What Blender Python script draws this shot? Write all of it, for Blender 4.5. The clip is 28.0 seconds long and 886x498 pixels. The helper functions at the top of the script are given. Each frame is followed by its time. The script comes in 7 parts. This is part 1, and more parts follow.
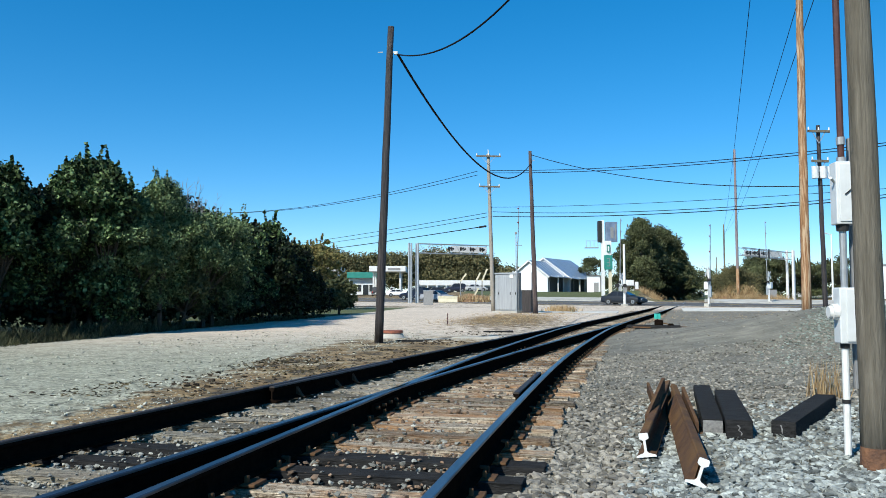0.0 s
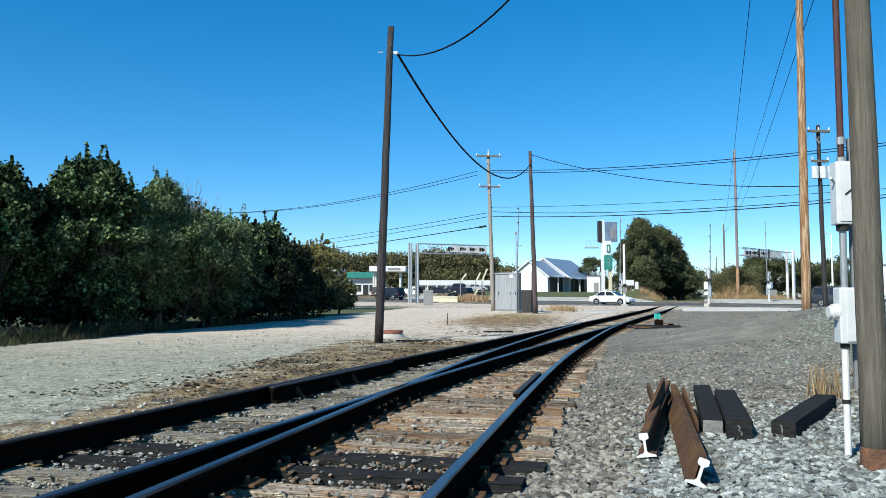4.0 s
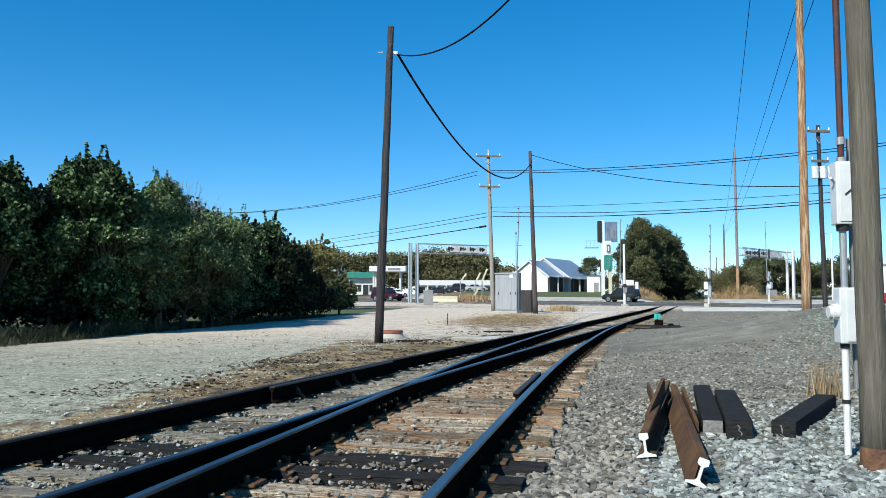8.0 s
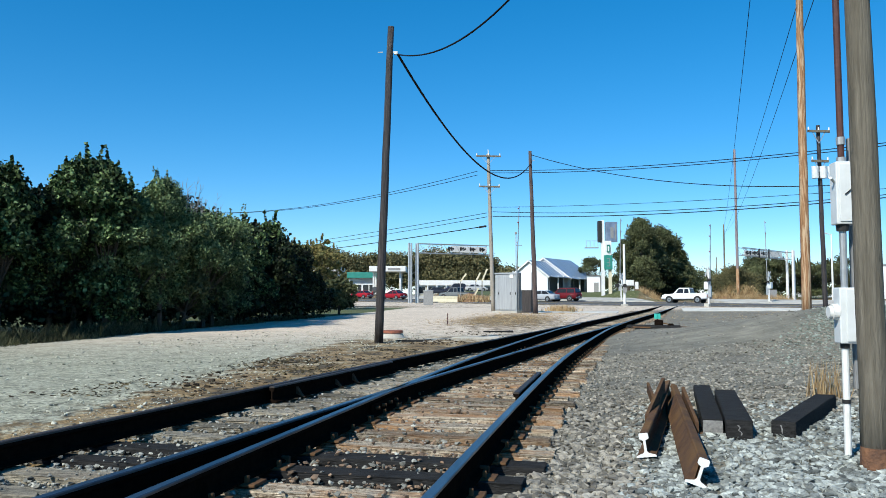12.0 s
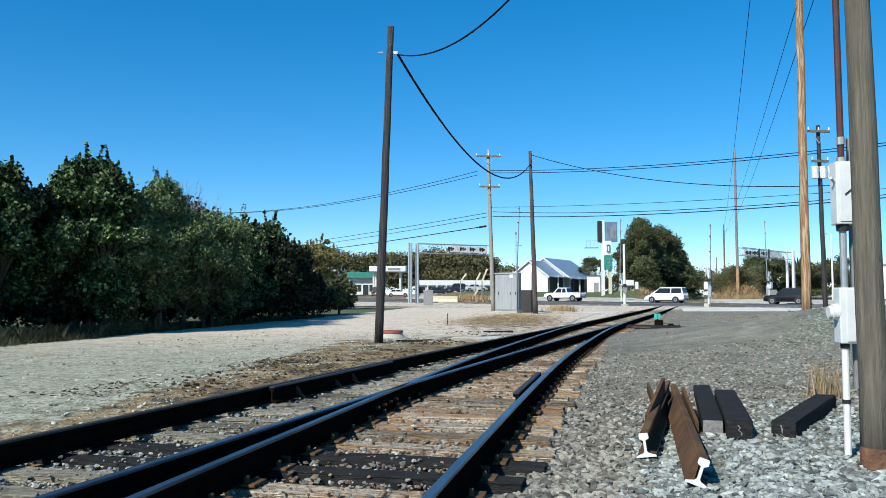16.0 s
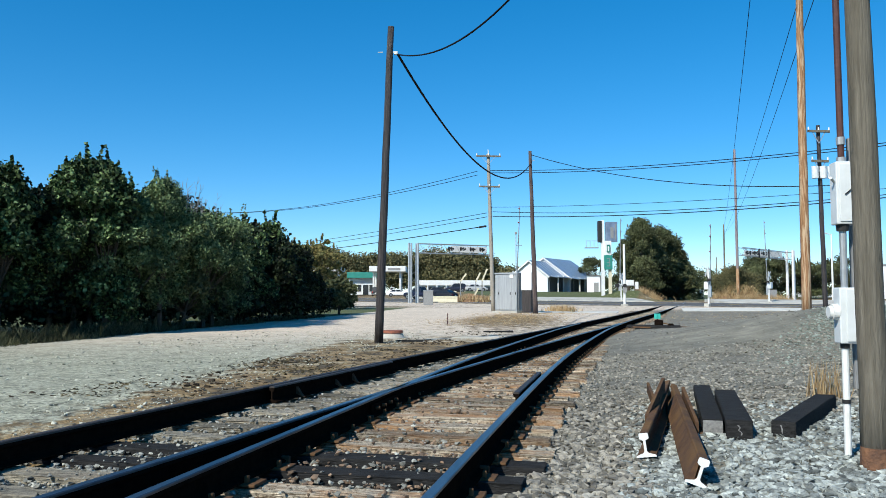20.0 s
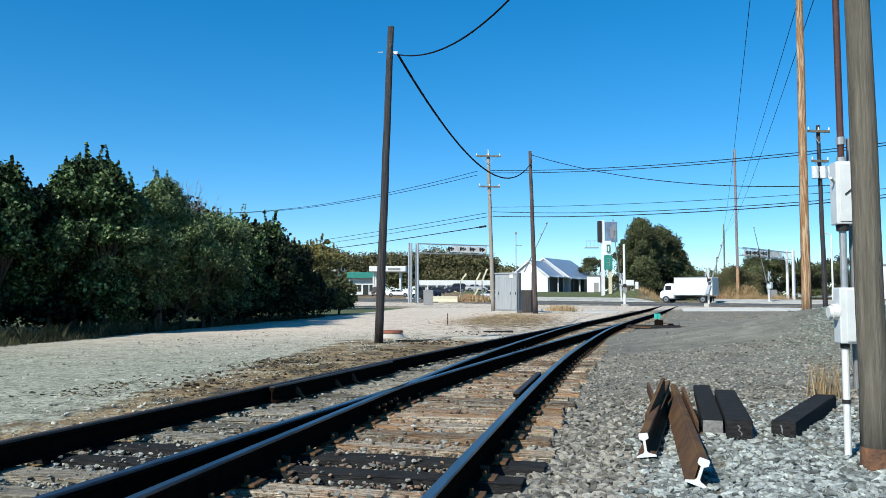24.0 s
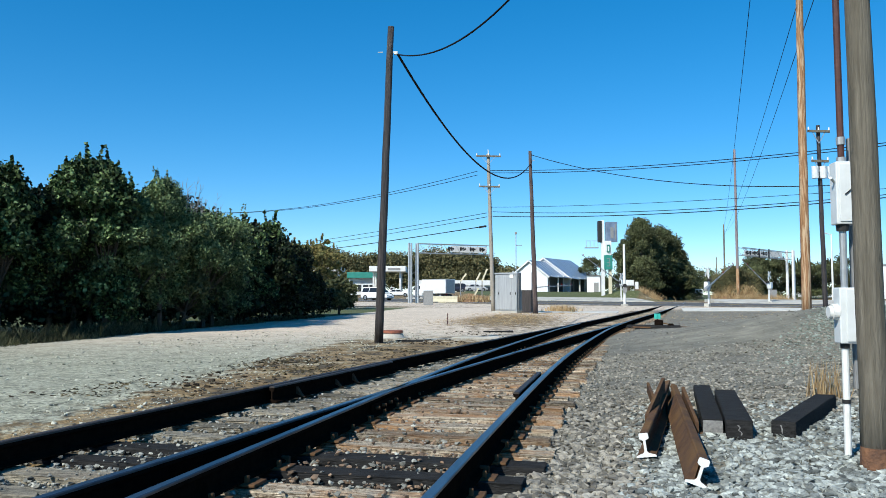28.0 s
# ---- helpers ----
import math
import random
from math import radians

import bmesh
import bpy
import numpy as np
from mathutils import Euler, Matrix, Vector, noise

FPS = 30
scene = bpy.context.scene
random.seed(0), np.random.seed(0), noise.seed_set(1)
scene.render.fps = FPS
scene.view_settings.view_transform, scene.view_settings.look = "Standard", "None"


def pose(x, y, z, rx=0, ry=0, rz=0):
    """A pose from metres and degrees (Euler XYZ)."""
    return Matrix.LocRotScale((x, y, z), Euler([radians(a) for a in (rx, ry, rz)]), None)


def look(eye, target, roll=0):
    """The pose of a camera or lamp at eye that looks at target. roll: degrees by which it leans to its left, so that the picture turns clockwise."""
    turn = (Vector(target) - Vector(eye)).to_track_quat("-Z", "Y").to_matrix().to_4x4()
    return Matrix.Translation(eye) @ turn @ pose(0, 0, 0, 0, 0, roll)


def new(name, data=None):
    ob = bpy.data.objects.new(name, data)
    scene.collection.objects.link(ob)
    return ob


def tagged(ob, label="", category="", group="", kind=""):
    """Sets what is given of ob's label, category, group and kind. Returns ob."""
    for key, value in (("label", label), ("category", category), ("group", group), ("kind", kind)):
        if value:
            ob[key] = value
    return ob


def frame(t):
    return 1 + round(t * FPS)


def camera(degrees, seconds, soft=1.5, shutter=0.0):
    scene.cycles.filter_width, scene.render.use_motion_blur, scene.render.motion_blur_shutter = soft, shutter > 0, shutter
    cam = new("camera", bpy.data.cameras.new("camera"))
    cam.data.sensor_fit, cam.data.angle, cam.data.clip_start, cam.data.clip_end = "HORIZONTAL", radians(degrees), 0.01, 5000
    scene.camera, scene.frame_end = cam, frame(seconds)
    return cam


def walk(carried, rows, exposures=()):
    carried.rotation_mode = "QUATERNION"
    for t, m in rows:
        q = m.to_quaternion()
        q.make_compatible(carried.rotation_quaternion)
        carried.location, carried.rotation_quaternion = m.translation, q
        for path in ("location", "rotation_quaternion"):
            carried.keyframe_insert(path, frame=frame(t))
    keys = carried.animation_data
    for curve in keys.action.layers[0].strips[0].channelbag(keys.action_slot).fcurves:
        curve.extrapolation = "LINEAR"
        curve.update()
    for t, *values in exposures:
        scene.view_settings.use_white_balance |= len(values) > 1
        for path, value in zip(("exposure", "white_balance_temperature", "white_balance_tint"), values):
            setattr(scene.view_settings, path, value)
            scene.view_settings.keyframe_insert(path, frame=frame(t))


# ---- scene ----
cam = camera(60.0, 28.0, soft=0.85)
EYE = pose(0, 0, 1.25, 93.455, 0, 0)
walk(cam, [(0.0, EYE), (28.0, EYE)])

# ---- world, sun ----
world = bpy.data.worlds.new("sky")
scene.world = world
world.use_nodes = True
wn = world.node_tree.nodes
sky = wn.new("ShaderNodeTexSky")
sky.sky_type = "NISHITA"
sky.sun_disc = False
sky.sun_elevation = radians(40)
sky.sun_rotation = radians(-142)
sky.altitude = 200
sky.air_density = 0.72
sky.dust_density = 0.05
sky.ozone_density = 4.6
wn["Background"].inputs[1].default_value = 0.183
deep = wn.new("ShaderNodeHueSaturation")
deep.inputs["Saturation"].default_value = 1.47
deep.inputs["Hue"].default_value = 0.495
even = wn.new("ShaderNodeGamma")
even.inputs["Gamma"].default_value = 0.8
world.node_tree.links.new(sky.outputs[0], even.inputs["Color"])
world.node_tree.links.new(even.outputs[0], deep.inputs["Color"])
world.node_tree.links.new(deep.outputs[0], wn["Background"].inputs[0])
sun = new("sun", bpy.data.lights.new("sun", "SUN"))
sun.data.energy = 4.75
sun.data.angle = radians(0.53)
sun.data.color = (1.0, 0.99, 0.91)
sun.matrix_world = look((-47.6, -60.5, 64), (0, 0, 0))
scene.view_settings.exposure = 0.36


# ---- materials ----
def mat(name, a, b=None, scale=8.0, rough=0.8, metal=0.0, bump=0.0, bump_scale=40.0, stretch=(1, 1, 1),
        coat=0.0, spec=0.5, island=0.0, obj=0.0, emit=0.0, c=None, cscale=1.5, cmix=0.5):
    m = bpy.data.materials.new(name)
    m.use_nodes = True
    nt = m.node_tree
    n, link = nt.nodes, nt.links.new
    bs = n["Principled BSDF"]
    bs.inputs["Roughness"].default_value = rough
    bs.inputs["Metallic"].default_value = metal
    bs.inputs["Specular IOR Level"].default_value = spec
    bs.inputs["Coat Weight"].default_value = coat
    bs.inputs["Coat Roughness"].default_value = 0.05
    b = b or tuple(v * 0.75 for v in a)
    tc = n.new("ShaderNodeTexCoord")
    mp = n.new("ShaderNodeMapping")
    mp.inputs["Scale"].default_value = stretch
    link(tc.outputs["Object"], mp.inputs[0])
    nz = n.new("ShaderNodeTexNoise")
    nz.inputs["Scale"].default_value = scale
    nz.inputs["Detail"].default_value = 6
    nz.inputs["Roughness"].default_value = 0.65
    link(mp.outputs[0], nz.inputs["Vector"])
    rp = n.new("ShaderNodeValToRGB")
    rp.color_ramp.elements[0].position, rp.color_ramp.elements[1].position = 0.35, 0.65
    rp.color_ramp.elements[0].color, rp.color_ramp.elements[1].color = (*b, 1), (*a, 1)
    link(nz.outputs[0], rp.inputs[0])
    out = rp.outputs[0]
    if c:
        n2 = n.new("ShaderNodeTexNoise")
        n2.inputs["Scale"].default_value = cscale
        n2.inputs["Detail"].default_value = 4
        link(mp.outputs[0], n2.inputs["Vector"])
        r2 = n.new("ShaderNodeValToRGB")
        r2.color_ramp.elements[0].position, r2.color_ramp.elements[1].position = 0.48, 0.62
        r2.color_ramp.elements[0].color = (0, 0, 0, 1)
        r2.color_ramp.elements[1].color = (cmix, cmix, cmix, 1)
        link(n2.outputs[0], r2.inputs[0])
        mx = n.new("ShaderNodeMixRGB")
        fac = r2.outputs[0]
        link(fac, mx.inputs[0])
        link(out, mx.inputs[1])
        mx.inputs[2].default_value = (*c, 1)
        out = mx.outputs[0]
    if island or obj:
        src = n.new("ShaderNodeNewGeometry").outputs["Random Per Island"] if island else n.new("ShaderNodeObjectInfo").outputs["Random"]
        k = island or obj
        mr = n.new("ShaderNodeMapRange")
        mr.inputs["To Min"].default_value, mr.inputs["To Max"].default_value = 1 - k, 1 + k
        link(src, mr.inputs[0])
        hs = n.new("ShaderNodeHueSaturation")
        link(mr.outputs[0], hs.inputs["Value"])
        link(out, hs.inputs["Color"])
        out = hs.outputs[0]
    link(out, bs.inputs["Base Color"])
    if emit:
        link(out, bs.inputs["Emission Color"])
        bs.inputs["Emission Strength"].default_value = emit
    if bump:
        nb = n.new("ShaderNodeTexNoise")
        nb.inputs["Scale"].default_value = bump_scale
        nb.inputs["Detail"].default_value = 5
        link(mp.outputs[0], nb.inputs["Vector"])
        bp = n.new("ShaderNodeBump")
        bp.inputs["Strength"].default_value = bump
        bp.inputs["Distance"].default_value = 0.02
        link(nb.outputs[0], bp.inputs["Height"])
        link(bp.outputs[0], bs.inputs["Normal"])
    return m


def leaf_mat(name, dark, light, third, mid=0.62, low=0.5, high=1.35, nscale=0.9):
    m = bpy.data.materials.new(name)
    m.use_nodes = True
    n, link = m.node_tree.nodes, m.node_tree.links.new
    bs = n["Principled BSDF"]
    bs.inputs["Roughness"].default_value = 0.6
    bs.inputs["Specular IOR Level"].default_value = 0.15
    g = n.new("ShaderNodeNewGeometry")
    rp = n.new("ShaderNodeValToRGB")
    rp.color_ramp.elements[0].color, rp.color_ramp.elements[1].color = (*dark, 1), (*third, 1)
    e = rp.color_ramp.elements.new(mid)
    e.color = (*light, 1)
    rp.color_ramp.elements[2].position = 0.97
    link(g.outputs["Random Per Island"], rp.inputs[0])
    tc = n.new("ShaderNodeTexCoord")
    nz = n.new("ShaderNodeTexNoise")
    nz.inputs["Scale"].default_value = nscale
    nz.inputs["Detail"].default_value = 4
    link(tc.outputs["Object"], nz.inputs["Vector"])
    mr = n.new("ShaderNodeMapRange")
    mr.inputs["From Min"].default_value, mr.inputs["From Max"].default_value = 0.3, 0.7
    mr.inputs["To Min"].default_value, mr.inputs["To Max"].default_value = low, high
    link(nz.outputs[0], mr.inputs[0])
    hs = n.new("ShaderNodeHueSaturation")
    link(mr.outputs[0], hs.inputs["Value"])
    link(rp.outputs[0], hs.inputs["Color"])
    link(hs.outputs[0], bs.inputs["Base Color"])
    tr = n.new("ShaderNodeBsdfTranslucent")
    link(hs.outputs[0], tr.inputs["Color"])
    mx = n.new("ShaderNodeMixShader")
    mx.inputs[0].default_value = 0.04
    link(bs.outputs[0], mx.inputs[1])
    link(tr.outputs[0], mx.inputs[2])
    link(mx.outputs[0], n["Material Output"].inputs[0])
    return m


def ground_mat():
    """Pale limestone gravel, dry dirt, grey ballast and grass, by the zone attribute."""
    m = bpy.data.materials.new("ground_surface")
    m.use_nodes = True
    n, link = m.node_tree.nodes, m.node_tree.links.new
    bs = n["Principled BSDF"]
    bs.inputs["Roughness"].default_value = 0.95
    tc = n.new("ShaderNodeTexCoord")

    def tex(scale, detail=6):
        t = n.new("ShaderNodeTexNoise")
        t.inputs["Scale"].default_value, t.inputs["Detail"].default_value = scale, detail
        t.inputs["Roughness"].default_value = 0.7
        link(tc.outputs["Object"], t.inputs["Vector"])
        return t.outputs[0]

    def ramp(src, stops):
        r = n.new("ShaderNodeValToRGB")
        el = r.color_ramp.elements
        el[0].position, el[0].color = stops[0][0], (*stops[0][1], 1)
        el[1].position, el[1].color = stops[-1][0], (*stops[-1][1], 1)
        for p, col in stops[1:-1]:
            e = el.new(p)
            e.color = (*col, 1)
        link(src, r.inputs[0])
        return r.outputs[0]

    def mix(fac, x, y, kind="MIX"):
        k = n.new("ShaderNodeMixRGB")
        k.blend_type = kind
        if isinstance(fac, float):
            k.inputs[0].default_value = fac
        else:
            link(fac, k.inputs[0])
        link(x, k.inputs[1])
        link(y, k.inputs[2])
        return k.outputs[0]

    vo = n.new("ShaderNodeTexVoronoi")
    vo.inputs["Scale"].default_value = 28
    link(tc.outputs["Object"], vo.inputs["Vector"])
    pebble = ramp(vo.outputs["Color"], [(0.1, (0.45, 0.45, 0.45)), (0.9, (1.2, 1.2, 1.2))])
    fine, mid, big = tex(60), tex(2.2), tex(0.35)
    lot = mix(0.5, ramp(mid, [(0.3, (0.56, 0.45, 0.345)), (0.5, (0.78, 0.65, 0.51)), (0.7, (0.9, 0.78, 0.64))]), pebble, "MULTIPLY")
    pale = mix(0.7, ramp(mid, [(0.3, (0.25, 0.25, 0.175)), (0.5, (0.46, 0.455, 0.34)), (0.7, (0.58, 0.57, 0.43))]), pebble, "MULTIPLY")
    speck = ramp(tex(9, 5), [(0.38, (0.3, 0.3, 0.27)), (0.49, (0.95, 0.95, 0.95)), (0.66, (1.2, 1.2, 1.16))])
    pale = mix(0.8, pale, speck, "MULTIPLY")
    dirt = ramp(mid, [(0.4, (0.05, 0.036, 0.02)), (0.47, (0.24, 0.15, 0.065)), (0.57, (0.42, 0.29, 0.14)), (0.7, (0.58, 0.5, 0.34))])
    dirt = mix(0.5, dirt, ramp(tex(0.9, 7), [(0.36, (0.035, 0.028, 0.018)), (0.44, (0.19, 0.125, 0.05)), (0.53, (0.38, 0.25, 0.1)), (0.66, (0.56, 0.48, 0.32))]))
    dirt = mix(ramp(tex(0.7, 6), [(0.55, (0, 0, 0)), (0.62, (0.8, 0.8, 0.8))]), dirt, ramp(mid, [(0.35, (0.36, 0.31, 0.2)), (0.65, (0.62, 0.56, 0.4))]))
    dirt = mix(ramp(tex(1.3, 6), [(0.53, (0, 0, 0)), (0.59, (0.85, 0.85, 0.85))]), dirt, ramp(mid, [(0.35, (0.03, 0.025, 0.018)), (0.65, (0.09, 0.075, 0.045))]))
    dirt = mix(0.6, mix(0.7, dirt, speck, "MULTIPLY"), pebble, "MULTIPLY")
    ball = mix(0.5, ramp(mid, [(0.35, (0.16, 0.15, 0.12)), (0.65, (0.3, 0.285, 0.23))]), pebble, "MULTIPLY")
    ball = mix(0.45, ball, ramp(tex(0.8, 7), [(0.35, (0.11, 0.1, 0.08)), (0.52, (0.25, 0.23, 0.175)), (0.68, (0.42, 0.385, 0.3))]))
    gras = ramp(fine, [(0.3, (0.035, 0.05, 0.015)), (0.55, (0.11, 0.13, 0.04)), (0.8, (0.26, 0.22, 0.1))])
    at = n.new("ShaderNodeAttribute")
    at.attribute_name = "zone"
    sp = n.new("ShaderNodeSeparateColor")
    link(at.outputs["Color"], sp.inputs[0])

    def edge(chan):
        mth = n.new("ShaderNodeMath")
        mth.operation = "ADD"
        link(chan, mth.inputs[0])
        sub = n.new("ShaderNodeMath")
        sub.operation = "SUBTRACT"
        link(mid, sub.inputs[0])
        sub.inputs[1].default_value = 0.5
        sc = n.new("ShaderNodeMath")
        sc.operation = "MULTIPLY"
        sc.inputs[1].default_value = 1.6
        link(sub.outputs[0], sc.inputs[0])
        link(sc.outputs[0], mth.inputs[1])
        return ramp(mth.outputs[0], [(0.35, (0, 0, 0)), (0.62, (1, 1, 1))])

    lot = mix(at.outputs["Alpha"], pale, lot)
    col = mix(edge(sp.outputs[0]), dirt, lot)
    # Near ballast toned down: shade between the stones, put into the colour.
    gap_shade = mix(1.0, ball, ramp(mid, [(0.3, (0.8, 0.8, 0.8)), (0.7, (1.05, 1.05, 1.0))]), "MULTIPLY")
    ball = mix(at.outputs["Alpha"], gap_shade, ball)
    col = mix(edge(sp.outputs[2]), col, ball)
    col = mix(edge(sp.outputs[1]), col, gras)
    col = mix(0.6, col, ramp(big, [(0.3, (0.55, 0.55, 0.55)), (0.7, (0.79, 0.79, 0.79))]), "MULTIPLY")
    link(col, bs.inputs["Base Color"])
    bp = n.new("ShaderNodeBump")
    bp.inputs["Strength"].default_value, bp.inputs["Distance"].default_value = 0.9, 0.025
    hm = mix(0.5, vo.outputs["Distance"], fine)
    link(hm, bp.inputs["Height"])
    link(bp.outputs[0], bs.inputs["Normal"])
    return m


def tie_mat():
    """Weathered tie: open cracks along the grain, dark specks, rust wash towards one end and grey oil stain towards the other."""
    m = bpy.data.materials.new("tie_timber")
    m.use_nodes = True
    n, link = m.node_tree.nodes, m.node_tree.links.new
    bs = n["Principled BSDF"]
    bs.inputs["Roughness"].default_value = 0.92
    bs.inputs["Specular IOR Level"].default_value = 0.1
    tc = n.new("ShaderNodeTexCoord")
    rnd = n.new("ShaderNodeObjectInfo").outputs["Random"]
    move = n.new("ShaderNodeVectorMath")
    move.operation = "MULTIPLY_ADD"
    link(rnd, move.inputs[0])
    move.inputs[1].default_value = (31, 17, 23)
    link(tc.outputs["Object"], move.inputs[2])

    def tex(scale, stretch, detail=6):
        mp = n.new("ShaderNodeMapping")
        mp.inputs["Scale"].default_value = stretch
        link(move.outputs[0], mp.inputs[0])
        t = n.new("ShaderNodeTexNoise")
        t.inputs["Scale"].default_value, t.inputs["Detail"].default_value = scale, detail
        t.inputs["Roughness"].default_value = 0.7
        link(mp.outputs[0], t.inputs["Vector"])
        return t.outputs[0]

    def ramp(src, *stops):
        r = n.new("ShaderNodeValToRGB")
        el = r.color_ramp.elements
        for k, (p, col) in enumerate(stops):
            e = el[k] if k < 2 else el.new(p)
            e.position, e.color = p, (*col, 1)
        link(src, r.inputs[0])
        return r.outputs[0]

    def mix(fac, x, y, kind="MIX"):
        k = n.new("ShaderNodeMixRGB")
        k.blend_type = kind
        if isinstance(fac, float):
            k.inputs[0].default_value = fac
        else:
            link(fac, k.inputs[0])
        link(x, k.inputs[1])
        link(y, k.inputs[2])
        return k.outputs[0]

    grain = tex(7, (0.9, 9, 9))
    crack = tex(5, (0.5, 16, 16), 4)
    col = ramp(grain, (0.33, (0.2, 0.165, 0.12)), (0.62, (0.58, 0.5, 0.385)))
    col = mix(ramp(tex(1.6, (1, 3, 3)), (0.52, (0, 0, 0)), (0.68, (0.8, 0.8, 0.8))), col, ramp(grain, (0.3, (0.14, 0.09, 0.055)), (0.7, (0.38, 0.25, 0.145))))
    col = mix(0.92, col, ramp(crack, (0.38, (0.1, 0.085, 0.07)), (0.45, (1, 1, 1))), "MULTIPLY")
    col = mix(0.85, col, ramp(tex(26, (1, 1.6, 1)), (0.38, (0.22, 0.19, 0.16)), (0.5, (1, 1, 1))), "MULTIPLY")
    sx = n.new("ShaderNodeSeparateXYZ")
    link(tc.outputs["Object"], sx.inputs[0])
    mg = n.new("ShaderNodeMapRange")
    mg.inputs["From Min"].default_value, mg.inputs["From Max"].default_value = -0.4, 0.4
    link(sx.outputs[0], mg.inputs[0])
    wash = n.new("ShaderNodeMath")
    wash.operation = "MULTIPLY"
    link(mg.outputs[0], wash.inputs[0])
    link(ramp(tex(1.0, (1, 5, 5)), (0.46, (0, 0, 0)), (0.62, (0.8, 0.8, 0.8))), wash.inputs[1])
    col = mix(wash.outputs[0], col, ramp(grain, (0.35, (0.18, 0.085, 0.036)), (0.65, (0.42, 0.235, 0.11))))
    grey = n.new("ShaderNodeMapRange")
    grey.inputs["From Min"].default_value, grey.inputs["From Max"].default_value = -0.2, -0.9
    grey.inputs["To Max"].default_value = 0.62
    link(sx.outputs[0], grey.inputs[0])
    col = mix(grey.outputs[0], col, ramp(grain, (0.35, (0.07, 0.07, 0.058)), (0.65, (0.25, 0.245, 0.2))))
    mr = n.new("ShaderNodeMapRange")
    mr.inputs["To Min"].default_value, mr.inputs["To Max"].default_value = 0.6, 1.35
    link(rnd, mr.inputs[0])
    hs = n.new("ShaderNodeHueSaturation")
    link(mr.outputs[0], hs.inputs["Value"])
    link(col, hs.inputs["Color"])
    link(hs.outputs[0], bs.inputs["Base Color"])
    bp = n.new("ShaderNodeBump")
    bp.inputs["Strength"].default_value, bp.inputs["Distance"].default_value = 1.0, 0.03
    link(crack, bp.inputs["Height"])
    link(bp.outputs[0], bs.inputs["Normal"])
    return m


GROUND = ground_mat()
ASPHALT = mat("asphalt", (0.08, 0.08, 0.08), (0.052, 0.052, 0.0528), 3, 0.9, bump=0.3, bump_scale=90, c=(0.112, 0.108, 0.104), cscale=0.3)
CONCRETE = mat("concrete", (0.48, 0.464, 0.416), (0.384, 0.368, 0.32), 2, 0.9, bump=0.2, c=(0.24, 0.216, 0.176), cscale=0.6)
PALE_CONCRETE = mat("pale_concrete", (0.66, 0.64, 0.58), (0.5, 0.48, 0.42), 1.5, 0.9, bump=0.2, c=(0.36, 0.33, 0.28), cscale=0.5)
LINE_Y = mat("yellow_line", (0.4, 0.288, 0.04), (0.24, 0.176, 0.048), 6, 0.8)
LINE_W = mat("white_line", (0.56, 0.56, 0.544), (0.36, 0.36, 0.344), 6, 0.8)
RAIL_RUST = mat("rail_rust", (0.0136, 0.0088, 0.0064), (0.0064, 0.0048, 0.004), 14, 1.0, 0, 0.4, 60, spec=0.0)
RAIL_HEAD = mat("rail_head", (0.15, 0.16, 0.18), (0.065, 0.07, 0.08), 4, 0.33, 0.85, stretch=(1, 0.1, 1))
RAIL_DULL = mat("dull_rail_head", (0.05, 0.04, 0.034), (0.022, 0.018, 0.016), 8, 0.6, 0.2, 0.3, 50)
RAIL_OLD = mat("old_rail_steel", (0.115, 0.064, 0.035), (0.07, 0.042, 0.029), 9, 0.95, 0.0, 0.5, 50, spec=0.08, c=(0.17, 0.095, 0.036), cscale=3, cmix=0.4)
RAIL_PAINT = mat("white_paint_end", (0.731, 0.731, 0.705), (0.602, 0.602, 0.568), 20, 0.6)
TIE = tie_mat()
TIE_DARK = mat("creosote_timber", (0.0336, 0.0336, 0.0336), (0.0144, 0.0144, 0.0144), 9, 0.9, 0, 0.9, 26, (1, 8, 8), c=(0.048, 0.048, 0.048), cscale=4, spec=0.08)
TIE_END = mat("tie_end_grain", (0.24, 0.24, 0.232), (0.128, 0.128, 0.128), 30, 0.9, 0, 0.6, 60)
STONE = mat("ballast_stone", (0.33, 0.355, 0.33), (0.13, 0.138, 0.128), 20, 0.9, 0, 0.5, 70, spec=0.2, island=0.65)
STONE_ONE = mat("ballast_stone_single", (0.33, 0.355, 0.33), (0.13, 0.138, 0.128), 20, 0.9, 0, 0.5, 70, spec=0.2, obj=0.65)
STONE_YARD = mat("yard_stone", (0.27, 0.25, 0.205), (0.13, 0.12, 0.1), 20, 0.9, 0, 0.5, 70, island=0.6)
STONE_PILE = mat("pile_stone", (0.256, 0.288, 0.248), (0.136, 0.156, 0.132), 20, 0.9, 0, 0.5, 70, spec=0.2, island=0.45)
STONE_LOT = mat("pale_gravel", (0.432, 0.424, 0.344), (0.288, 0.28, 0.224), 20, 0.9, 0, 0.5, 70, spec=0.1, island=0.6)
CLOD = mat("dark_clod", (0.08, 0.06, 0.04), (0.032, 0.0256, 0.0192), 9, 0.95, 0, 0.7, 40, spec=0.1, island=0.6)
STONE_CRIB = mat("crib_stone", (0.32, 0.32, 0.28), (0.136, 0.132, 0.116), 20, 0.9, 0, 0.5, 70, spec=0.2, island=0.6)
STONE_RUST = mat("rusty_ballast", (0.25, 0.165, 0.105), (0.1, 0.07, 0.05), 12, 0.95, 0, 0.5, 70, island=0.5)
WOOD_GREY = mat("weathered_pole", (0.2, 0.178, 0.14), (0.11, 0.097, 0.075), 5, 0.95, 0, 0.7, 30, (9, 9, 0.4), spec=0.1, c=(0.1, 0.088, 0.067), cscale=2)
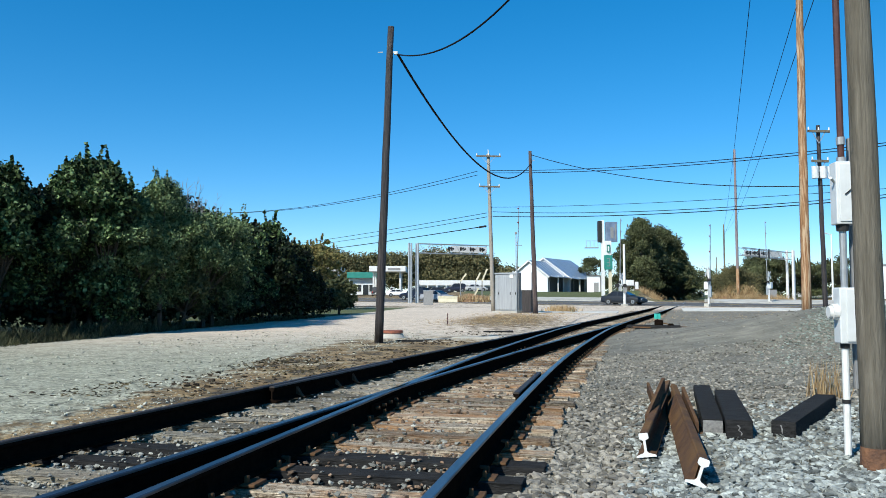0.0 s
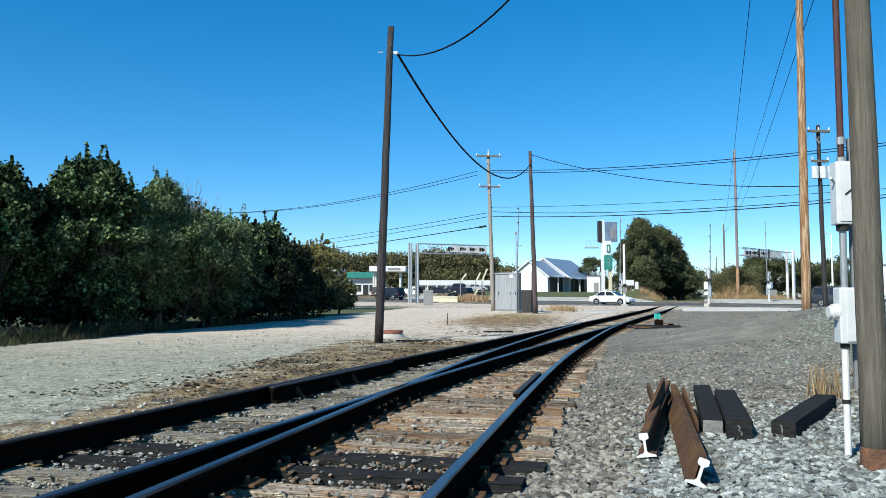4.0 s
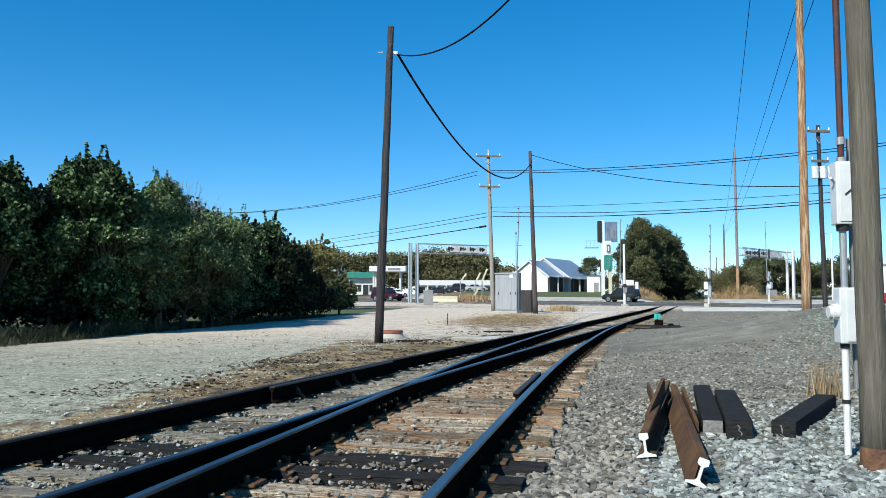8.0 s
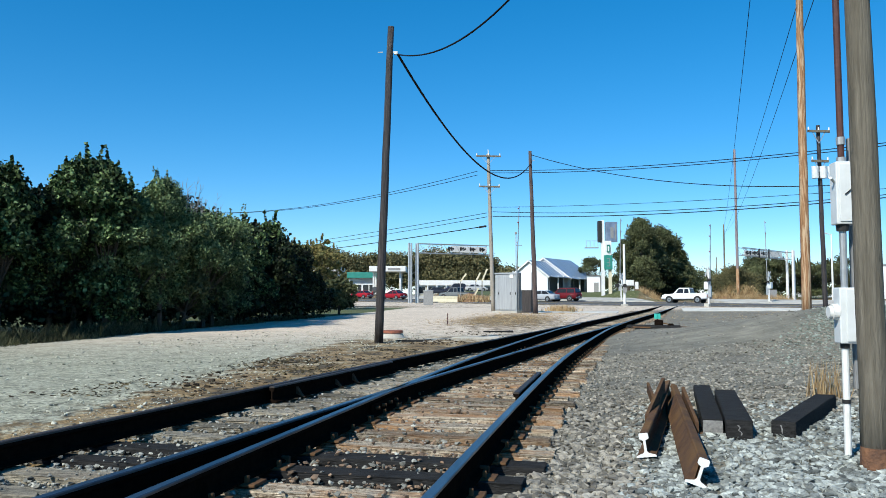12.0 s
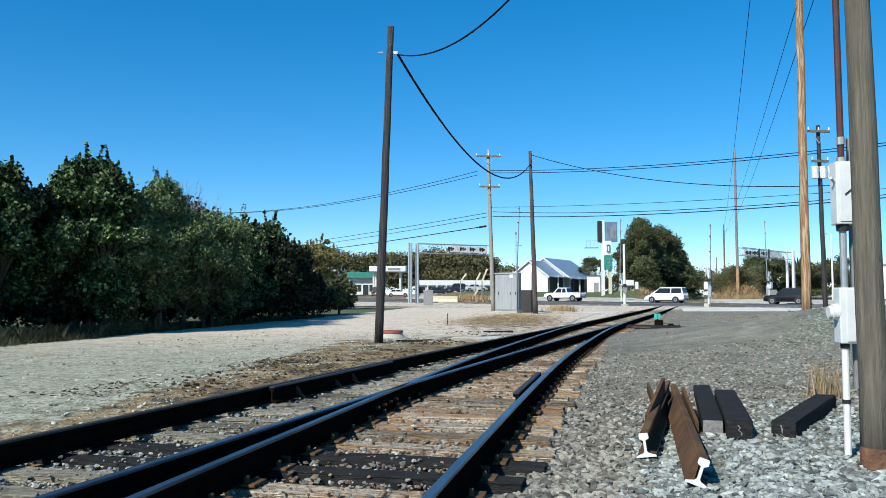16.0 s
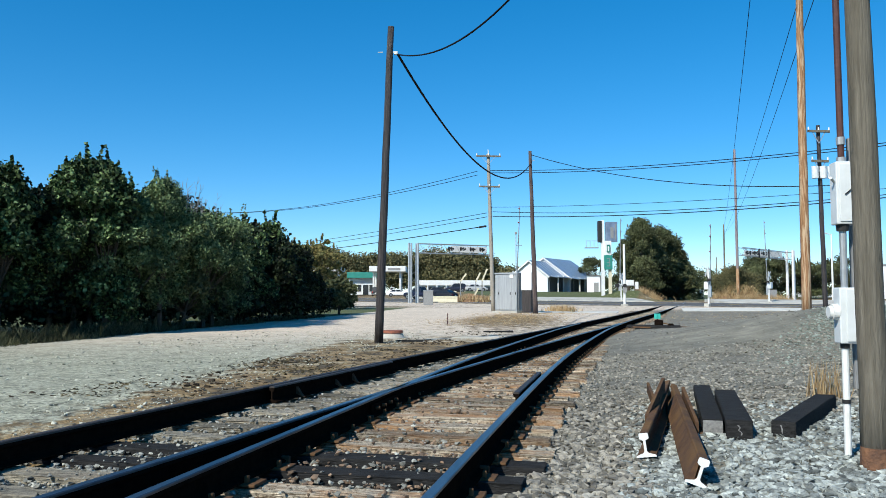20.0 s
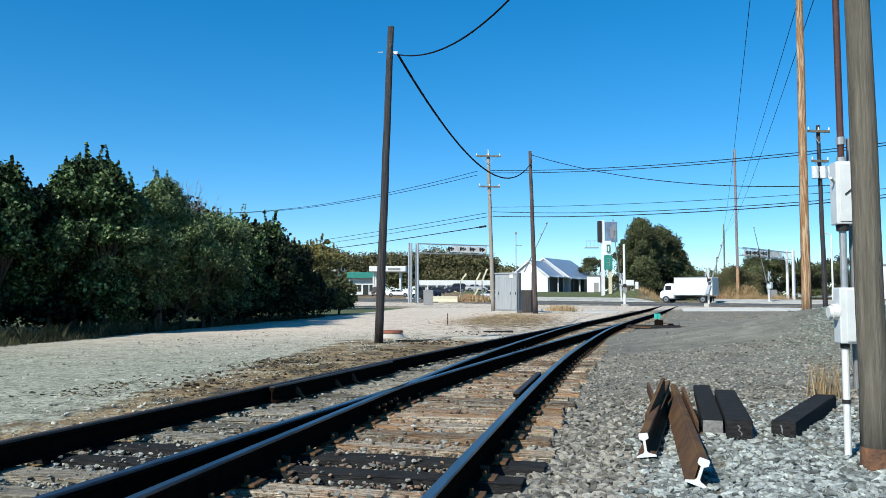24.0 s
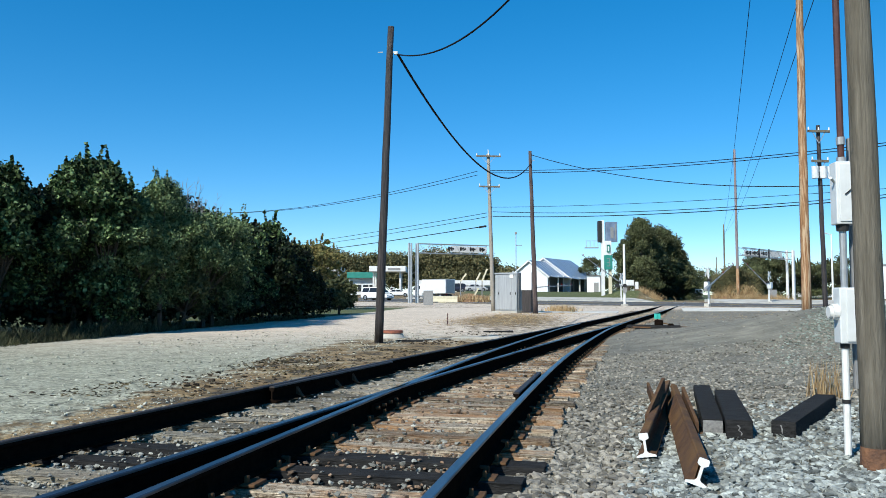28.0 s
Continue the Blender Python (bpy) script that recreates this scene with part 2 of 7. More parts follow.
WOOD_PALE = mat("bleached_pole", (0.336, 0.304, 0.256), (0.208, 0.184, 0.152), 5, 0.9, 0, 0.6, 30, (9, 9, 0.35))
WOOD_MAUVE = mat("weathered_mauve_pole", (0.24, 0.2, 0.204), (0.16, 0.128, 0.128), 5, 0.9, 0, 0.6, 30, (9, 9, 0.35))
WOOD_BROWN = mat("brown_pole", (0.08, 0.056, 0.052), (0.032, 0.022, 0.022), 5, 0.9, 0, 0.6, 30, (9, 9, 0.35), c=(0.16, 0.12, 0.105), cscale=3, cmix=0.6)
WOOD_ORANGE = mat("treated_pole", (0.42, 0.24, 0.125), (0.19, 0.098, 0.05), 5, 0.9, 0, 0.8, 30, (8, 8, 0.6), spec=0.1, c=(0.56, 0.42, 0.28), cscale=2.5, cmix=0.75)
WOOD_DARK = mat("dark_pole", (0.024, 0.018, 0.017), (0.01, 0.008, 0.009), 5, 0.6, 0, 0.7, 30, (9, 9, 0.35), c=(0.075, 0.062, 0.058), cscale=4)
WOOD_BAND = mat("pole_butt", (0.208, 0.096, 0.044), (0.08, 0.04, 0.024), 8, 0.85, 0, 0.7, 40)
BOARD = mat("grey_board", (0.288, 0.288, 0.28), (0.176, 0.176, 0.176), 6, 0.9, 0, 0.5, 30, (8, 8, 0.5))
GALV = mat("galvanised", (0.44, 0.456, 0.464), (0.32, 0.336, 0.344), 6, 0.5, 0.6, 0.05, 10)
GALV_BOX = mat("aluminium_sheet", (0.4, 0.416, 0.424), (0.32, 0.336, 0.344), 3, 0.5, 0.4, stretch=(4, 4, 0.25))
PAINT_BOX = mat("box_enamel", (0.636, 0.662, 0.662), (0.55, 0.576, 0.576), 5, 0.5, c=(0.43, 0.447, 0.43), cscale=3)
PVC = mat("pvc_pipe", (0.688, 0.688, 0.662), (0.602, 0.602, 0.568), 8, 0.5)
RUST_PIPE = mat("rusty_pipe", (0.104, 0.044, 0.036), (0.056, 0.024, 0.0224), 10, 0.7, 0.3)
BLACK = mat("black_rubber", (0.016, 0.016, 0.016), (0.0096, 0.0096, 0.0096), 10, 0.7)
WIRE = mat("cable_sheath", (0.0096, 0.0096, 0.0128), (0.0072, 0.0072, 0.0088), 10, 0.8, spec=0.1)
WHITE = mat("white_paint", (0.688, 0.688, 0.671), (0.585, 0.585, 0.568), 3, 0.5)
CREAM = mat("cream_paint", (0.619, 0.568, 0.413), (0.516, 0.456, 0.31), 3, 0.6)
BLUE_ROOF = mat("blue_metal_roof", (0.216, 0.296, 0.4), (0.168, 0.24, 0.336), 1.2, 0.38, 0.3)
GREEN = mat("green_awning", (0.0172, 0.224, 0.172), (0.0129, 0.172, 0.138), 2, 0.6)
TEAL = mat("teal_target", (0.0258, 0.43, 0.361), (0.0172, 0.327, 0.275), 5, 0.5)
SIDING = mat("white_siding", (0.688, 0.697, 0.705), (0.619, 0.628, 0.636), 2, 0.6, stretch=(6, 6, 0.4))
# Dark copy of the siding; the porch's deep shade is put into its colour.
PORCH = mat("shaded_siding", (0.072, 0.088, 0.112), (0.056, 0.072, 0.088), 2, 0.6)
# The blue tone paints the sky's reflection into the sign panel.
SIGN_FACE = mat("sign_face", (0.192, 0.256, 0.352), (0.104, 0.136, 0.2), 0.9, 0.35)
TAN_WALL = mat("tan_wall", (0.48, 0.464, 0.384), (0.4, 0.384, 0.312), 2, 0.7)
DARK_GLASS = mat("dark_glass", (0.02, 0.023, 0.027), (0.016, 0.018, 0.022), 2, 0.12, 0, coat=0.15, spec=0.35)
CHROME = mat("chrome", (0.56, 0.56, 0.56), (0.48, 0.48, 0.48), 5, 0.2, 1.0)
ALLOY = mat("alloy_rim", (0.4, 0.4, 0.4), (0.28, 0.28, 0.28), 8, 0.35, 0.8)
LAMP_W = mat("headlamp_lens", (0.56, 0.56, 0.544), (0.4, 0.4, 0.4), 8, 0.15)
LAMP_R = mat("tail_lens", (0.28, 0.016, 0.016), (0.176, 0.008, 0.008), 8, 0.2)
BRICK_RED = mat("red_clay", (0.288, 0.088, 0.048), (0.176, 0.064, 0.04), 12, 0.85, 0, 0.4, 40)
SOIL = mat("brown_soil", (0.272, 0.16, 0.088), (0.16, 0.096, 0.052), 3, 0.95, 0, 0.7, 12)
BARK = mat("bark", (0.08, 0.064, 0.048), (0.036, 0.0296, 0.024), 6, 0.95, 0, 0.9, 20, (6, 6, 1))
# Strong clump contrast paints sunlit leaf patches against black gaps.
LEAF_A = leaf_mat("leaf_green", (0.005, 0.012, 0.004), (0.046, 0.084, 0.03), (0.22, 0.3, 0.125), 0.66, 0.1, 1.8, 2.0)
# Near-black leaf tone; the shade on these shrubs is put into the colour.
LEAF_K = leaf_mat("leaf_shade_dark", (0.0025, 0.005, 0.0025), (0.012, 0.022, 0.009), (0.06, 0.08, 0.035), 0.72, 0.3, 1.6, 1.6)
LEAF_B = leaf_mat("leaf_olive", (0.034, 0.044, 0.019), (0.098, 0.113, 0.05), (0.15, 0.155, 0.075), 0.62, 0.22, 1.5, 0.4)
LEAF_C = leaf_mat("leaf_autumn", (0.081, 0.081, 0.027), (0.234, 0.211, 0.0765), (0.36, 0.279, 0.117))
LEAF_E = leaf_mat("leaf_feathery", (0.028, 0.05, 0.02), (0.135, 0.2, 0.088), (0.25, 0.31, 0.145), 0.62, 0.25, 1.5, 1.3)
LEAF_D = leaf_mat("leaf_far", (0.063, 0.0684, 0.0324), (0.14, 0.131, 0.0612), (0.194, 0.162, 0.0792), 0.62, 0.65, 1.3, 0.25)
STRAW = leaf_mat("straw", (0.216, 0.135, 0.063), (0.378, 0.261, 0.135), (0.495, 0.378, 0.216), 0.5, 0.8, 1.3)
DIM_GRASS = leaf_mat("dull_verge_grass", (0.02, 0.024, 0.011), (0.056, 0.064, 0.03), (0.13, 0.125, 0.07))
LITTER = leaf_mat("dead_litter", (0.025, 0.02, 0.011), (0.075, 0.06, 0.032), (0.22, 0.18, 0.1))
WEED = leaf_mat("weed", (0.099, 0.113, 0.0495), (0.207, 0.221, 0.108), (0.36, 0.324, 0.189))


def paint(name, col):
    return mat(name, col, tuple(v * 0.9 for v in col), 3, 0.45, 0.0, coat=0.05, spec=0.12)


# ---- building helpers ----
def link_mesh(name, me, material, parent=None, label="", smooth=False):
    if material is not None and not me.materials:
        me.materials.append(material)
    if smooth:
        me.polygons.foreach_set("use_smooth", [True] * len(me.polygons))
    ob = new(name, me)
    if parent is not None:
        ob.parent = parent
    if label:
        ob["label"] = label
    return ob


def part(name, bm, material, parent, label="", smooth=False):
    me = bpy.data.meshes.new(name)
    bm.to_mesh(me)
    bm.free()
    return link_mesh(name, me, material, parent, label, smooth)


def thing(name, m, label, category, group="", kind=""):
    ob = new(name)
    ob.matrix_basis = m
    ob.empty_display_size = 0.2
    return tagged(ob, label, category, group, kind)


def box(sx, sy, sz, at=(0, 0, 0), bevel=0.0, bm=None, turn=None):
    """A box with its base at height at.z, centred on at.x and at.y."""
    bm = bm or bmesh.new()
    m = Matrix.Translation(at) @ (turn or Matrix.Identity(4)) @ Matrix.Translation((0, 0, sz / 2)) @ Matrix.Diagonal((sx, sy, sz, 1))
    v = bmesh.ops.create_cube(bm, size=1, matrix=m)["verts"]
    if bevel:
        ed = list({e for x in v for e in x.link_edges})
        bmesh.ops.bevel(bm, geom=ed, offset=bevel, segments=2, affect="EDGES", profile=0.5)
    return bm


def tube(a, b, r0, r1=None, seg=12, bm=None, caps=True):
    """A tapered round bar from a to b."""
    bm = bm or bmesh.new()
    a, b = Vector(a), Vector(b)
    d = b - a
    m = Matrix.Translation((a + b) / 2) @ d.to_track_quat("Z", "Y").to_matrix().to_4x4()
    bmesh.ops.create_cone(bm, cap_ends=caps, segments=seg, radius1=r0, radius2=r0 if r1 is None else r1, depth=d.length, matrix=m)
    return bm


def bar(a, b, w, h, bm=None):
    """A square-edged bar from a to b."""
    bm = bm or bmesh.new()
    a, b = Vector(a), Vector(b)
    d = b - a
    m = Matrix.Translation((a + b) / 2) @ d.to_track_quat("Y", "Z").to_matrix().to_4x4() @ Matrix.Diagonal((w, d.length, h, 1))
    bmesh.ops.create_cube(bm, size=1, matrix=m)
    return bm


def sweep(path, profile, bm=None, closed=True):
    """A profile (across, up) carried along a path of points; level sideways."""
    bm = bm or bmesh.new()
    path = [Vector(p) for p in path]
    rings = []
    for i, p in enumerate(path):
        d = path[min(i + 1, len(path) - 1)] - path[max(i - 1, 0)]
        side = Vector((d.y, -d.x, 0)).normalized()
        rings.append([bm.verts.new(p + side * u + Vector((0, 0, w))) for u, w in profile])
    n = len(profile)
    for r0, r1 in zip(rings, rings[1:]):
        for k in range(n if closed else n - 1):
            bm.faces.new((r0[k], r0[(k + 1) % n], r1[(k + 1) % n], r1[k]))
    if closed:
        bm.faces.new(rings[0][::-1])
        bm.faces.new(rings[-1])
    bmesh.ops.recalc_face_normals(bm, faces=bm.faces)
    return bm


def cable(a, b, sag, r=0.012, n=24, bm=None):
    """A hanging wire from a to b; sag is the drop below the chord at mid-span."""
    bm = bm or bmesh.new()
    a, b = Vector(a), Vector(b)
    pts = [a.lerp(b, i / n) - Vector((0, 0, sag * 4 * (i / n) * (1 - i / n))) for i in range(n + 1)]
    d = (b - a).normalized()
    s = d.cross(Vector((0, 0, 1))).normalized()
    u = s.cross(d)
    rings = [[bm.verts.new(p + (s * math.cos(k * math.tau / 5) + u * math.sin(k * math.tau / 5)) * r) for k in range(5)] for p in pts]
    for r0, r1 in zip(rings, rings[1:]):
        for k in range(5):
            bm.faces.new((r0[k], r0[(k + 1) % 5], r1[(k + 1) % 5], r1[k]))
    return bm


def smooth(v, lo, hi):
    t = np.clip((v - lo) / (hi - lo), 0, 1)
    return t * t * (3 - 2 * t)


# ---- plan: track lines, road line, heights ----
def spline(knots):
    ys = np.array([k[0] for k in knots], float)
    xs = np.array([k[1] for k in knots], float)
    m = np.gradient(xs, ys)

    def f(y):
        i = int(np.clip(np.searchsorted(ys, y) - 1, 0, len(ys) - 2))
        h = ys[i + 1] - ys[i]
        t = (y - ys[i]) / h
        if t < 0:
            return xs[0] + m[0] * (y - ys[0])
        if t > 1:
            return xs[-1] + m[-1] * (y - ys[-1])
        return ((2 * t**3 - 3 * t * t + 1) * xs[i] + (t**3 - 2 * t * t + t) * h * m[i]
                + (3 * t * t - 2 * t**3) * xs[i + 1] + (t**3 - t * t) * h * m[i + 1])
    return f


LEFT_X = spline([(-6, -6.8), (0, -4.98), (5.62, -3.2), (11.8, -1.14), (19.85, 1.70), (26.4, 4.12), (32, 6.12), (45, 10.75), (60, 16.0), (100, 30.0), (200, 64.6), (700, 237.0)])
RIGHT_X = spline([(-6, -2.35), (0, -0.98), (4.25, -0.05), (7.7, 0.74), (10.5, 1.40), (13.3, 2.1), (17.9, 3.36), (24.55, 5.3), (32, 7.74), (45, 12.35), (60, 17.6), (100, 31.6), (200, 66.2), (700, 238.6)])
GAUGE = 1.505
SLOPE = 0.78          # the road: y = lane - SLOPE * x
ROAD_MID = 107.9


def hill(y):
    return 0.17 * smooth(y, 45, 80) + 0.012 * np.clip(y - 84, 0, 110)


def ground_z(x, y):
    z = hill(y)
    d = x - (0.35 * y - 4.2)
    w = np.exp(-(d / 13.0) ** 2) * smooth(y, 104, 150)
    z = z * (1 - w) + w * (-1.1 * smooth(y, 104, 330))
    z = z * (1 - smooth(d, 20, 60) * smooth(y, 110, 180) * 0.7)
    c = y + SLOPE * x
    z = z + 1.0 * smooth(c, 131, 152) * smooth(-d, 9, 16) * smooth(x, -6, 6)
    z = z + 1.5 * smooth(c, 131, 142) * smooth(-d, 3.6, 7.4) * (1 - smooth(-d, 10, 17)) * (1 - smooth(y, 240, 300))
    z = z + 1.0 * np.exp(-(((x - 11.0) / 4.2) ** 2 + ((y - 19.5) / 5.5) ** 2))
    bed = np.exp(-((x - 0.3 * y + 2.9) / 2.6) ** 4) * (1 - smooth(y, 60, 76))
    return z - 0.085 * bed


def ground_sheet():
    ys = np.concatenate([np.linspace(-25, 3, 22), np.linspace(3.3, 32, 130), np.linspace(32.6, 130, 120), np.geomspace(132, 4000, 40)])
    right = np.concatenate([np.linspace(0, 16, 64), np.linspace(16.5, 70, 70), np.geomspace(72, 3500, 28)])
    xs = np.concatenate([-right[:0:-1], right])
    gx, gy = np.meshgrid(xs, ys)
    gz = ground_z(gx, gy)
    near = (1 - smooth(gy, 30, 50)) * smooth(np.abs(gx - 0.33 * gy + 3), 2.4, 4)
    rough = np.array([[noise.noise((x * 0.9, y * 0.9, 0.3)) for x in xs] for y in ys])
    gz = gz + rough * 0.025 * near
    ny, nx = gx.shape
    idx = np.arange(ny * nx).reshape(ny, nx)
    quads = np.stack([idx[:-1, :-1], idx[:-1, 1:], idx[1:, 1:], idx[1:, :-1]], -1).reshape(-1, 4)
    me = bpy.data.meshes.new("ground")
    me.from_pydata(np.stack([gx, gy, gz], -1).reshape(-1, 3).tolist(), [], quads.tolist())
    lx = -3.2 + 0.34 * (gy - 5.6)
    off = lx - gx                                   # metres beyond the outer rail, on the lot's side
    lo = np.clip(0.15 + 0.21 * (gy - 5), 0.1, 5)
    lot = smooth(off, lo, lo + 1.4 + 0.05 * gy) * (1 - smooth(gy, 62, 80))
    shrub = -10.85 + 0.16 * (gy - 19)
    grass = smooth(shrub - gx, -0.2, 0.6) * (1 - smooth(gy, 66, 74))
    lawn = smooth(gy + SLOPE * gx, 130, 131) * smooth(0.35 * gy - 10 - gx, 0, 2) * smooth(gx, 2, 6)
    grass = np.maximum(grass, lawn)
    grass = np.maximum(grass, smooth(gy, 128, 150) * 0.9 * np.maximum(smooth(gx, 4, 10), smooth(gy, 175, 185)))
    ballast = smooth(-off, -0.2, 0.5) * (1 - smooth(gy, 60, 72))
    ballast = ballast * (1 - 0.4 * smooth(gy, 24, 40))
    strip = smooth(gy + SLOPE * gx, 70, 74) * (1 - smooth(gy + SLOPE * gx, 93, 96))
    lot = np.maximum(lot, 0.62 * strip)
    lot = np.maximum(lot, 0.74 * smooth(gy, 17, 25) * smooth(off, 0.2, 1.2) * (1 - smooth(gy, 62, 80)))
    lot = lot * (1 - 0.8 * np.exp(-(((gx - 0.085 * gy) / 2.9) ** 2 + ((gy - 40) / 12.0) ** 2)))
    zone = np.stack([lot, grass, ballast, smooth(gy, 13, 30)], -1).reshape(-1, 4)
    ca = me.color_attributes.new("zone", "FLOAT_COLOR", "POINT")
    ca.data.foreach_set("color", zone.astype(np.float32).ravel())
    ob = link_mesh("ground", me, GROUND, smooth=True)
    return tagged(ob, "pale limestone gravel, dry dirt and grey ballast ground", "ground", kind="structure")


ground_sheet()


# ---- road ----
def along(c, x, lift=0.0):
    y = c - SLOPE * x
    return (x, y, float(ground_z(np.float64(x), np.float64(y))) + lift)


def road_strip(name, c0, c1, x0, x1, lift, thick, material, label, category, n=90, rise=0.0):
    bm = bmesh.new()
    rings = []
    for i in range(n + 1):
        x = x0 + (x1 - x0) * i / n
        k = (c0 + c1) / 2
        h = []
        for c in (c0, k, c1):
            p = Vector(along(c, x, lift + rise * (c - c0) / (c1 - c0)))
            h.append(p)
        r = [bm.verts.new(p) for p in h] + [bm.verts.new(p - Vector((0, 0, thick))) for p in reversed(h)]
        rings.append(r)
    for a, b in zip(rings, rings[1:]):
        for k in range(6):
            bm.faces.new((a[k], a[(k + 1) % 6], b[(k + 1) % 6], b[k]))
    bm.faces.new(rings[0])
    bm.faces.new(rings[-1][::-1])
    bmesh.ops.recalc_face_normals(bm, faces=bm.faces)
    me = bpy.data.meshes.new(name)
    bm.to_mesh(me)
    bm.free()
    return tagged(link_mesh(name, me, material), label, category, kind="structure")


road_strip("road", 96.2, 119.4, -420, 420, 0.05, 0.4, ASPHALT, "worn grey asphalt highway across the railway", "road", 160)
road_strip("kerb", 119.4, 130.5, -6, 27.0, 0.14, 0.5, CONCRETE, "pale concrete kerb and footway beside the road", "kerb", 30, 0.3)
road_strip("kerb", 119.4, 126.5, 34.0, 120, 0.14, 0.5, CONCRETE, "pale concrete kerb and footway beside the road", "kerb", 40, 0.3)
bm = bmesh.new()
rows = [[(18.0, 57.6), (28.6, 58.6), (32.6, 66.6), (20.4, 65.8)], [(6.4, 53.0), (12.4, 55.0), (13.4, 58.6), (6.2, 57.6)]]
for quad in rows:
    top = [bm.verts.new((x, y, float(ground_z(np.float64(x), np.float64(y))) + 0.05)) for x, y in quad]
    low = [bm.verts.new((v.co.x, v.co.y, v.co.z - 0.3)) for v in top]
    bm.faces.new(top)
    for k in range(4):
        bm.faces.new((top[k], top[(k + 1) % 4], low[(k + 1) % 4], low[k]))
bmesh.ops.recalc_face_normals(bm, faces=bm.faces)
me = bpy.data.meshes.new("pavement")
bm.to_mesh(me)
bm.free()
tagged(link_mesh("pavement", me, PALE_CONCRETE), "pale worn concrete apron beside the crossing", "pavement", kind="structure")
for c, m, nm in ((106.0, LINE_Y, "centre line"), (109.8, LINE_Y, "centre line"), (97.2, LINE_W, "edge line"), (118.4, LINE_W, "edge line")):
    road_strip("road_marking", c - 0.09, c + 0.09, -300, 300, 0.056, 0.01, m, "painted " + nm + " on the asphalt", "road marking", 120)

# ---- railway ----
HEAD = 0.185


def rail_base(y):
    """Height of the rail's foot."""
    b = 0.012
    top = float(hill(np.float64(min(y, 97)))) + 0.06 - HEAD
    b = max(b, top) if y < 97 else max(b, top) + (-1.1 - max(b, top)) * float(smooth(np.float64(y), 104, 330))
    return b


def rail_path(fx, y0, y1, shift=0.0):
    ys, y = [], y0
    while y < y1:
        ys.append(y)
        y += 0.5 if y < 30 else 1.5 if y < 120 else 15
    ys.append(y1)
    out = []
    for y in ys:
        d = (fx(y + 0.1) - fx(y - 0.1)) / 0.2
        k = 1 / math.sqrt(1 + d * d)
        out.append((fx(y) + shift * k, y - shift * k * d, rail_base(y)))
    return out


FOOT_WEB = [(-0.07, 0), (0.07, 0), (0.07, 0.012), (0.02, 0.03), (0.009, 0.045), (0.009, 0.125), (0.033, 0.14), (0.034, 0.165), (-0.034, 0.165), (-0.033, 0.14), (-0.009, 0.125), (-0.009, 0.045), (-0.02, 0.03), (-0.07, 0.012)]
HEAD_TOP = [(-0.034, 0.166), (0.034, 0.166), (0.033, 0.179), (0.026, 0.185), (-0.026, 0.185), (-0.033, 0.179)]

track = thing("railroad_track", Matrix.Identity(4), "rusty steel railway turnout on weathered timber ties", "railway track", kind="structure")


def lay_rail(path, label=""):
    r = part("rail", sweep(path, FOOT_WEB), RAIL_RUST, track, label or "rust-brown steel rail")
    if label:
        part("rail_head", sweep(path, HEAD_TOP), RAIL_DULL, r, "dull rusty rail head")
    else:
        part("running_surface", sweep(path, HEAD_TOP), RAIL_HEAD, r, "polished rail head")
    return r


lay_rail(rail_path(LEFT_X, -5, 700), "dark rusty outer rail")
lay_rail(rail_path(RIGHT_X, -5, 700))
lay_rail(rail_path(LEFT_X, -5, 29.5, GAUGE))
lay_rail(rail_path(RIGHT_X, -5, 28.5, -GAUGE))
lay_rail(rail_path(RIGHT_X, 8.4, 10.6, -0.11), "short guard rail beside the running rail")
lay_rail(rail_path(LEFT_X, 9.0, 12.4, 0.11), "short guard rail beside the running rail")


def box_mesh(name, sx, sy, sz, bevel=0.0, jitter=0.0, seed=0):
    bm = box(sx, sy, sz, (0, 0, -sz), bevel)
    rng = random.Random(seed)
    for v in bm.verts:
        v.co += Vector((rng.uniform(-1, 1), rng.uniform(-1, 1), rng.uniform(-0.4, 0.4))) * jitter
    me = bpy.data.meshes.new(name)
    bm.to_mesh(me)
    bm.free()
    return me


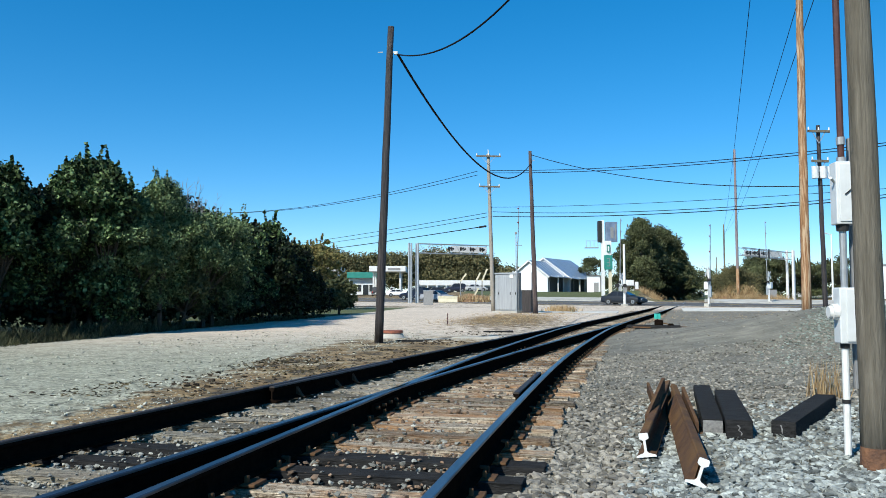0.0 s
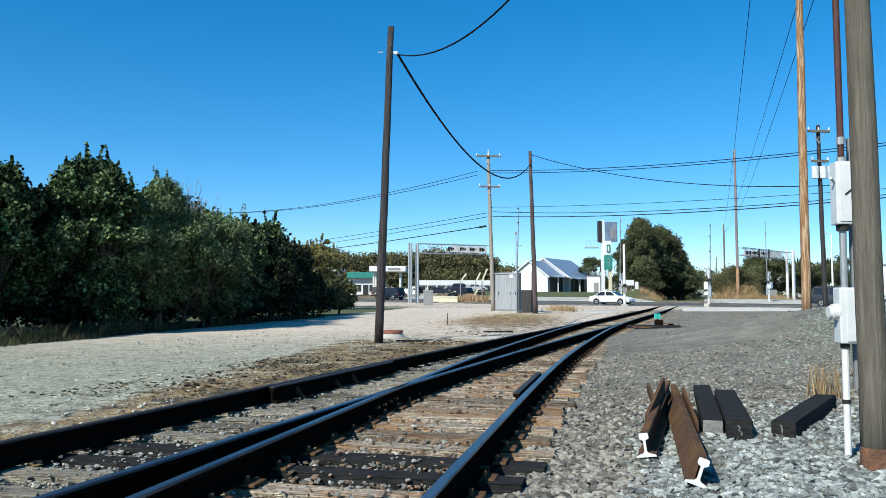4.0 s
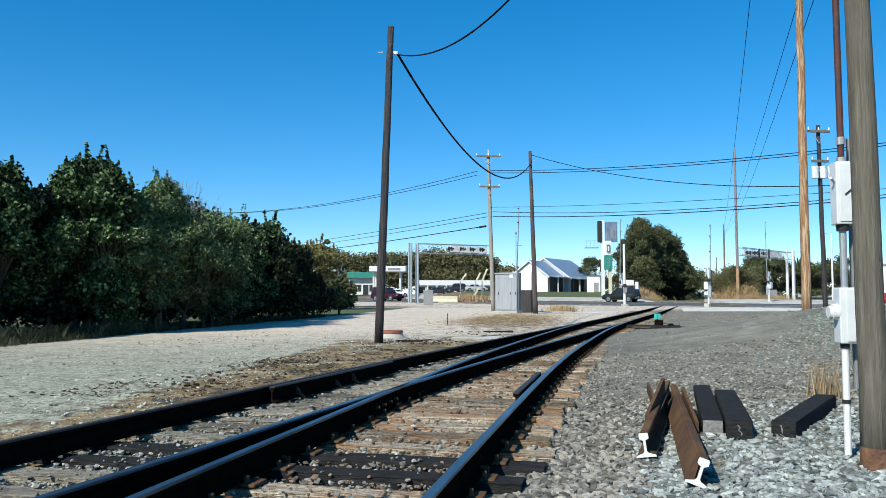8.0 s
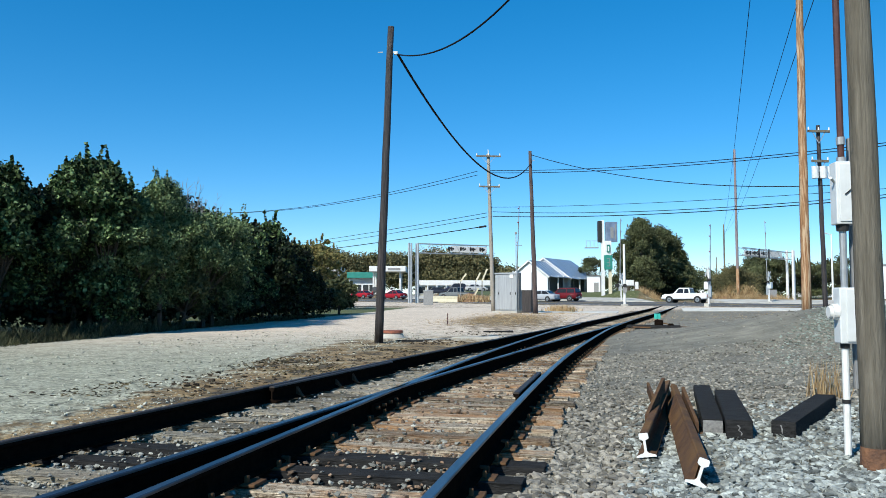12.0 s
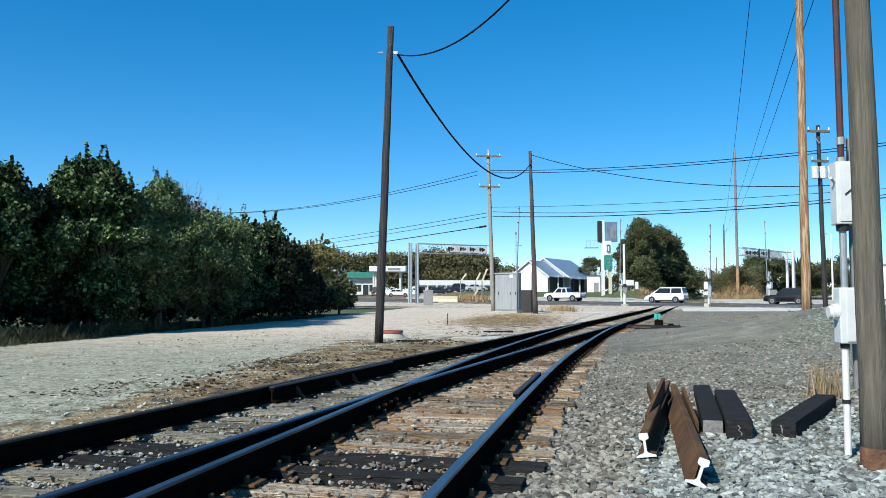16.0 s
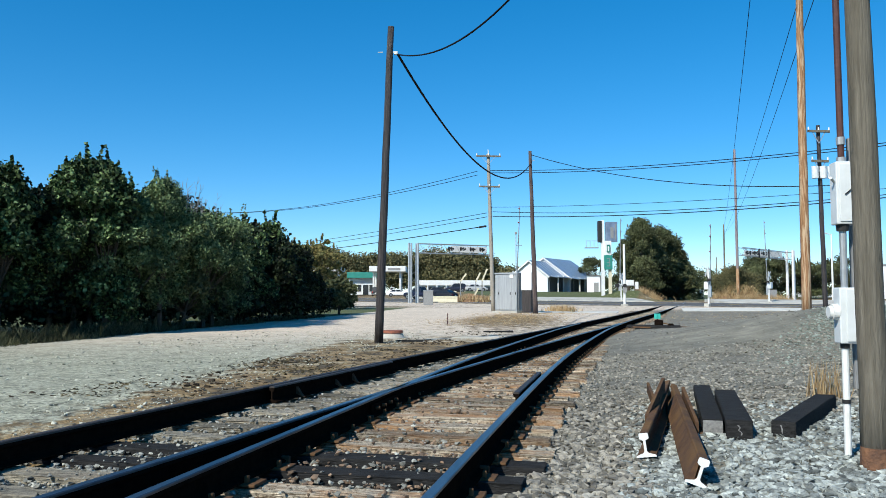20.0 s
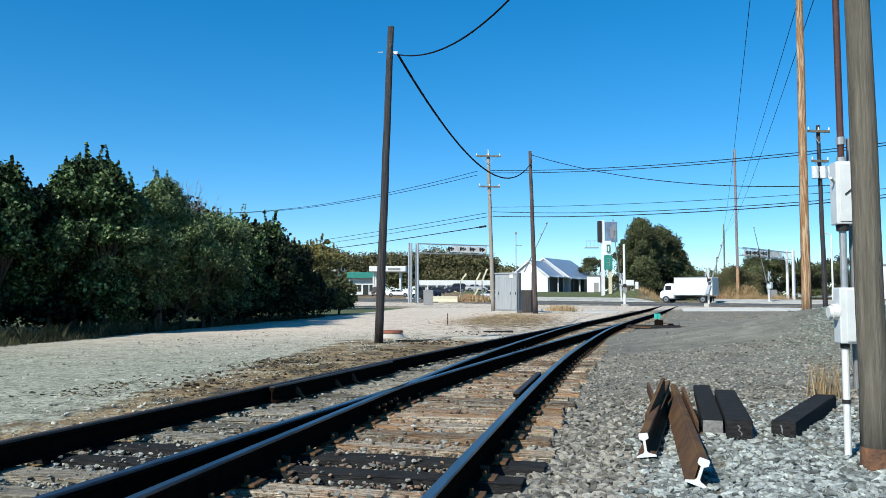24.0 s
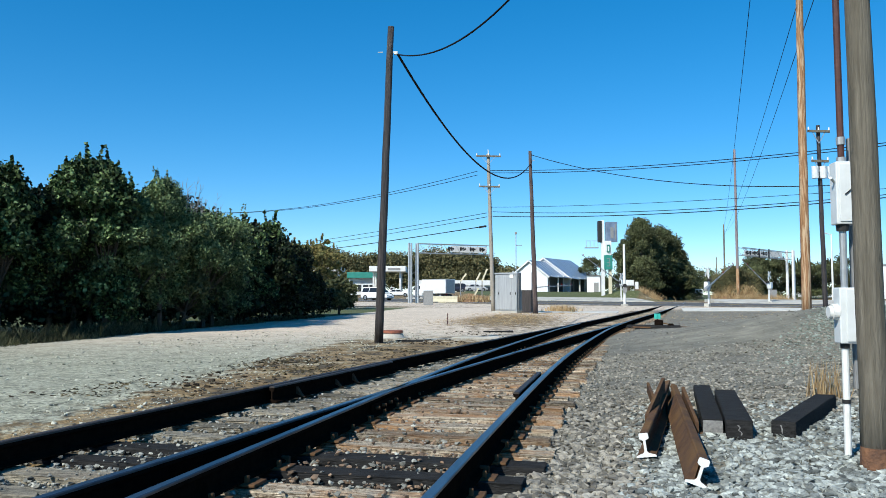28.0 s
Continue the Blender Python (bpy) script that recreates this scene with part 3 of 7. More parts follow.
plate_me = box_mesh("tie_plate", 0.34, 0.19, 0.02, 0.006)
spike_me = box_mesh("spike", 0.03, 0.035, 0.05, 0.008)
tie_cache = {}
rng = random.Random(4)
tie_ys, y = [], 2.6
while y < 76:
    tie_ys.append(y)
    y += rng.uniform(0.44, 0.53)
tie_ys += [2.1 - 0.49 * k for k in range(14)]
for y in tie_ys:
    single = y > 31
    lx, rx = LEFT_X(y), RIGHT_X(y)
    d = (RIGHT_X(y + 0.2) - RIGHT_X(y - 0.2)) / 0.4
    a = -math.atan(d)
    n = Vector((math.cos(a), math.sin(a)))
    span = (rx - lx) * math.cos(a)
    length = round((span + 0.97) / 0.25) * 0.25
    kind = (length, rng.randrange(3))
    if kind not in tie_cache:
        me = box_mesh("tie", length, 0.215, 0.17, 0.012, 0.012, kind[1] + int(length * 8))
        me.materials.append(TIE)
        tie_cache[kind] = me
    z = rail_base(y) - 0.02
    slip = rng.uniform(-0.1, 0.06)
    ob = new("tie", tie_cache[kind])
    ob.parent = track
    ob.matrix_basis = Matrix.Translation((rx + n.x * (0.43 + slip - length / 2), y + n.y * (0.43 + slip - length / 2), z + rng.uniform(-0.012, 0.006))) @ pose(0, 0, 0, 0, rng.uniform(-0.4, 0.4), math.degrees(a) + rng.uniform(-1.6, 1.6))
    if 5.05 < y < 6.05:
        ob.material_slots[0].link = "OBJECT"
        ob.material_slots[0].material = TIE_DARK
        ob["label"] = "fresh dark creosoted tie"
    for fx, s in ((LEFT_X, 0), (RIGHT_X, 0), (LEFT_X, GAUGE), (RIGHT_X, -GAUGE)):
        if s and y > 28:
            continue
        if y > 32:
            break
        (px, py, pz) = rail_path(fx, y, y + 0.1, s)[0]
        k = (px - rx) / n.x
        pl = new("tie_plate", plate_me)
        pl.parent = track
        pl.matrix_basis = pose(px, y + k * n.y, rail_base(y) + 0.001, 0, 0, math.degrees(a))
        if 2.0 < y < 18:
            for u, w in ((-0.095, 0.05), (0.095, -0.05)):
                q = Vector((px + n.x * u, y + k * n.y + n.y * u, 0)) + Vector((-n.y, n.x, 0)) * w
                sp = new("spike", spike_me)
                sp.parent = track
                sp.matrix_basis = pose(q.x, q.y, rail_base(y) + 0.05, 0, 0, math.degrees(a) + rng.uniform(-9, 9))
for me in (plate_me, spike_me):
    me.materials.append(RAIL_OLD)

# rail braces and anchors on the outer rail
for y0, hgt in ((9.55, 0.15), (10.55, 0.12), (11.05, 0.16)):
    px, py, pz = rail_path(LEFT_X, y0, y0 + 0.1, 0.12)[0]
    bm = bmesh.new()
    prof = [(-0.06, 0), (0.1, 0), (0.06, 0.03), (-0.02, hgt), (-0.06, hgt)]
    ra = [bm.verts.new((u, -0.03, w)) for u, w in prof]
    rb = [bm.verts.new((u, 0.03, w)) for u, w in prof]
    bm.faces.new(ra)
    bm.faces.new(rb[::-1])
    for k in range(5):
        bm.faces.new((ra[k], ra[(k + 1) % 5], rb[(k + 1) % 5], rb[k]))
    bmesh.ops.recalc_face_normals(bm, faces=bm.faces)
    ob = part("rail_brace", bm, RAIL_OLD, track, "rusty rail brace")
    ob.matrix_basis = pose(px, py, pz, 0, 0, -18)
for y0 in np.arange(5.5, 16, 0.97):
    for fx, s in ((RIGHT_X, -GAUGE), (RIGHT_X, 0)):
        px, py, pz = rail_path(fx, y0, y0 + 0.1, s + 0.06)[0]
        ob = part("rail_anchor", box(0.07, 0.035, 0.06, (0, 0, -0.02), 0.008), RAIL_OLD, track)
        ob.matrix_basis = pose(px, py, pz, 0, 0, -13)
# joint bar on the middle rail
px, py, pz = rail_path(RIGHT_X, 8.0, 8.1, -GAUGE + 0.025)[0]
jb = part("joint_bar", box(0.03, 0.9, 0.09, (0, 0, 0), 0.01), RAIL_RUST, track, "bolted joint bar")
jb.matrix_basis = pose(px, py, pz + 0.035, 0, 0, -13)
for k in range(4):
    b = part("bolt", tube((0, 0, 0), (0.045, 0, 0), 0.018, seg=6), RAIL_OLD, jb)
    b.matrix_basis = pose(0.015, -0.33 + 0.22 * k, 0.045)


# ---- ballast stones ----
def stone_template(seed):
    bm = bmesh.new()
    bmesh.ops.create_icosphere(bm, subdivisions=1, radius=1)
    r = random.Random(seed)
    for v in bm.verts:
        v.co *= r.uniform(0.55, 1.3)
        v.co.z *= 0.66
    tri = np.array([[v.index for v in f.verts] for f in bm.faces])
    co = np.array([v.co[:] for v in bm.verts])
    bm.free()
    return co, tri


STONES = [stone_template(k) for k in range(8)]


def stones_at(pts, sizes, seed):
    """One joined mesh of stones at the points."""
    r = np.random.RandomState(seed)
    vs, fs, base = [], [], 0
    for k in range(len(pts)):
        co, tri = STONES[r.randint(8)]
        t = r.rand() * math.tau
        c, s = math.cos(t), math.sin(t)
        sc = sizes[k] * (0.7 + 0.6 * r.rand(3))
        p = co * sc
        p = np.stack([p[:, 0] * c - p[:, 1] * s, p[:, 0] * s + p[:, 1] * c, p[:, 2] + p[:, 0] * r.uniform(-0.4, 0.4)], -1) + pts[k]
        vs.append(p)
        fs.append(tri + base)
        base += len(p)
    me = bpy.data.meshes.new("stones")
    me.from_pydata(np.concatenate(vs).tolist(), [], np.concatenate(fs).tolist())
    return me


def rail_gap(x, y):
    """Distance to the nearest rail line."""
    out = np.full(len(x), 9.0)
    for fx, s in ((LEFT_X, 0), (RIGHT_X, 0), (LEFT_X, GAUGE), (RIGHT_X, -GAUGE)):
        g = np.array([abs(a - fx(b) - s * 1.02) for a, b in zip(x, y)])
        out = np.minimum(out, g)
    return out


rs = np.random.RandomState(11)
# right shoulder and yard
n = 36000
sy = 3.6 + 13 * rs.rand(n) ** 2.1
sy[:4000] = -4.5 + 8.3 * rs.rand(4000)
fill = rs.rand(n)
rx = np.array([RIGHT_X(v) for v in sy])
sx = rx + 0.25 + fill * (0.62 * np.maximum(sy, 2) + 0.6 - rx)
keep = (sx > rx + 0.22)
sx, sy = sx[keep], sy[keep]
size = 0.014 + 0.03 * rs.rand(len(sx)) ** 1.8
near_tie = sx - np.array([RIGHT_X(v) for v in sy]) < 0.45
keep = ~near_tie | (rs.rand(len(sx)) < 0.85)
sx, sy, size = sx[keep], sy[keep], size[keep]
order = np.argsort(sy)
sx, sy, size = sx[order], sy[order], size[order]
sz = ground_z(sx, sy) + size * 0.25
pts = np.stack([sx, sy, sz], -1)
shoulder = thing("ballast_shoulder", Matrix.Identity(4), "loose grey crushed-stone ballast beside the track", "ballast", kind="structure")
single_me = []
for k in range(8):
    co, tri = STONES[k]
    me = bpy.data.meshes.new("stone")
    me.from_pydata(co.tolist(), [], tri.tolist())
    me.materials.append(STONE_ONE)
    single_me.append(me)
front = np.nonzero((sx > 0.9) & (sy > 3.7) & (size > 0.026))[0][:280]
for k in front:
    ob = new("stone", single_me[k % 8])
    ob.parent = shoulder
    ob.matrix_basis = pose(*pts[k], rs.uniform(-20, 20), rs.uniform(-20, 20), rs.uniform(0, 360)) @ Matrix.Diagonal((size[k], size[k] * 0.9, size[k] * 0.85, 1))
rest = np.setdiff1d(np.arange(len(sx)), front)
far = rest[sy[rest] > 7.4 + 2.0 * rs.rand(len(rest))]
rest = np.setdiff1d(rest, far)
far = far[rs.rand(len(far)) < 1 - 0.3 * smooth(sy[far], 8, 11)]
dirty = sx[rest] < 0.25 * sy[rest] + 0.35 * (rs.rand(len(rest)) - 0.5)
tagged(link_mesh("loose_stones", stones_at(pts[rest[~dirty]], size[rest[~dirty]], 3), STONE, shoulder), "many loose grey stones", kind="stuff")
tagged(link_mesh("dusty_stones", stones_at(pts[rest[dirty]], size[rest[dirty]], 13), STONE_YARD, shoulder), "dusty grey-brown stones beside the ties", kind="stuff")
tagged(link_mesh("yard_stones", stones_at(pts[far], size[far] * 0.75, 4), STONE_YARD, shoulder), "dirty grey-brown stones", kind="stuff")

# between the ties
n = 40000
sy = 3.0 + 24 * rs.rand(n) ** 1.5
sy[:9000] = -4.5 + 7.7 * rs.rand(9000)
lx = np.array([LEFT_X(v) for v in sy])
rx = np.array([RIGHT_X(v) for v in sy])
sx = lx - 0.5 + rs.rand(n) * (rx - lx + 0.6)
g = rail_gap(sx, sy)
keep = g > 0.1
sx, sy = sx[keep], sy[keep]
size = 0.009 + 0.019 * rs.rand(len(sx)) ** 2
pts = np.stack([sx, sy, -0.056 + size * 0.3 + 0.012 * rs.rand(len(sx)) + 0.042 * (rs.rand(len(sx)) < 0.13)], -1)
old = rs.rand(len(sx)) < 0.55 * smooth(sx - np.array([RIGHT_X(v) for v in sy]) + GAUGE, -0.5, 0.3)
cribs = thing("crib_ballast", Matrix.Identity(4), "grey and rust-stained stones packed between the ties", "ballast", kind="structure")
tagged(link_mesh("grey_stones", stones_at(pts[~old], size[~old], 5), STONE_CRIB, cribs), "grey crib stones", kind="stuff")
tagged(link_mesh("rusty_stones", stones_at(pts[old], size[old], 6), STONE_RUST, cribs), "rust-stained crib stones", kind="stuff")

# sparse stones over the rest of the yard
n = 3600
sy = 12 + 40 * rs.rand(n) ** 1.5
rx = np.array([RIGHT_X(v) for v in sy])
sx = rx + 0.4 + rs.rand(n) * (0.45 * sy + 1 - rx + 0.5)
size = 0.014 + 0.03 * rs.rand(n) ** 3
pts = np.stack([sx, sy, ground_z(sx, sy) + size * 0.2], -1)
tagged(link_mesh("yard_gravel", stones_at(pts, size * 0.8, 14), STONE_YARD), "sparse dusty stones over the dirt yard", "gravel", kind="stuff")

# dark clods and litter along the outer rail
n = 2600
sy = 7 + 20 * rs.rand(n) ** 1.2
lx = np.array([LEFT_X(v) for v in sy])
sx = lx - 0.25 - 3.4 * rs.rand(n) ** 1.2
hold = np.sin(sx * 2.1 + sy * 0.7) + np.sin(sy * 1.3) > 0.1
sx, sy = sx[hold], sy[hold]
size = 0.012 + 0.045 * rs.rand(len(sx)) ** 4
pts = np.stack([sx, sy, ground_z(sx, sy) - size * 0.1], -1)
tagged(link_mesh("dirt_clods", stones_at(pts, size, 15), CLOD), "dark clods and litter in the dirt", "dirt", kind="stuff")

# gravel mound behind the power pole, and scattered lumps on the lot
n = 36000
sx = 11.3 + rs.randn(n) * 3.2
sy = 19.0 + rs.randn(n) * 4.6
keep = (sy > 10) & (sx > np.maximum(5.9 + 0.76 * (sy - 14.5), 0.41 * sy) + 0.3 * rs.randn(n)) & (sx < 0.58 * sy + 2)
sx, sy = sx[keep], sy[keep]
size = 0.012 + 0.026 * rs.rand(len(sx)) ** 2
pts = np.stack([sx, sy, ground_z(sx, sy) + size * 0.2], -1)
tagged(link_mesh("gravel_pile", stones_at(pts, size, 8), STONE_PILE), "coarse grey crushed stone heaped on a low mound", "gravel pile", kind="stuff")
n = 8000
sy = 5 + 22 * rs.rand(n) ** 1.4
lx = np.array([LEFT_X(v) for v in sy])
sx = lx - 0.3 - np.clip(0.1 + 0.17 * (sy - 5), 0.1, 5) - 7 * rs.rand(n) ** 1.3
size = 0.008 + 0.022 * rs.rand(n) ** 5
pts = np.stack([sx, sy, ground_z(sx, sy) + size * 0.3], -1)
tagged(link_mesh("lot_gravel", stones_at(pts, size, 9), STONE_LOT), "small pale gravel scattered over the lot", "gravel", kind="stuff")


# ---- old rail pieces and timbers on the yard ----
def rail_piece(name, a, b, roll, label):
    """A cut length of rail from a to b, on its foot, with a white-painted end."""
    a, b = Vector(a), Vector(b)
    L = (b - a).length
    t = thing(name, Matrix.Translation(a) @ (b - a).to_track_quat("Y", "Z").to_matrix().to_4x4() @ pose(0, 0, 0, 0, roll, 0), label, "rail", "cut rail pieces")
    full = [(u * 1.05, w * 1.0) for u, w in FOOT_WEB[:7]] + [(0.035, 0.172), (0.028, 0.18), (-0.028, 0.18), (-0.035, 0.172)] + [(u * 1.05, w) for u, w in FOOT_WEB[9:]]
    part("rail_body", sweep([(0, 0.012 + (L - 0.012) * k / 8, 0) for k in range(9)], full), RAIL_OLD, t)
    part("painted_end", sweep([(0, 0, 0), (0, 0.012, 0)], [(u * 1.02, w * 1.01) for u, w in full]), RAIL_PAINT, t, "white-painted cut end")
    return t


rail_piece("rail_piece", (1.56, 5.96, 0.012), (2.72, 9.3, 0.05), -8, "rusty cut rail with white-painted end lying on ballast")
rp2 = rail_piece("rail_piece", (1.64, 5.05, 0.02), (2.6, 8.9, 0.06), 18, "tilted rusty cut rail with white-painted end on ballast")
part("joint_bar", sweep([(0, 0.03, 0), (0, 1.6, 0), (0, 3.2, 0)], [(-0.072, 0.014), (-0.02, 0.03), (-0.02, 0.158), (-0.037, 0.158)]), RAIL_OLD, rp2, "ochre-rusted joint bar along the web")
for a, b, w, lab in (((2.30, 8.4, 0.0), (2.62, 9.9, 0.03), 0.12, "rust-brown joint bar leaning on rails"), ((1.81, 6.9, 0.06), (2.25, 7.9, 0.29), 0.15, "rust-brown joint bar leaning on rails"), ((2.29, 7.0, 0.0), (2.54, 8.2, 0.17), 0.13, "rust-brown joint bar leaning beside a rail")):
    t = thing("joint_bar_scrap", Matrix.Identity(4), lab, "joint bar", "scrap joint bars")
    a, b = Vector(a) + Vector((0, 0, 0.05)), Vector(b) + Vector((0, 0, 0.05))
    part("bar", bar(a, b, 0.03, w), RAIL_OLD, t)
    part("flange", bar(a.lerp(b, 0.02) + Vector((0.025, 0, -w * 0.42)), a.lerp(b, 0.9) + Vector((0.025, 0, -w * 0.42)), 0.06, 0.02), RAIL_OLD, t)
    for q in (0.15, 0.38, 0.62, 0.85):
        p = a.lerp(b, q)
        part("bolt_hole", tube(p + Vector((-0.0165, 0, 0)), p + Vector((0.0165, 0, 0)), 0.016, seg=10), BLACK, t, "dark bolt hole")


def timber(a, b, w, h, label, pale_end=False):
    a, b = Vector(a), Vector(b)
    d = b - a
    t = thing("timber", Matrix.Translation(a) @ pose(0, 0, 0, 0, 0, math.degrees(math.atan2(-d.x, d.y))), label, "timber", "creosoted timbers")
    bm = box(w, d.length, h, (0, d.length / 2, 0), 0.012)
    r = random.Random(int(a.x * 100))
    for v in bm.verts:
        v.co += Vector((r.uniform(-1, 1), 0, r.uniform(-1, 1))) * 0.006
    part("beam", bm, TIE_DARK, t)
    if pale_end:
        part("end_grain", box(w * 0.9, 0.008, h * 0.86, (0, -0.006, h * 0.07), 0.002), TIE_END, t, "weathered pale end grain")
    else:
        bm = bmesh.new()
        q = [(r.uniform(-0.12, 0.12) * w, h * (0.25 + 0.13 * k)) for k in range(5)]
        for p0, p1 in zip(q, q[1:]):
            bar((p0[0], -0.001, p0[1]), (p1[0], -0.001, p1[1]), 0.004, r.uniform(0.004, 0.012), bm)
        part("end_crack", bm, TIE_END, t, "pale crooked crack in the end grain")
    return t


timber((2.44, 7.02, 0.0), (3.24, 9.7, 0.0), 0.19, 0.13, "dark creosoted timber with weathered pale end", True)
timber((2.57, 6.72, 0.0), (3.24, 8.9, 0.0), 0.22, 0.165, "dark creosoted timber lying beside another")
timber((2.99, 6.82, 0.0), (4.28, 8.66, 0.0), 0.2, 0.145, "single black creosoted timber on ballast")


# ---- poles, meters, wires ----
def pole(name, base, top, r0, r1, material, label, group=""):
    """A tapered timber pole from its foot to its top; the thing's origin is the foot."""
    base, top = Vector(base), Vector(top)
    t = thing(name, Matrix.Translation(base), label, "utility pole", group)
    bm = bmesh.new()
    path = top - base
    rings = []
    r = random.Random(len(label) + int(base.y))
    for i in range(13):
        f = i / 12
        c = path * f + Vector((r.uniform(-1, 1), r.uniform(-1, 1), 0)) * r0 * 0.06
        rad = r0 + (r1 - r0) * f
        rings.append([bm.verts.new(c + Vector((math.cos(k * math.tau / 14), math.sin(k * math.tau / 14), 0)) * rad * r.uniform(0.97, 1.03)) for k in range(14)])
    for a, b in zip(rings, rings[1:]):
        for k in range(14):
            bm.faces.new((a[k], a[(k + 1) % 14], b[(k + 1) % 14], b[k]))
    bm.faces.new(rings[0][::-1])
    bm.faces.new(rings[-1])
    part("shaft", bm, material, t, smooth=True)
    return t


def crossarm(t, z, x, half, turn=0, ins=3):
    a = part("crossarm", box(half * 2, 0.1, 0.12, (0, 0, 0), 0.01), WOOD_GREY, t, "weathered timber crossarm")
    a.matrix_basis = pose(x, -0.2, z, 0, 1.2, turn)
    for k in range(ins):
        u = -half * 0.92 + k * half * 1.84 / max(1, ins - 1)
        part("insulator", tube((u, 0, 0.12), (u, 0, 0.27), 0.045, 0.03, 8), WHITE, a, "porcelain insulator")
    for s in (-1, 1):
        part("arm_brace", bar((x, -0.2, z - 0.55), (x + s * half * 0.55, -0.2, z), 0.03, 0.03), GALV, t)
    return a


pl = pole("utility_pole", (-1.70, 20.36, -0.02), (-1.41, 20.36, 8.5), 0.118, 0.086, WOOD_DARK, "dark creosoted bare pole leaning slightly, between lot and track")
br = part("bracket", bar((0.22, 0, 7.82), (0.46, -0.02, 7.82), 0.03, 0.03), GALV, pl, "galvanised cable bracket")
part("clamp", box(0.1, 0.1, 0.08, (0.43, -0.02, 7.75), 0.01), PVC, pl)
part("peg", bar((-0.05, 0, 7.82), (0.08, 0, 7.82), 0.02, 0.02), GALV, pl)

rp = pole("utility_pole", (3.122, 5.6, -0.02), (3.046, 5.6, 7.2), 0.1, 0.07, WOOD_GREY, "thick weathered grey-brown power pole with meter boxes")
part("butt_band", tube((0.0, 0, 0.0), (0.0, 0, 0.18), 0.112, 0.106, 20), WOOD_BAND, rp, "rust-brown stained pole butt")

op = pole("utility_pole", (10.4, 22, 0.55), (10.44, 22, 13.0), 0.135, 0.085, WOOD_ORANGE, "new orange-brown treated pole standing in gravel mound")
dp = pole("utility_pole", (18.9, 38, 0.0), (18.78, 38, 9.75), 0.12, 0.09, WOOD_DARK, "dark power pole with crossarm and transformer boxes")
crossarm(dp, 9.35, -0.19, 0.55)
crossarm(dp, 7.85, -0.16, 0.42, ins=2)
for u in (-0.42, -0.02, 0.36):
    part("transformer", tube((u, -0.2, 7.05), (u, -0.2, 7.65), 0.165, 0.165, 14), PAINT_BOX, dp, "pale grey transformer can")
p1 = pole("utility_pole", (3.79, 58, 0.0), (3.45, 58, 12.0), 0.17, 0.12, WOOD_PALE, "tall bleached pole with two crossarms")
crossarm(p1, 11.75, -0.34, 0.95)
crossarm(p1, 9.42, -0.27, 0.8)
part("insulator", tube((-0.34, 0, 12.0), (-0.34, 0, 12.35), 0.05, 0.03, 8), WHITE, p1)
p2 = pole("utility_pole", (6.26, 52, 0.0), (5.95, 52, 11.1), 0.17, 0.11, WOOD_BROWN, "brown bare pole leaning beside the signal cabinet")
part("bracket", bar((-0.3, 0, 10.43), (0.0, 0, 10.43), 0.04, 0.04), GALV, p2)
tp = pole("utility_pole", (40.4, 105.2, 0.0), (40.33, 105.2, 21.4), 0.2, 0.15, WOOD_MAUVE, "tall thin mauve-grey pole with rusty foot beyond the road")
part("butt_band", tube((0, 0, 0), (-0.015, 0, 4.9), 0.235, 0.215, 14), WOOD_ORANGE, tp, "rust-orange pole foot")
fp = pole("utility_pole", (62.4, 170, -0.5), (62.4, 170, 17.0), 0.2, 0.16, WOOD_GREY, "distant grey pole along the railway")
fp2 = pole("utility_pole", (82.0, 230, -0.5), (82.0, 230, 12.8), 0.16, 0.12, WOOD_GREY, "distant grey pole along the railway")

# meter cabinet, panel box, conduits on the near pole
m = thing("meter_cabinet", pose(3.135, 5.97, 1.8, 0, 0, -6), "white enamelled switch cabinet strapped to the power pole", "electrical box", "electrical boxes")
part("case", box(0.155, 0.13, 0.49, (0, 0, 0), 0.008), PAINT_BOX, m)
part("door", box(0.125, 0.012, 0.45, (0.008, -0.068, 0.02), 0.004), PAINT_BOX, m, "white enamelled cabinet door")
part("handle", bar((0.03, -0.08, 0.27), (-0.02, -0.082, 0.23), 0.007, 0.007), BLACK, m, "dark switch lever")
part("lever_arm", tube((-0.07, -0.03, 0.33), (-0.12, -0.07, 0.36), 0.012), PAINT_BOX, m)
m = thing("meter_box", pose(3.14, 5.97, 0.88, 0, 0, -6), "white enamelled meter box with round meter on its side", "electrical box", "electrical boxes")
part("case", box(0.165, 0.13, 0.43, (0, 0, 0), 0.008), PAINT_BOX, m)
part("door", box(0.115, 0.012, 0.4, (0.022, -0.068, 0.015), 0.004), PAINT_BOX, m, "white enamelled box door")
mt = part("meter_socket", tube((-0.08, -0.01, 0.24), (-0.125, -0.01, 0.24), 0.062, 0.062, 20), PVC, m, "round white meter socket")
part("meter_glass", tube((-0.125, -0.01, 0.24), (-0.15, -0.01, 0.24), 0.05, 0.045, 20), PVC, mt, "round meter cover")
m = thing("conduit", pose(3.11, 5.97, 0.15), "white and grey conduit pipe running down to the ground", "conduit", "conduits")
part("lower_pipe", tube((0.0, 0, -0.12), (0.0, 0, 0.70), 0.026), PVC, m, "white plastic pipe")
part("collar", tube((0, 0, 0.27), (0, 0, 0.30), 0.031), BLACK, m, "black pipe strap")
part("fitting", tube((0, 0, 0.69), (0, 0, 0.74), 0.034), BLACK, m)
part("middle_pipe", tube((0.01, 0, 1.16), (0.01, 0, 1.66), 0.026), GALV, m, "grey steel pipe")
part("hub", tube((0.01, 0, 1.60), (0.01, 0, 1.66), 0.045, 0.05), BLACK, m)
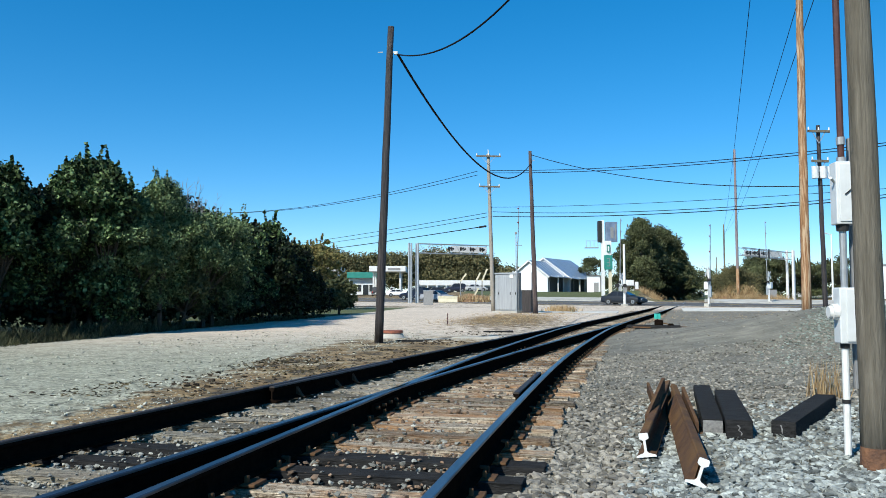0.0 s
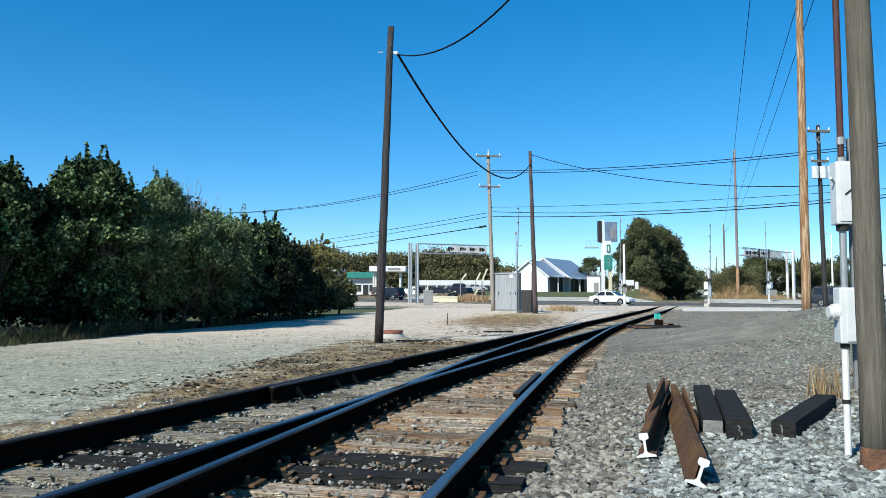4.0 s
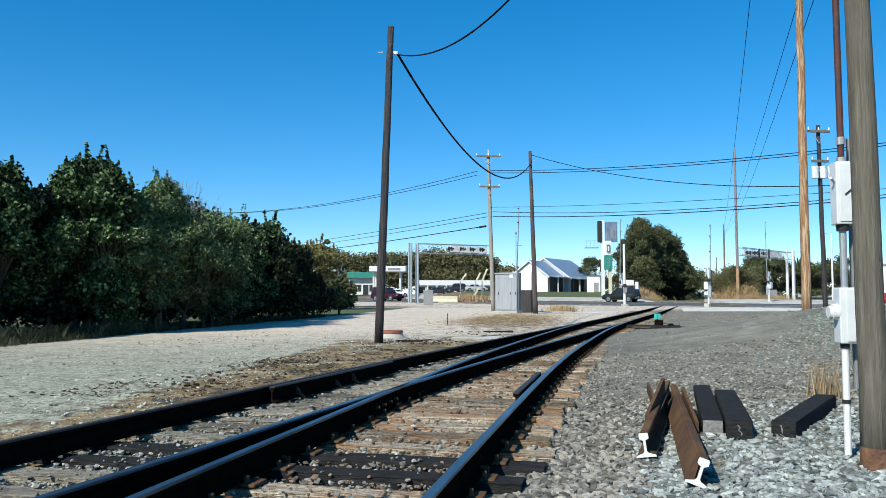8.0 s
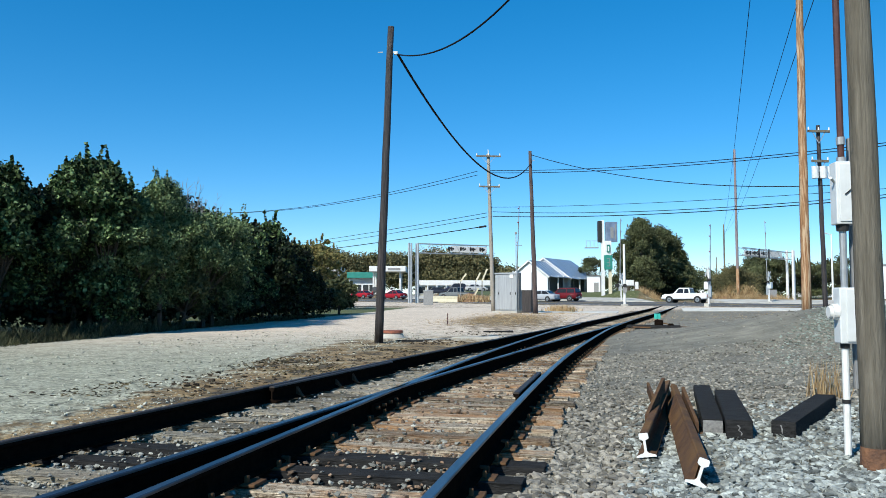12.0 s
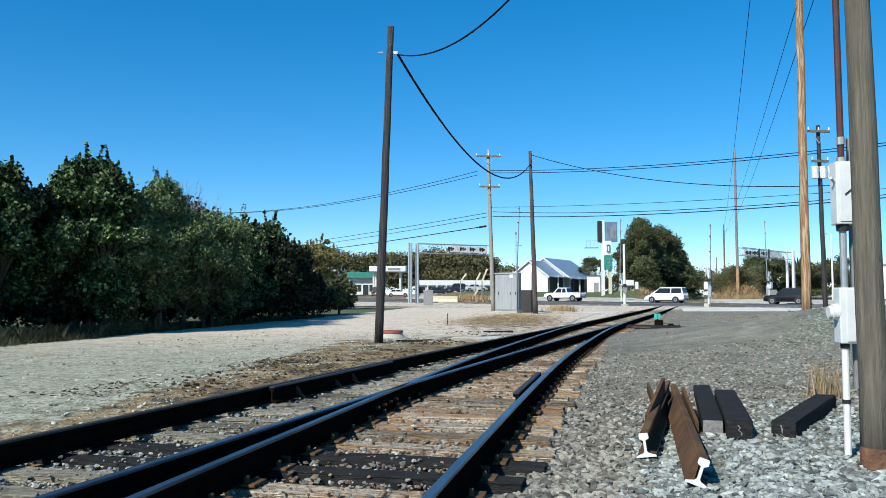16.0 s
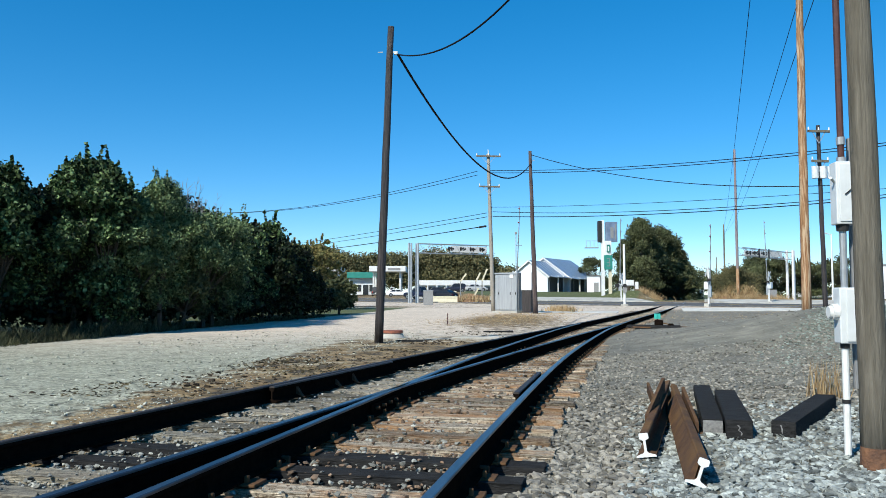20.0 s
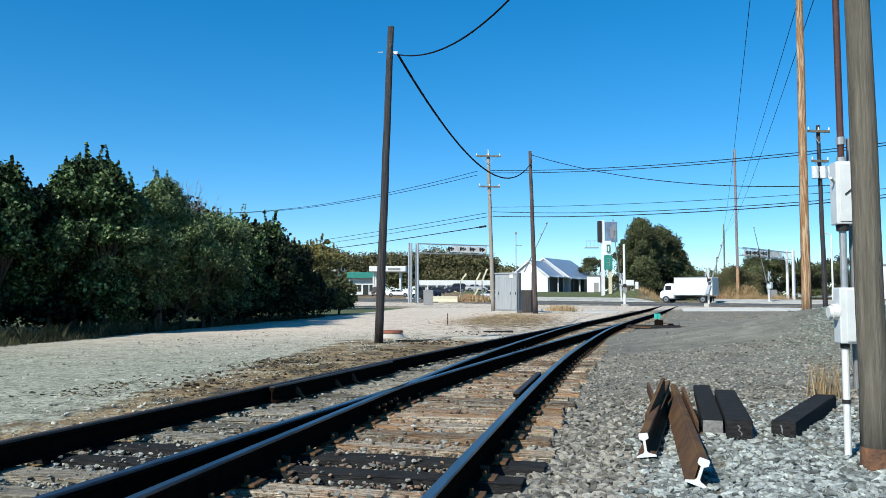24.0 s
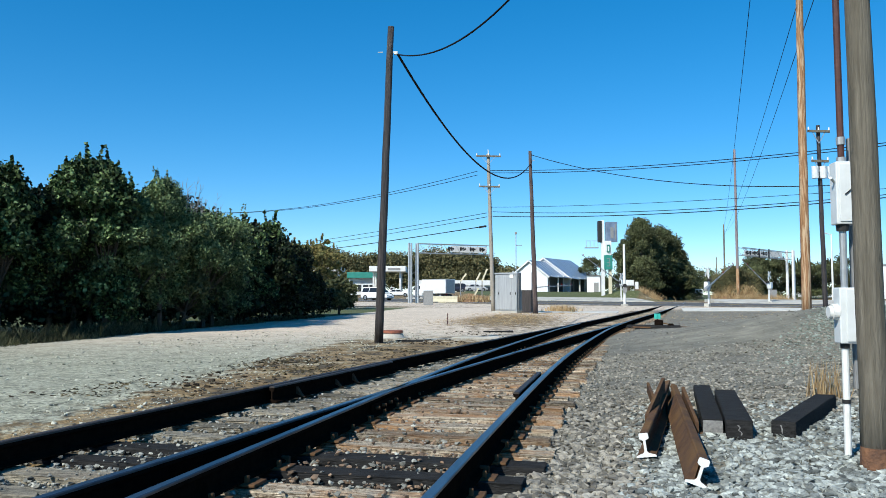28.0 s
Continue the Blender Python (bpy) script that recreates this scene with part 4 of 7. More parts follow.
m = thing("service_riser", pose(3.125, 5.97, 2.28), "rust-red steel service riser pipe up the pole", "conduit", "conduits")
part("pipe", tube((0, 0, 0), (-0.02, 0, 5.5), 0.025), RUST_PIPE, m)
part("coupling", tube((0, 0, 0.15), (0, 0, 0.21), 0.034), GALV, m)
part("coupling", tube((0, 0, 0.0), (0, 0, 0.05), 0.036), GALV, m)
m = thing("backing_board", pose(3.272, 6.06, 0.1), "grey weathered backing board behind the meter boxes", "board")
part("plank", box(0.1, 0.04, 1.98, (0, 0, 0.42), 0.004), BOARD, m)
part("plank", box(0.06, 0.05, 0.6, (0.02, 0, -0.12), 0.004), TIE_DARK, m, "dark strip under the board")

for i, (a, b, sag, r, lab) in enumerate((
        ((-1.21, 20.3, 7.72), (5.98, 52.0, 10.2), 1.98, 0.035, "thick black cable sagging between two poles"),
        ((-1.21, 20.3, 7.72), (4.49, 9.35, 11.16), 1.99, 0.022, "thick black cable rising over the yard"),
        ((3.62, 58, 10.75), (21.24, 35, 8.37), 0.4, 0.022, "power line between roadside poles"),
        ((3.62, 58, 10.57), (21.24, 35, 8.24), 0.4, 0.022, "power line between roadside poles"),
        ((6.0, 52, 10.85), (18.45, 36, 6.44), 0.75, 0.022, "thin black cable across the yard"),
        ((3.78, 58, 7.59), (21.16, 35, 5.94), 0.4, 0.02, "telephone cable between roadside poles"),
        ((3.78, 58, 7.24), (21.15, 35, 5.8), 0.35, 0.026, "telephone cable between roadside poles"),
        ((3.7, 58, 7.93), (21.16, 35, 6.2), 0.2, 0.014, "thin line between roadside poles"),
        ((2.63, 58, 10.7), (-42.0, 100, 13.25), 2.1, 0.022, "power line running along the road"),
        ((2.63, 58, 10.4), (-42.0, 100, 13.25), 2.0, 0.022, "power line running along the road"),
        ((3.35, 58, 7.5), (-33.99, 120, 8.05), 0.3, 0.022, "telephone cable running along the road"),
        ((3.35, 58, 7.2), (-33.98, 120, 7.7), 0.4, 0.022, "telephone cable running along the road"),
        ((3.34, 58, 6.51), (-24.66, 110, 7.0), 0.2, 0.035, "thick telephone cable running along the road"),
        ((10.37, 25, 12.23), (62.4, 170, 16.4), 1.2, 0.014, "thin line along the railway"),
        ((12.75, 25, 12.23), (62.6, 170, 15.4), 2.0, 0.014, "thin line along the railway"),
        ((12.2, 25, 12.23), (62.2, 170, 14.2), 1.0, 0.014, "thin line along the railway"))):
    bm = cable(a, b, sag, r, 40)
    me = bpy.data.meshes.new("overhead_wire")
    bm.to_mesh(me)
    bm.free()
    tagged(link_mesh("overhead_wire", me, WIRE, smooth=True), lab, "wire", "overhead wires")

sc = thing("splice_case", Matrix.Identity(4), "black cable splice case hanging on the telephone cable", "cable splice")
part("case", tube((2.85, 58.9, 6.49), (3.2, 58.25, 6.5), 0.075, 0.075, 12), BLACK, sc)
for p in ((2.85, 58.9, 6.49), (3.2, 58.25, 6.5)):
    part("end_cap", tube((p[0] - 0.03, p[1] + 0.05, p[2]), (p[0] + 0.03, p[1] - 0.05, p[2]), 0.085, seg=12), BLACK, sc)
an = thing("antenna_mast", pose(9.57, 100.5, 0.2), "thin grey mast with a short side arm beyond the cabinet", "mast")
part("mast", tube((0, 0, 0), (0, 0, 9.2), 0.075, 0.05, 8), GALV, an)
part("side_arm", tube((0, 0, 7.6), (0.8, 0, 7.6), 0.04, seg=6), GALV, an)
part("head", box(0.3, 0.2, 0.3, (0, 0, 9.05), 0.04), BOARD, an)

# ---- small things of the yard ----
m = thing("concrete_ring", pose(-1.5, 23.0, 0.0), "pale concrete manhole ring with a rust-red lid", "manhole")
part("ring", tube((0, 0, -0.05), (0, 0, 0.13), 0.4, 0.28, 24), CONCRETE, m)
part("lid", tube((0, 0, 0.13), (0, 0, 0.21), 0.31, 0.3, 24), BRICK_RED, m, "rust-red clay lid")
m = thing("marker_stake", pose(0.19, 33, 0.0), "short dark rusty stake in the dirt", "stake")
part("stake", bar((0, 0, -0.1), (0.01, 0, 0.48), 0.04, 0.04), RUST_PIPE, m)
for k, (x, y, L, a) in enumerate(((0.95, 22.6, 1.4, 4), (-0.9, 21.0, 0.7, 5), (1.9, 26.4, 1.1, 25))):
    m = thing("dirt_bar", pose(x, y, 0.0, 0, 0, a), "weathered pale timber lying flat in the dirt" if k == 0 else "thin dark bar lying in the dirt", "timber", "old timbers in the dirt")
    part("beam", box(L, 0.16, 0.07, (0, 0, -0.03), 0.01), CONCRETE if k == 0 else TIE_DARK, m)

sw = thing("switch_stand", pose(8.3, 30.0, 0.0, 0, 0, -18), "low switch stand with teal target on dark timbers", "switch stand")
for k in range(2):
    part("headblock", box(2.0, 0.22, 0.12, (-0.1, -0.2 + 0.45 * k, -0.03), 0.01), TIE_DARK, sw, "dark headblock timber")
part("stand_body", box(0.32, 0.3, 0.2, (0.1, 0, 0.09), 0.03), RAIL_RUST, sw)
part("spindle", tube((0.05, 0, 0.25), (0.05, 0, 0.45), 0.025), RAIL_RUST, sw)
part("target", box(0.24, 0.02, 0.2, (0.05, -0.03, 0.34), 0.004), TEAL, sw, "teal-green switch target")
part("target", box(0.02, 0.2, 0.2, (0.05, 0.0, 0.34), 0.004), TEAL, sw, "teal-green switch target")
part("throw_lever", bar((0.15, 0, 0.2), (0.55, -0.2, 0.12), 0.04, 0.04), RAIL_OLD, sw)
part("switch_rod", bar((-2.6, 0.02, 0.03), (0.0, 0.02, 0.06), 0.05, 0.03), RAIL_RUST, sw)
for k, (u, v, L, a) in enumerate(((-0.9, -0.5, 0.9, 20), (-0.5, -0.75, 0.7, -15), (0.6, -0.55, 0.8, 8), (1.0, -0.2, 0.7, -30))):
    b = part("loose_strap", box(L, 0.09, 0.06, (0, 0, 0), 0.01), RAIL_OLD if k % 2 else TIE_DARK, sw, "dark scrap strap on the ground")
    b.matrix_basis = pose(u, v, 0.0, 0, 0, a)
part("counterweight", tube((0.5, -0.25, 0.1), (0.62, -0.15, 0.1), 0.07), RAIL_RUST, sw)


# ---- plants ----
def leaf_mesh(centres, size, seed, long=1.5):
    """One mesh of small folded leaves at the given centres (n x 3)."""
    r = np.random.RandomState(seed)
    n = len(centres)
    a = r.randn(n, 3)
    a /= np.linalg.norm(a, axis=1)[:, None]
    b = r.randn(n, 3)
    b -= a * (a * b).sum(1)[:, None]
    b /= np.linalg.norm(b, axis=1)[:, None]
    s = (size * (0.6 + 0.8 * r.rand(n)))[:, None]
    nrm = np.cross(a, b)
    v = np.stack([centres - a * s * long * 0.5, centres + b * s * 0.5 + nrm * s * 0.12, centres + a * s * long * 0.5, centres - b * s * 0.5 + nrm * s * 0.12], 1).reshape(-1, 3)
    me = bpy.data.meshes.new("crown")
    me.vertices.add(4 * n)
    me.vertices.foreach_set("co", v.astype(np.float32).ravel())
    me.loops.add(4 * n)
    me.loops.foreach_set("vertex_index", np.arange(4 * n, dtype=np.int32))
    me.polygons.add(n)
    me.polygons.foreach_set("loop_start", np.arange(0, 4 * n, 4, dtype=np.int32))
    me.update(calc_edges=True)
    return me


def crown_points(blobs, n, seed, clump=0.34, per=70):
    """Leaf places in clumps over a set of ellipsoids (x, y, z, rx, ry, rz)."""
    r = np.random.RandomState(seed)
    w = np.array([b[3] * b[5] for b in blobs])
    m = max(8, n // per)
    pick = r.choice(len(blobs), m, p=w / w.sum())
    d = r.randn(m, 3)
    d /= np.linalg.norm(d, axis=1)[:, None]
    d[:, 2] = np.where(d[:, 2] < -0.3, -d[:, 2], d[:, 2])
    rad = (0.6 + 0.4 * r.rand(m) ** 0.7)[:, None]
    bl = np.array(blobs)[pick]
    c = bl[:, :3] + d * rad * bl[:, 3:]
    cs = clump * (0.5 + r.rand(m))
    k = r.randint(0, m, n)
    g = r.randn(n, 3)
    g *= (np.minimum(1, 1.5 / np.linalg.norm(g, axis=1)))[:, None]
    p = c[k] + g * cs[k][:, None] * np.array([1, 1, 0.8])
    p[:, 2] = np.abs(p[:, 2])
    return p


def tree(name, x, y, blobs, n, size, material, label, category, seed, trunk=0.12, group="", clump=0.34, extra=None):
    """blobs are in the tree's own space, in metres above its foot."""
    t = thing(name, pose(x, y, float(ground_z(np.float64(x), np.float64(y))) - 0.05), label, category, group)
    top = max(blobs, key=lambda b: b[2])
    h = top[2]
    bm = tube((0, 0, 0), (top[0] * 0.3, top[1] * 0.3, h * 0.45), trunk, trunk * 0.7, 8)
    tube((top[0] * 0.3, top[1] * 0.3, h * 0.45), (top[0], top[1], h), trunk * 0.7, trunk * 0.2, 7, bm)
    part("trunk", bm, BARK, t)
    for b in blobs:
        part("limb", tube((top[0] * 0.2, top[1] * 0.2, min(h * 0.35, b[2] * 0.6)), (b[0], b[1], b[2]), trunk * 0.5, trunk * 0.12, 6), BARK, t)
    pts = crown_points(blobs, n, seed, clump)
    if extra is not None:
        pts = np.concatenate([pts, extra])
    link_mesh("crown", leaf_mesh(pts, size, seed), material, t, "leafy crown")
    return t


def shrub(x, y, h, w, n, seed, material=None, size=0.1, label="dense dark-green shrub at the edge of the lot", low=False):
    r = random.Random(seed)
    blobs = [(0, 0, h * 0.58, w * 0.55, w * 0.55, h * 0.3), (0, 0, h * 0.8, w * 0.72, w * 0.72, h * 0.17)]
    for k in range(14):
        a = k * 0.9 + r.uniform(-0.3, 0.3)
        q = r.uniform(0.6, 1.1) * w
        z = r.uniform(0.48 if h > 4 else 0.3, 0.8) * h
        s = w * r.uniform(0.2, 0.42)
        blobs.append((math.cos(a) * q, math.sin(a) * q - 0.35 * w * (z > 0.5 * h), z, s, s, min(s * 1.1, h * 0.2)))
    for k in range(3):
        blobs.append((r.uniform(-0.5, 0.5) * w, r.uniform(-0.4, 0.4) * w, h * r.uniform(0.74, 0.86), w * 0.32, w * 0.32, h * 0.12))
    blobs.append((0, w * 0.9, h * 0.3, w * 0.9, w * 0.6, h * 0.28))
    if low:
        blobs += [(0, 0, h * 0.14, w * 1.1, w * 0.8, h * 0.16), (w * 0.7, w * 0.4, h * 0.16, w, w * 0.8, h * 0.2)]
    # upright leafy shoots on top
    rn = np.random.RandomState(seed)
    pts = []
    for k in range(30):
        b = blobs[rn.randint(len(blobs))]
        a = rn.rand() * math.tau
        q = rn.rand() ** 0.5 * 0.8
        base = np.array([b[0] + math.cos(a) * b[3] * q, b[1] + math.sin(a) * b[4] * q, b[2] + b[5] * math.sqrt(1 - q * q)])
        L = rn.uniform(0.3, 0.85) * min(1, h / 4)
        lean = rn.randn(2) * 0.18
        u = rn.rand(36)
        pts.append(base + np.stack([u * L * lean[0], u * L * lean[1], u * L], -1) + rn.randn(36, 3) * 0.05 * (1.2 - u)[:, None])
    return tree("shrub", x, y, blobs, n, size, material or LEAF_A, label, "shrub", seed, 0.09, "shrubs along the lot", 0.34 if low else 0.2, np.concatenate(pts))


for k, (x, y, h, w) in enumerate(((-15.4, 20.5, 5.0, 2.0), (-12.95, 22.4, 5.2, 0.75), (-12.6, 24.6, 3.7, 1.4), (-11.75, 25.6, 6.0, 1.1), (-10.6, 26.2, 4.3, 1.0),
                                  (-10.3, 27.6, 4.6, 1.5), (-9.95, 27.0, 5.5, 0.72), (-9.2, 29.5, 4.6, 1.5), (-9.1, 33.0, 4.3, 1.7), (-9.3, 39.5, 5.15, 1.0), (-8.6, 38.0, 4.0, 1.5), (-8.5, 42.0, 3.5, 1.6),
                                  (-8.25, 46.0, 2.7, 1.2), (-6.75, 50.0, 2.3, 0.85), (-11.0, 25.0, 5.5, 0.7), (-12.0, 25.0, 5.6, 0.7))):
    # Shrubs given LEAF_K carry their shade in the leaf colour.
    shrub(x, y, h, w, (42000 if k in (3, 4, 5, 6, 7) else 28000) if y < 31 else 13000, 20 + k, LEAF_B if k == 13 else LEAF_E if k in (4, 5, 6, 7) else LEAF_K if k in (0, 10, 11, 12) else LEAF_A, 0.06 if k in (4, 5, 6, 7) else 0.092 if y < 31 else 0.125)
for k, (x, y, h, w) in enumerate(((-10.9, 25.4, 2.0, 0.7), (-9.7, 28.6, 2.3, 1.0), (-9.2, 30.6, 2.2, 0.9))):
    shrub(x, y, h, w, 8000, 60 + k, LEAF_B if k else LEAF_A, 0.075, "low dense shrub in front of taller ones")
# The last four stand out of view, added to shade the hedge.
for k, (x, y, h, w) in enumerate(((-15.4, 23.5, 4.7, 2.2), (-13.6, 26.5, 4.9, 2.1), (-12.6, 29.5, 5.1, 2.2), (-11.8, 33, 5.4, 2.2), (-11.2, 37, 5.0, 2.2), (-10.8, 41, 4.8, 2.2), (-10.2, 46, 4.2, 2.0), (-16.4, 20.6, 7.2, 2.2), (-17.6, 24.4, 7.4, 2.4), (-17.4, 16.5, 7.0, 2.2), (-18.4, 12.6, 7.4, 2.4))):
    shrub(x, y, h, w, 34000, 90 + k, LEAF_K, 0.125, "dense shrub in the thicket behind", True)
shrub(-9.9, 44.5, 4.6, 1.5, 6000, 77, LEAF_C, 0.12, "autumn-tinted shrub with yellow-brown leaves")
shrub(-10.6, 62.0, 5.4, 2.4, 7000, 78, LEAF_C, 0.14, "autumn-tinted yellow shrub beyond the lot")
shrub(-12.0, 70.0, 6.0, 3.0, 7000, 79, LEAF_C, 0.16, "autumn-tinted yellow shrub beyond the lot")


def twigs(x, y, z, n, seed):
    r = np.random.RandomState(seed)
    bm = bmesh.new()
    for k in range(n):
        a = Vector((x + r.uniform(-0.7, 0.7), y + r.uniform(-0.5, 0.5), z - 0.5))
        b = a + Vector((r.uniform(-0.25, 0.25), r.uniform(-0.2, 0.2), r.uniform(0.7, 1.25)))
        tube(a, b, 0.014, 0.005, 4, bm)
        for q in range(3):
            m = a.lerp(b, 0.45 + 0.17 * q)
            tube(m, m + Vector((r.uniform(-0.25, 0.25), r.uniform(-0.2, 0.2), r.uniform(0.1, 0.3))), 0.008, 0.003, 4, bm)
    t = thing("dead_branches", Matrix.Identity(4), "bare grey twigs standing above the shrubs", "twigs")
    part("twig", bm, BOARD, t)


twigs(-9.75, 28.0, 4.9, 16, 71)
twigs(-9.3, 29.6, 4.45, 14, 72)


def blades(name, pts, height, seed, material, label, category, width=0.012, lean=0.35):
    """Grass or weed blades as thin upright triangles, one joined mesh."""
    r = np.random.RandomState(seed)
    n = len(pts)
    a = r.rand(n) * math.tau
    h = height * (0.5 + 0.8 * r.rand(n))
    side = np.stack([np.cos(a), np.sin(a), np.zeros(n)], -1) * (width * (0.6 + r.rand(n)))[:, None]
    tip = pts + np.stack([r.randn(n) * lean * h, r.randn(n) * lean * h, h], -1)
    v = np.stack([pts - side, pts + side, tip], 1).reshape(-1, 3)
    me = bpy.data.meshes.new(name)
    me.from_pydata(v.tolist(), [], np.arange(3 * n).reshape(-1, 3).tolist())
    return tagged(link_mesh(name, me, material), label, category, kind="stuff")


def patch(cx, cy, rx, ry, n, seed):
    r = np.random.RandomState(seed)
    x = cx + r.randn(n) * rx
    y = cy + r.randn(n) * ry
    return np.stack([x, y, ground_z(x, y) - 0.01], -1)


r = np.random.RandomState(5)
t = r.rand(9000)
gy = 18.2 + 26 * t ** 1.3
gx = -10.7 + 0.16 * (gy - 19) - r.rand(9000) * 1.5 + r.randn(9000) * 0.12
keep = np.sin(gy * 1.7) + np.sin(gy * 0.6 + 1) > -0.6
gp = np.stack([gx, gy, ground_z(gx, gy) - 0.01], -1)[keep]
blades("roadside_grass", gp, 0.2, 1, DIM_GRASS, "dry green and straw grass along the shrubs", "grass", 0.01, 0.6)
cl = np.random.RandomState(51)
tuft = np.concatenate([patch(-11.4 + 0.16 * (q - 19) + cl.uniform(-0.5, 0.35), q, 0.22, 0.3, int(260 * cl.rand() + 60), 300 + k) for k, q in enumerate(np.linspace(18.4, 28.5, 22))])
blades("grass_tufts", tuft, 0.42, 52, DIM_GRASS, "grey-green grass tufts below the shrubs", "grass", 0.012, 0.5)
straw = np.concatenate([patch(4.62, 9.5, 0.06, 0.06, 90, 2), patch(4.78, 9.4, 0.05, 0.06, 50, 3)])
blades("straw_tuft", straw, 0.42, 2, STRAW, "dry straw-coloured grass tuft beside the timber", "grass", 0.006, 0.15)
wp = np.concatenate([patch(4.6, 46, 1.6, 4, 2600, 4), patch(7.5, 52.5, 1.3, 1.2, 900, 5), patch(1.0, 34, 1.4, 2.6, 350, 8), patch(2.0, 38, 1.5, 3.0, 1200, 9)])
blades("dry_weeds", wp, 0.07, 3, STRAW, "dry straw weeds in the dirt by the poles", "grass", 0.012, 0.8)
bp = patch(8.9, 58, 0.55, 0.8, 500, 6)
blades("dry_weeds", bp, 0.45, 6, STRAW, "dry brown weeds by the road", "grass", 0.03)
r0 = np.random.RandomState(60)
yp = np.concatenate([patch(20, 52, 7, 10, 900, 7), patch(15, 40, 4, 8, 400, 17)])
ly = 9.5 + 8.5 * r0.rand(5200)
lx = np.array([LEFT_X(v) for v in ly]) - 0.7 - 2.6 * r0.rand(5200) ** 0.8
hold = np.sin(lx * 1.7 + ly * 0.9) + np.sin(ly * 1.1 + lx * 0.4) + 1.6 * r0.randn(5200) > 1.5
lit = np.stack([lx, ly, ground_z(lx, ly) + 0.005], -1)[hold]
blades("dead_litter", lit, 0.025, 61, LITTER, "dark dead leaves and stalks in the dirt", "litter", 0.03, 1.6)
blades("yard_weeds", yp, 0.07, 8, STRAW, "sparse dry weeds over the ballast yard", "grass", 0.02, 0.6)

# the big trees beside the railway beyond the road
r = random.Random(9)
def tall_tree(x, y, h, w, seed, n=16000, size=0.21, material=None, low=0.2):
    r = random.Random(seed)
    blobs = [(0, 0, h * 0.84, w * 0.5, w * 0.5, h * 0.15)]
    for q in range(12):
        a = q * 2.4 + r.uniform(-0.4, 0.4)
        f = q / 11
        z = h * (low + (0.8 - low) * f)
        u = w * (0.78 - 0.35 * f) * r.uniform(0.7, 1.15)
        blobs.append((math.cos(a) * u, math.sin(a) * u, z, w * r.uniform(0.3, 0.55), w * r.uniform(0.3, 0.55), h * r.uniform(0.06, 0.11)))
    return tree("tree", x, y, blobs, n, size, material or LEAF_B, "tall dense green tree beside the railway", "tree", seed, 0.3, "trees beside the railway", 0.5)


for k, (x, y, h, w) in enumerate(((34.6, 134, 13.2, 2.3), (36.6, 138, 12.2, 2.6), (38.6, 143, 12.2, 2.8), (41.6, 147, 13.6, 2.8), (44.0, 151, 13.8, 2.7), (46.2, 153, 13.2, 2.4), (48.4, 158, 11.0, 2.5), (32.8, 136, 8.4, 2.2), (34.4, 131, 5.6, 2.0))):
    tall_tree(x, y, h, w, 100 + k, 26000, 0.16)
for k, y in enumerate((160, 172, 186, 202, 220, 242, 268, 300, 340, 390)):
    tall_tree(0.35 * y - 9.3 + 0.4 * (k % 2), y, 13.3 + 0.8 * math.sin(k * 2.1), 3.4, 120 + k, 12000, 0.24, low=0.12 if y < 230 else 0.42)
# Second row, added behind the first to shade its leaves.
for k, y in enumerate((154, 163, 173, 184, 197, 214, 236, 262, 294)):
    tall_tree(0.35 * y - 15.2 + 0.6 * (k % 2), y, 12.6 + 0.7 * math.cos(k * 1.7), 3.6, 140 + k, 9000, 0.26, low=0.1)
# Undergrowth shade is painted in with the near-black leaf colour.
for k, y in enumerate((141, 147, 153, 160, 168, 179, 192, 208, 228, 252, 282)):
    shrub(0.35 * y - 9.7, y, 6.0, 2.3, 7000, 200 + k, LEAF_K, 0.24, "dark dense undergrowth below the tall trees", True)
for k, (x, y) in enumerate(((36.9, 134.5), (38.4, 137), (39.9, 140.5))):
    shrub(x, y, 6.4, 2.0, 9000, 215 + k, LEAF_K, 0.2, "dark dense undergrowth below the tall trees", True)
blobs = [(0, 0, 3.5, 2.2, 2, 1.2), (2.2, 1, 2.8, 1.9, 2, 1.1), (-2.0, 0, 2.4, 1.6, 1.6, 1.2), (0.5, -0.8, 1.5, 3.0, 1.5, 1.1)]
tree("shrub", 41.0, 108, blobs, 16000, 0.11, LEAF_D, "bushy overgrown shrub on a dry bank", "shrub", 140, 0.12, "shrubs beyond the road", 0.4)
shrub(33.6, 132, 4.2, 2.2, 5000, 230, LEAF_B, 0.2, "leafy shrub at the foot of the tall trees")
tree("shrub", 38.6, 107, [(0, 0, 1.8, 1.8, 1.5, 1.3), (1.6, 0, 1.2, 1.5, 1.5, 0.9)], 9000, 0.1, LEAF_D, "dry brown shrub on the bank", "shrub", 141, 0.1, "shrubs beyond the road", 0.4)
bk = thing("dry_bank", pose(40.7, 106.5, 0.1), "low bank of dry soil covered in straw grass", "soil bank")
bm = bmesh.new()
bmesh.ops.create_uvsphere(bm, u_segments=32, v_segments=16, radius=1)
for v in bm.verts:
    k = 1 + 0.16 * noise.noise((v.co * 2.1)[:])
    v.co = Vector((v.co.x * 3.4 * k, v.co.y * 1.7 * k, v.co.z * 2.0 * k))
part("soil", bm, SOIL, bk, smooth=True)
rb = np.random.RandomState(77)
ba, bu = rb.rand(3600) * math.tau, rb.rand(3600) ** 0.5 * 0.97
bank_pts = np.stack([40.7 + 3.5 * bu * np.cos(ba), 106.5 + 1.75 * bu * np.sin(ba), 0.1 + 2.0 * np.sqrt(1 - bu * bu)], -1)
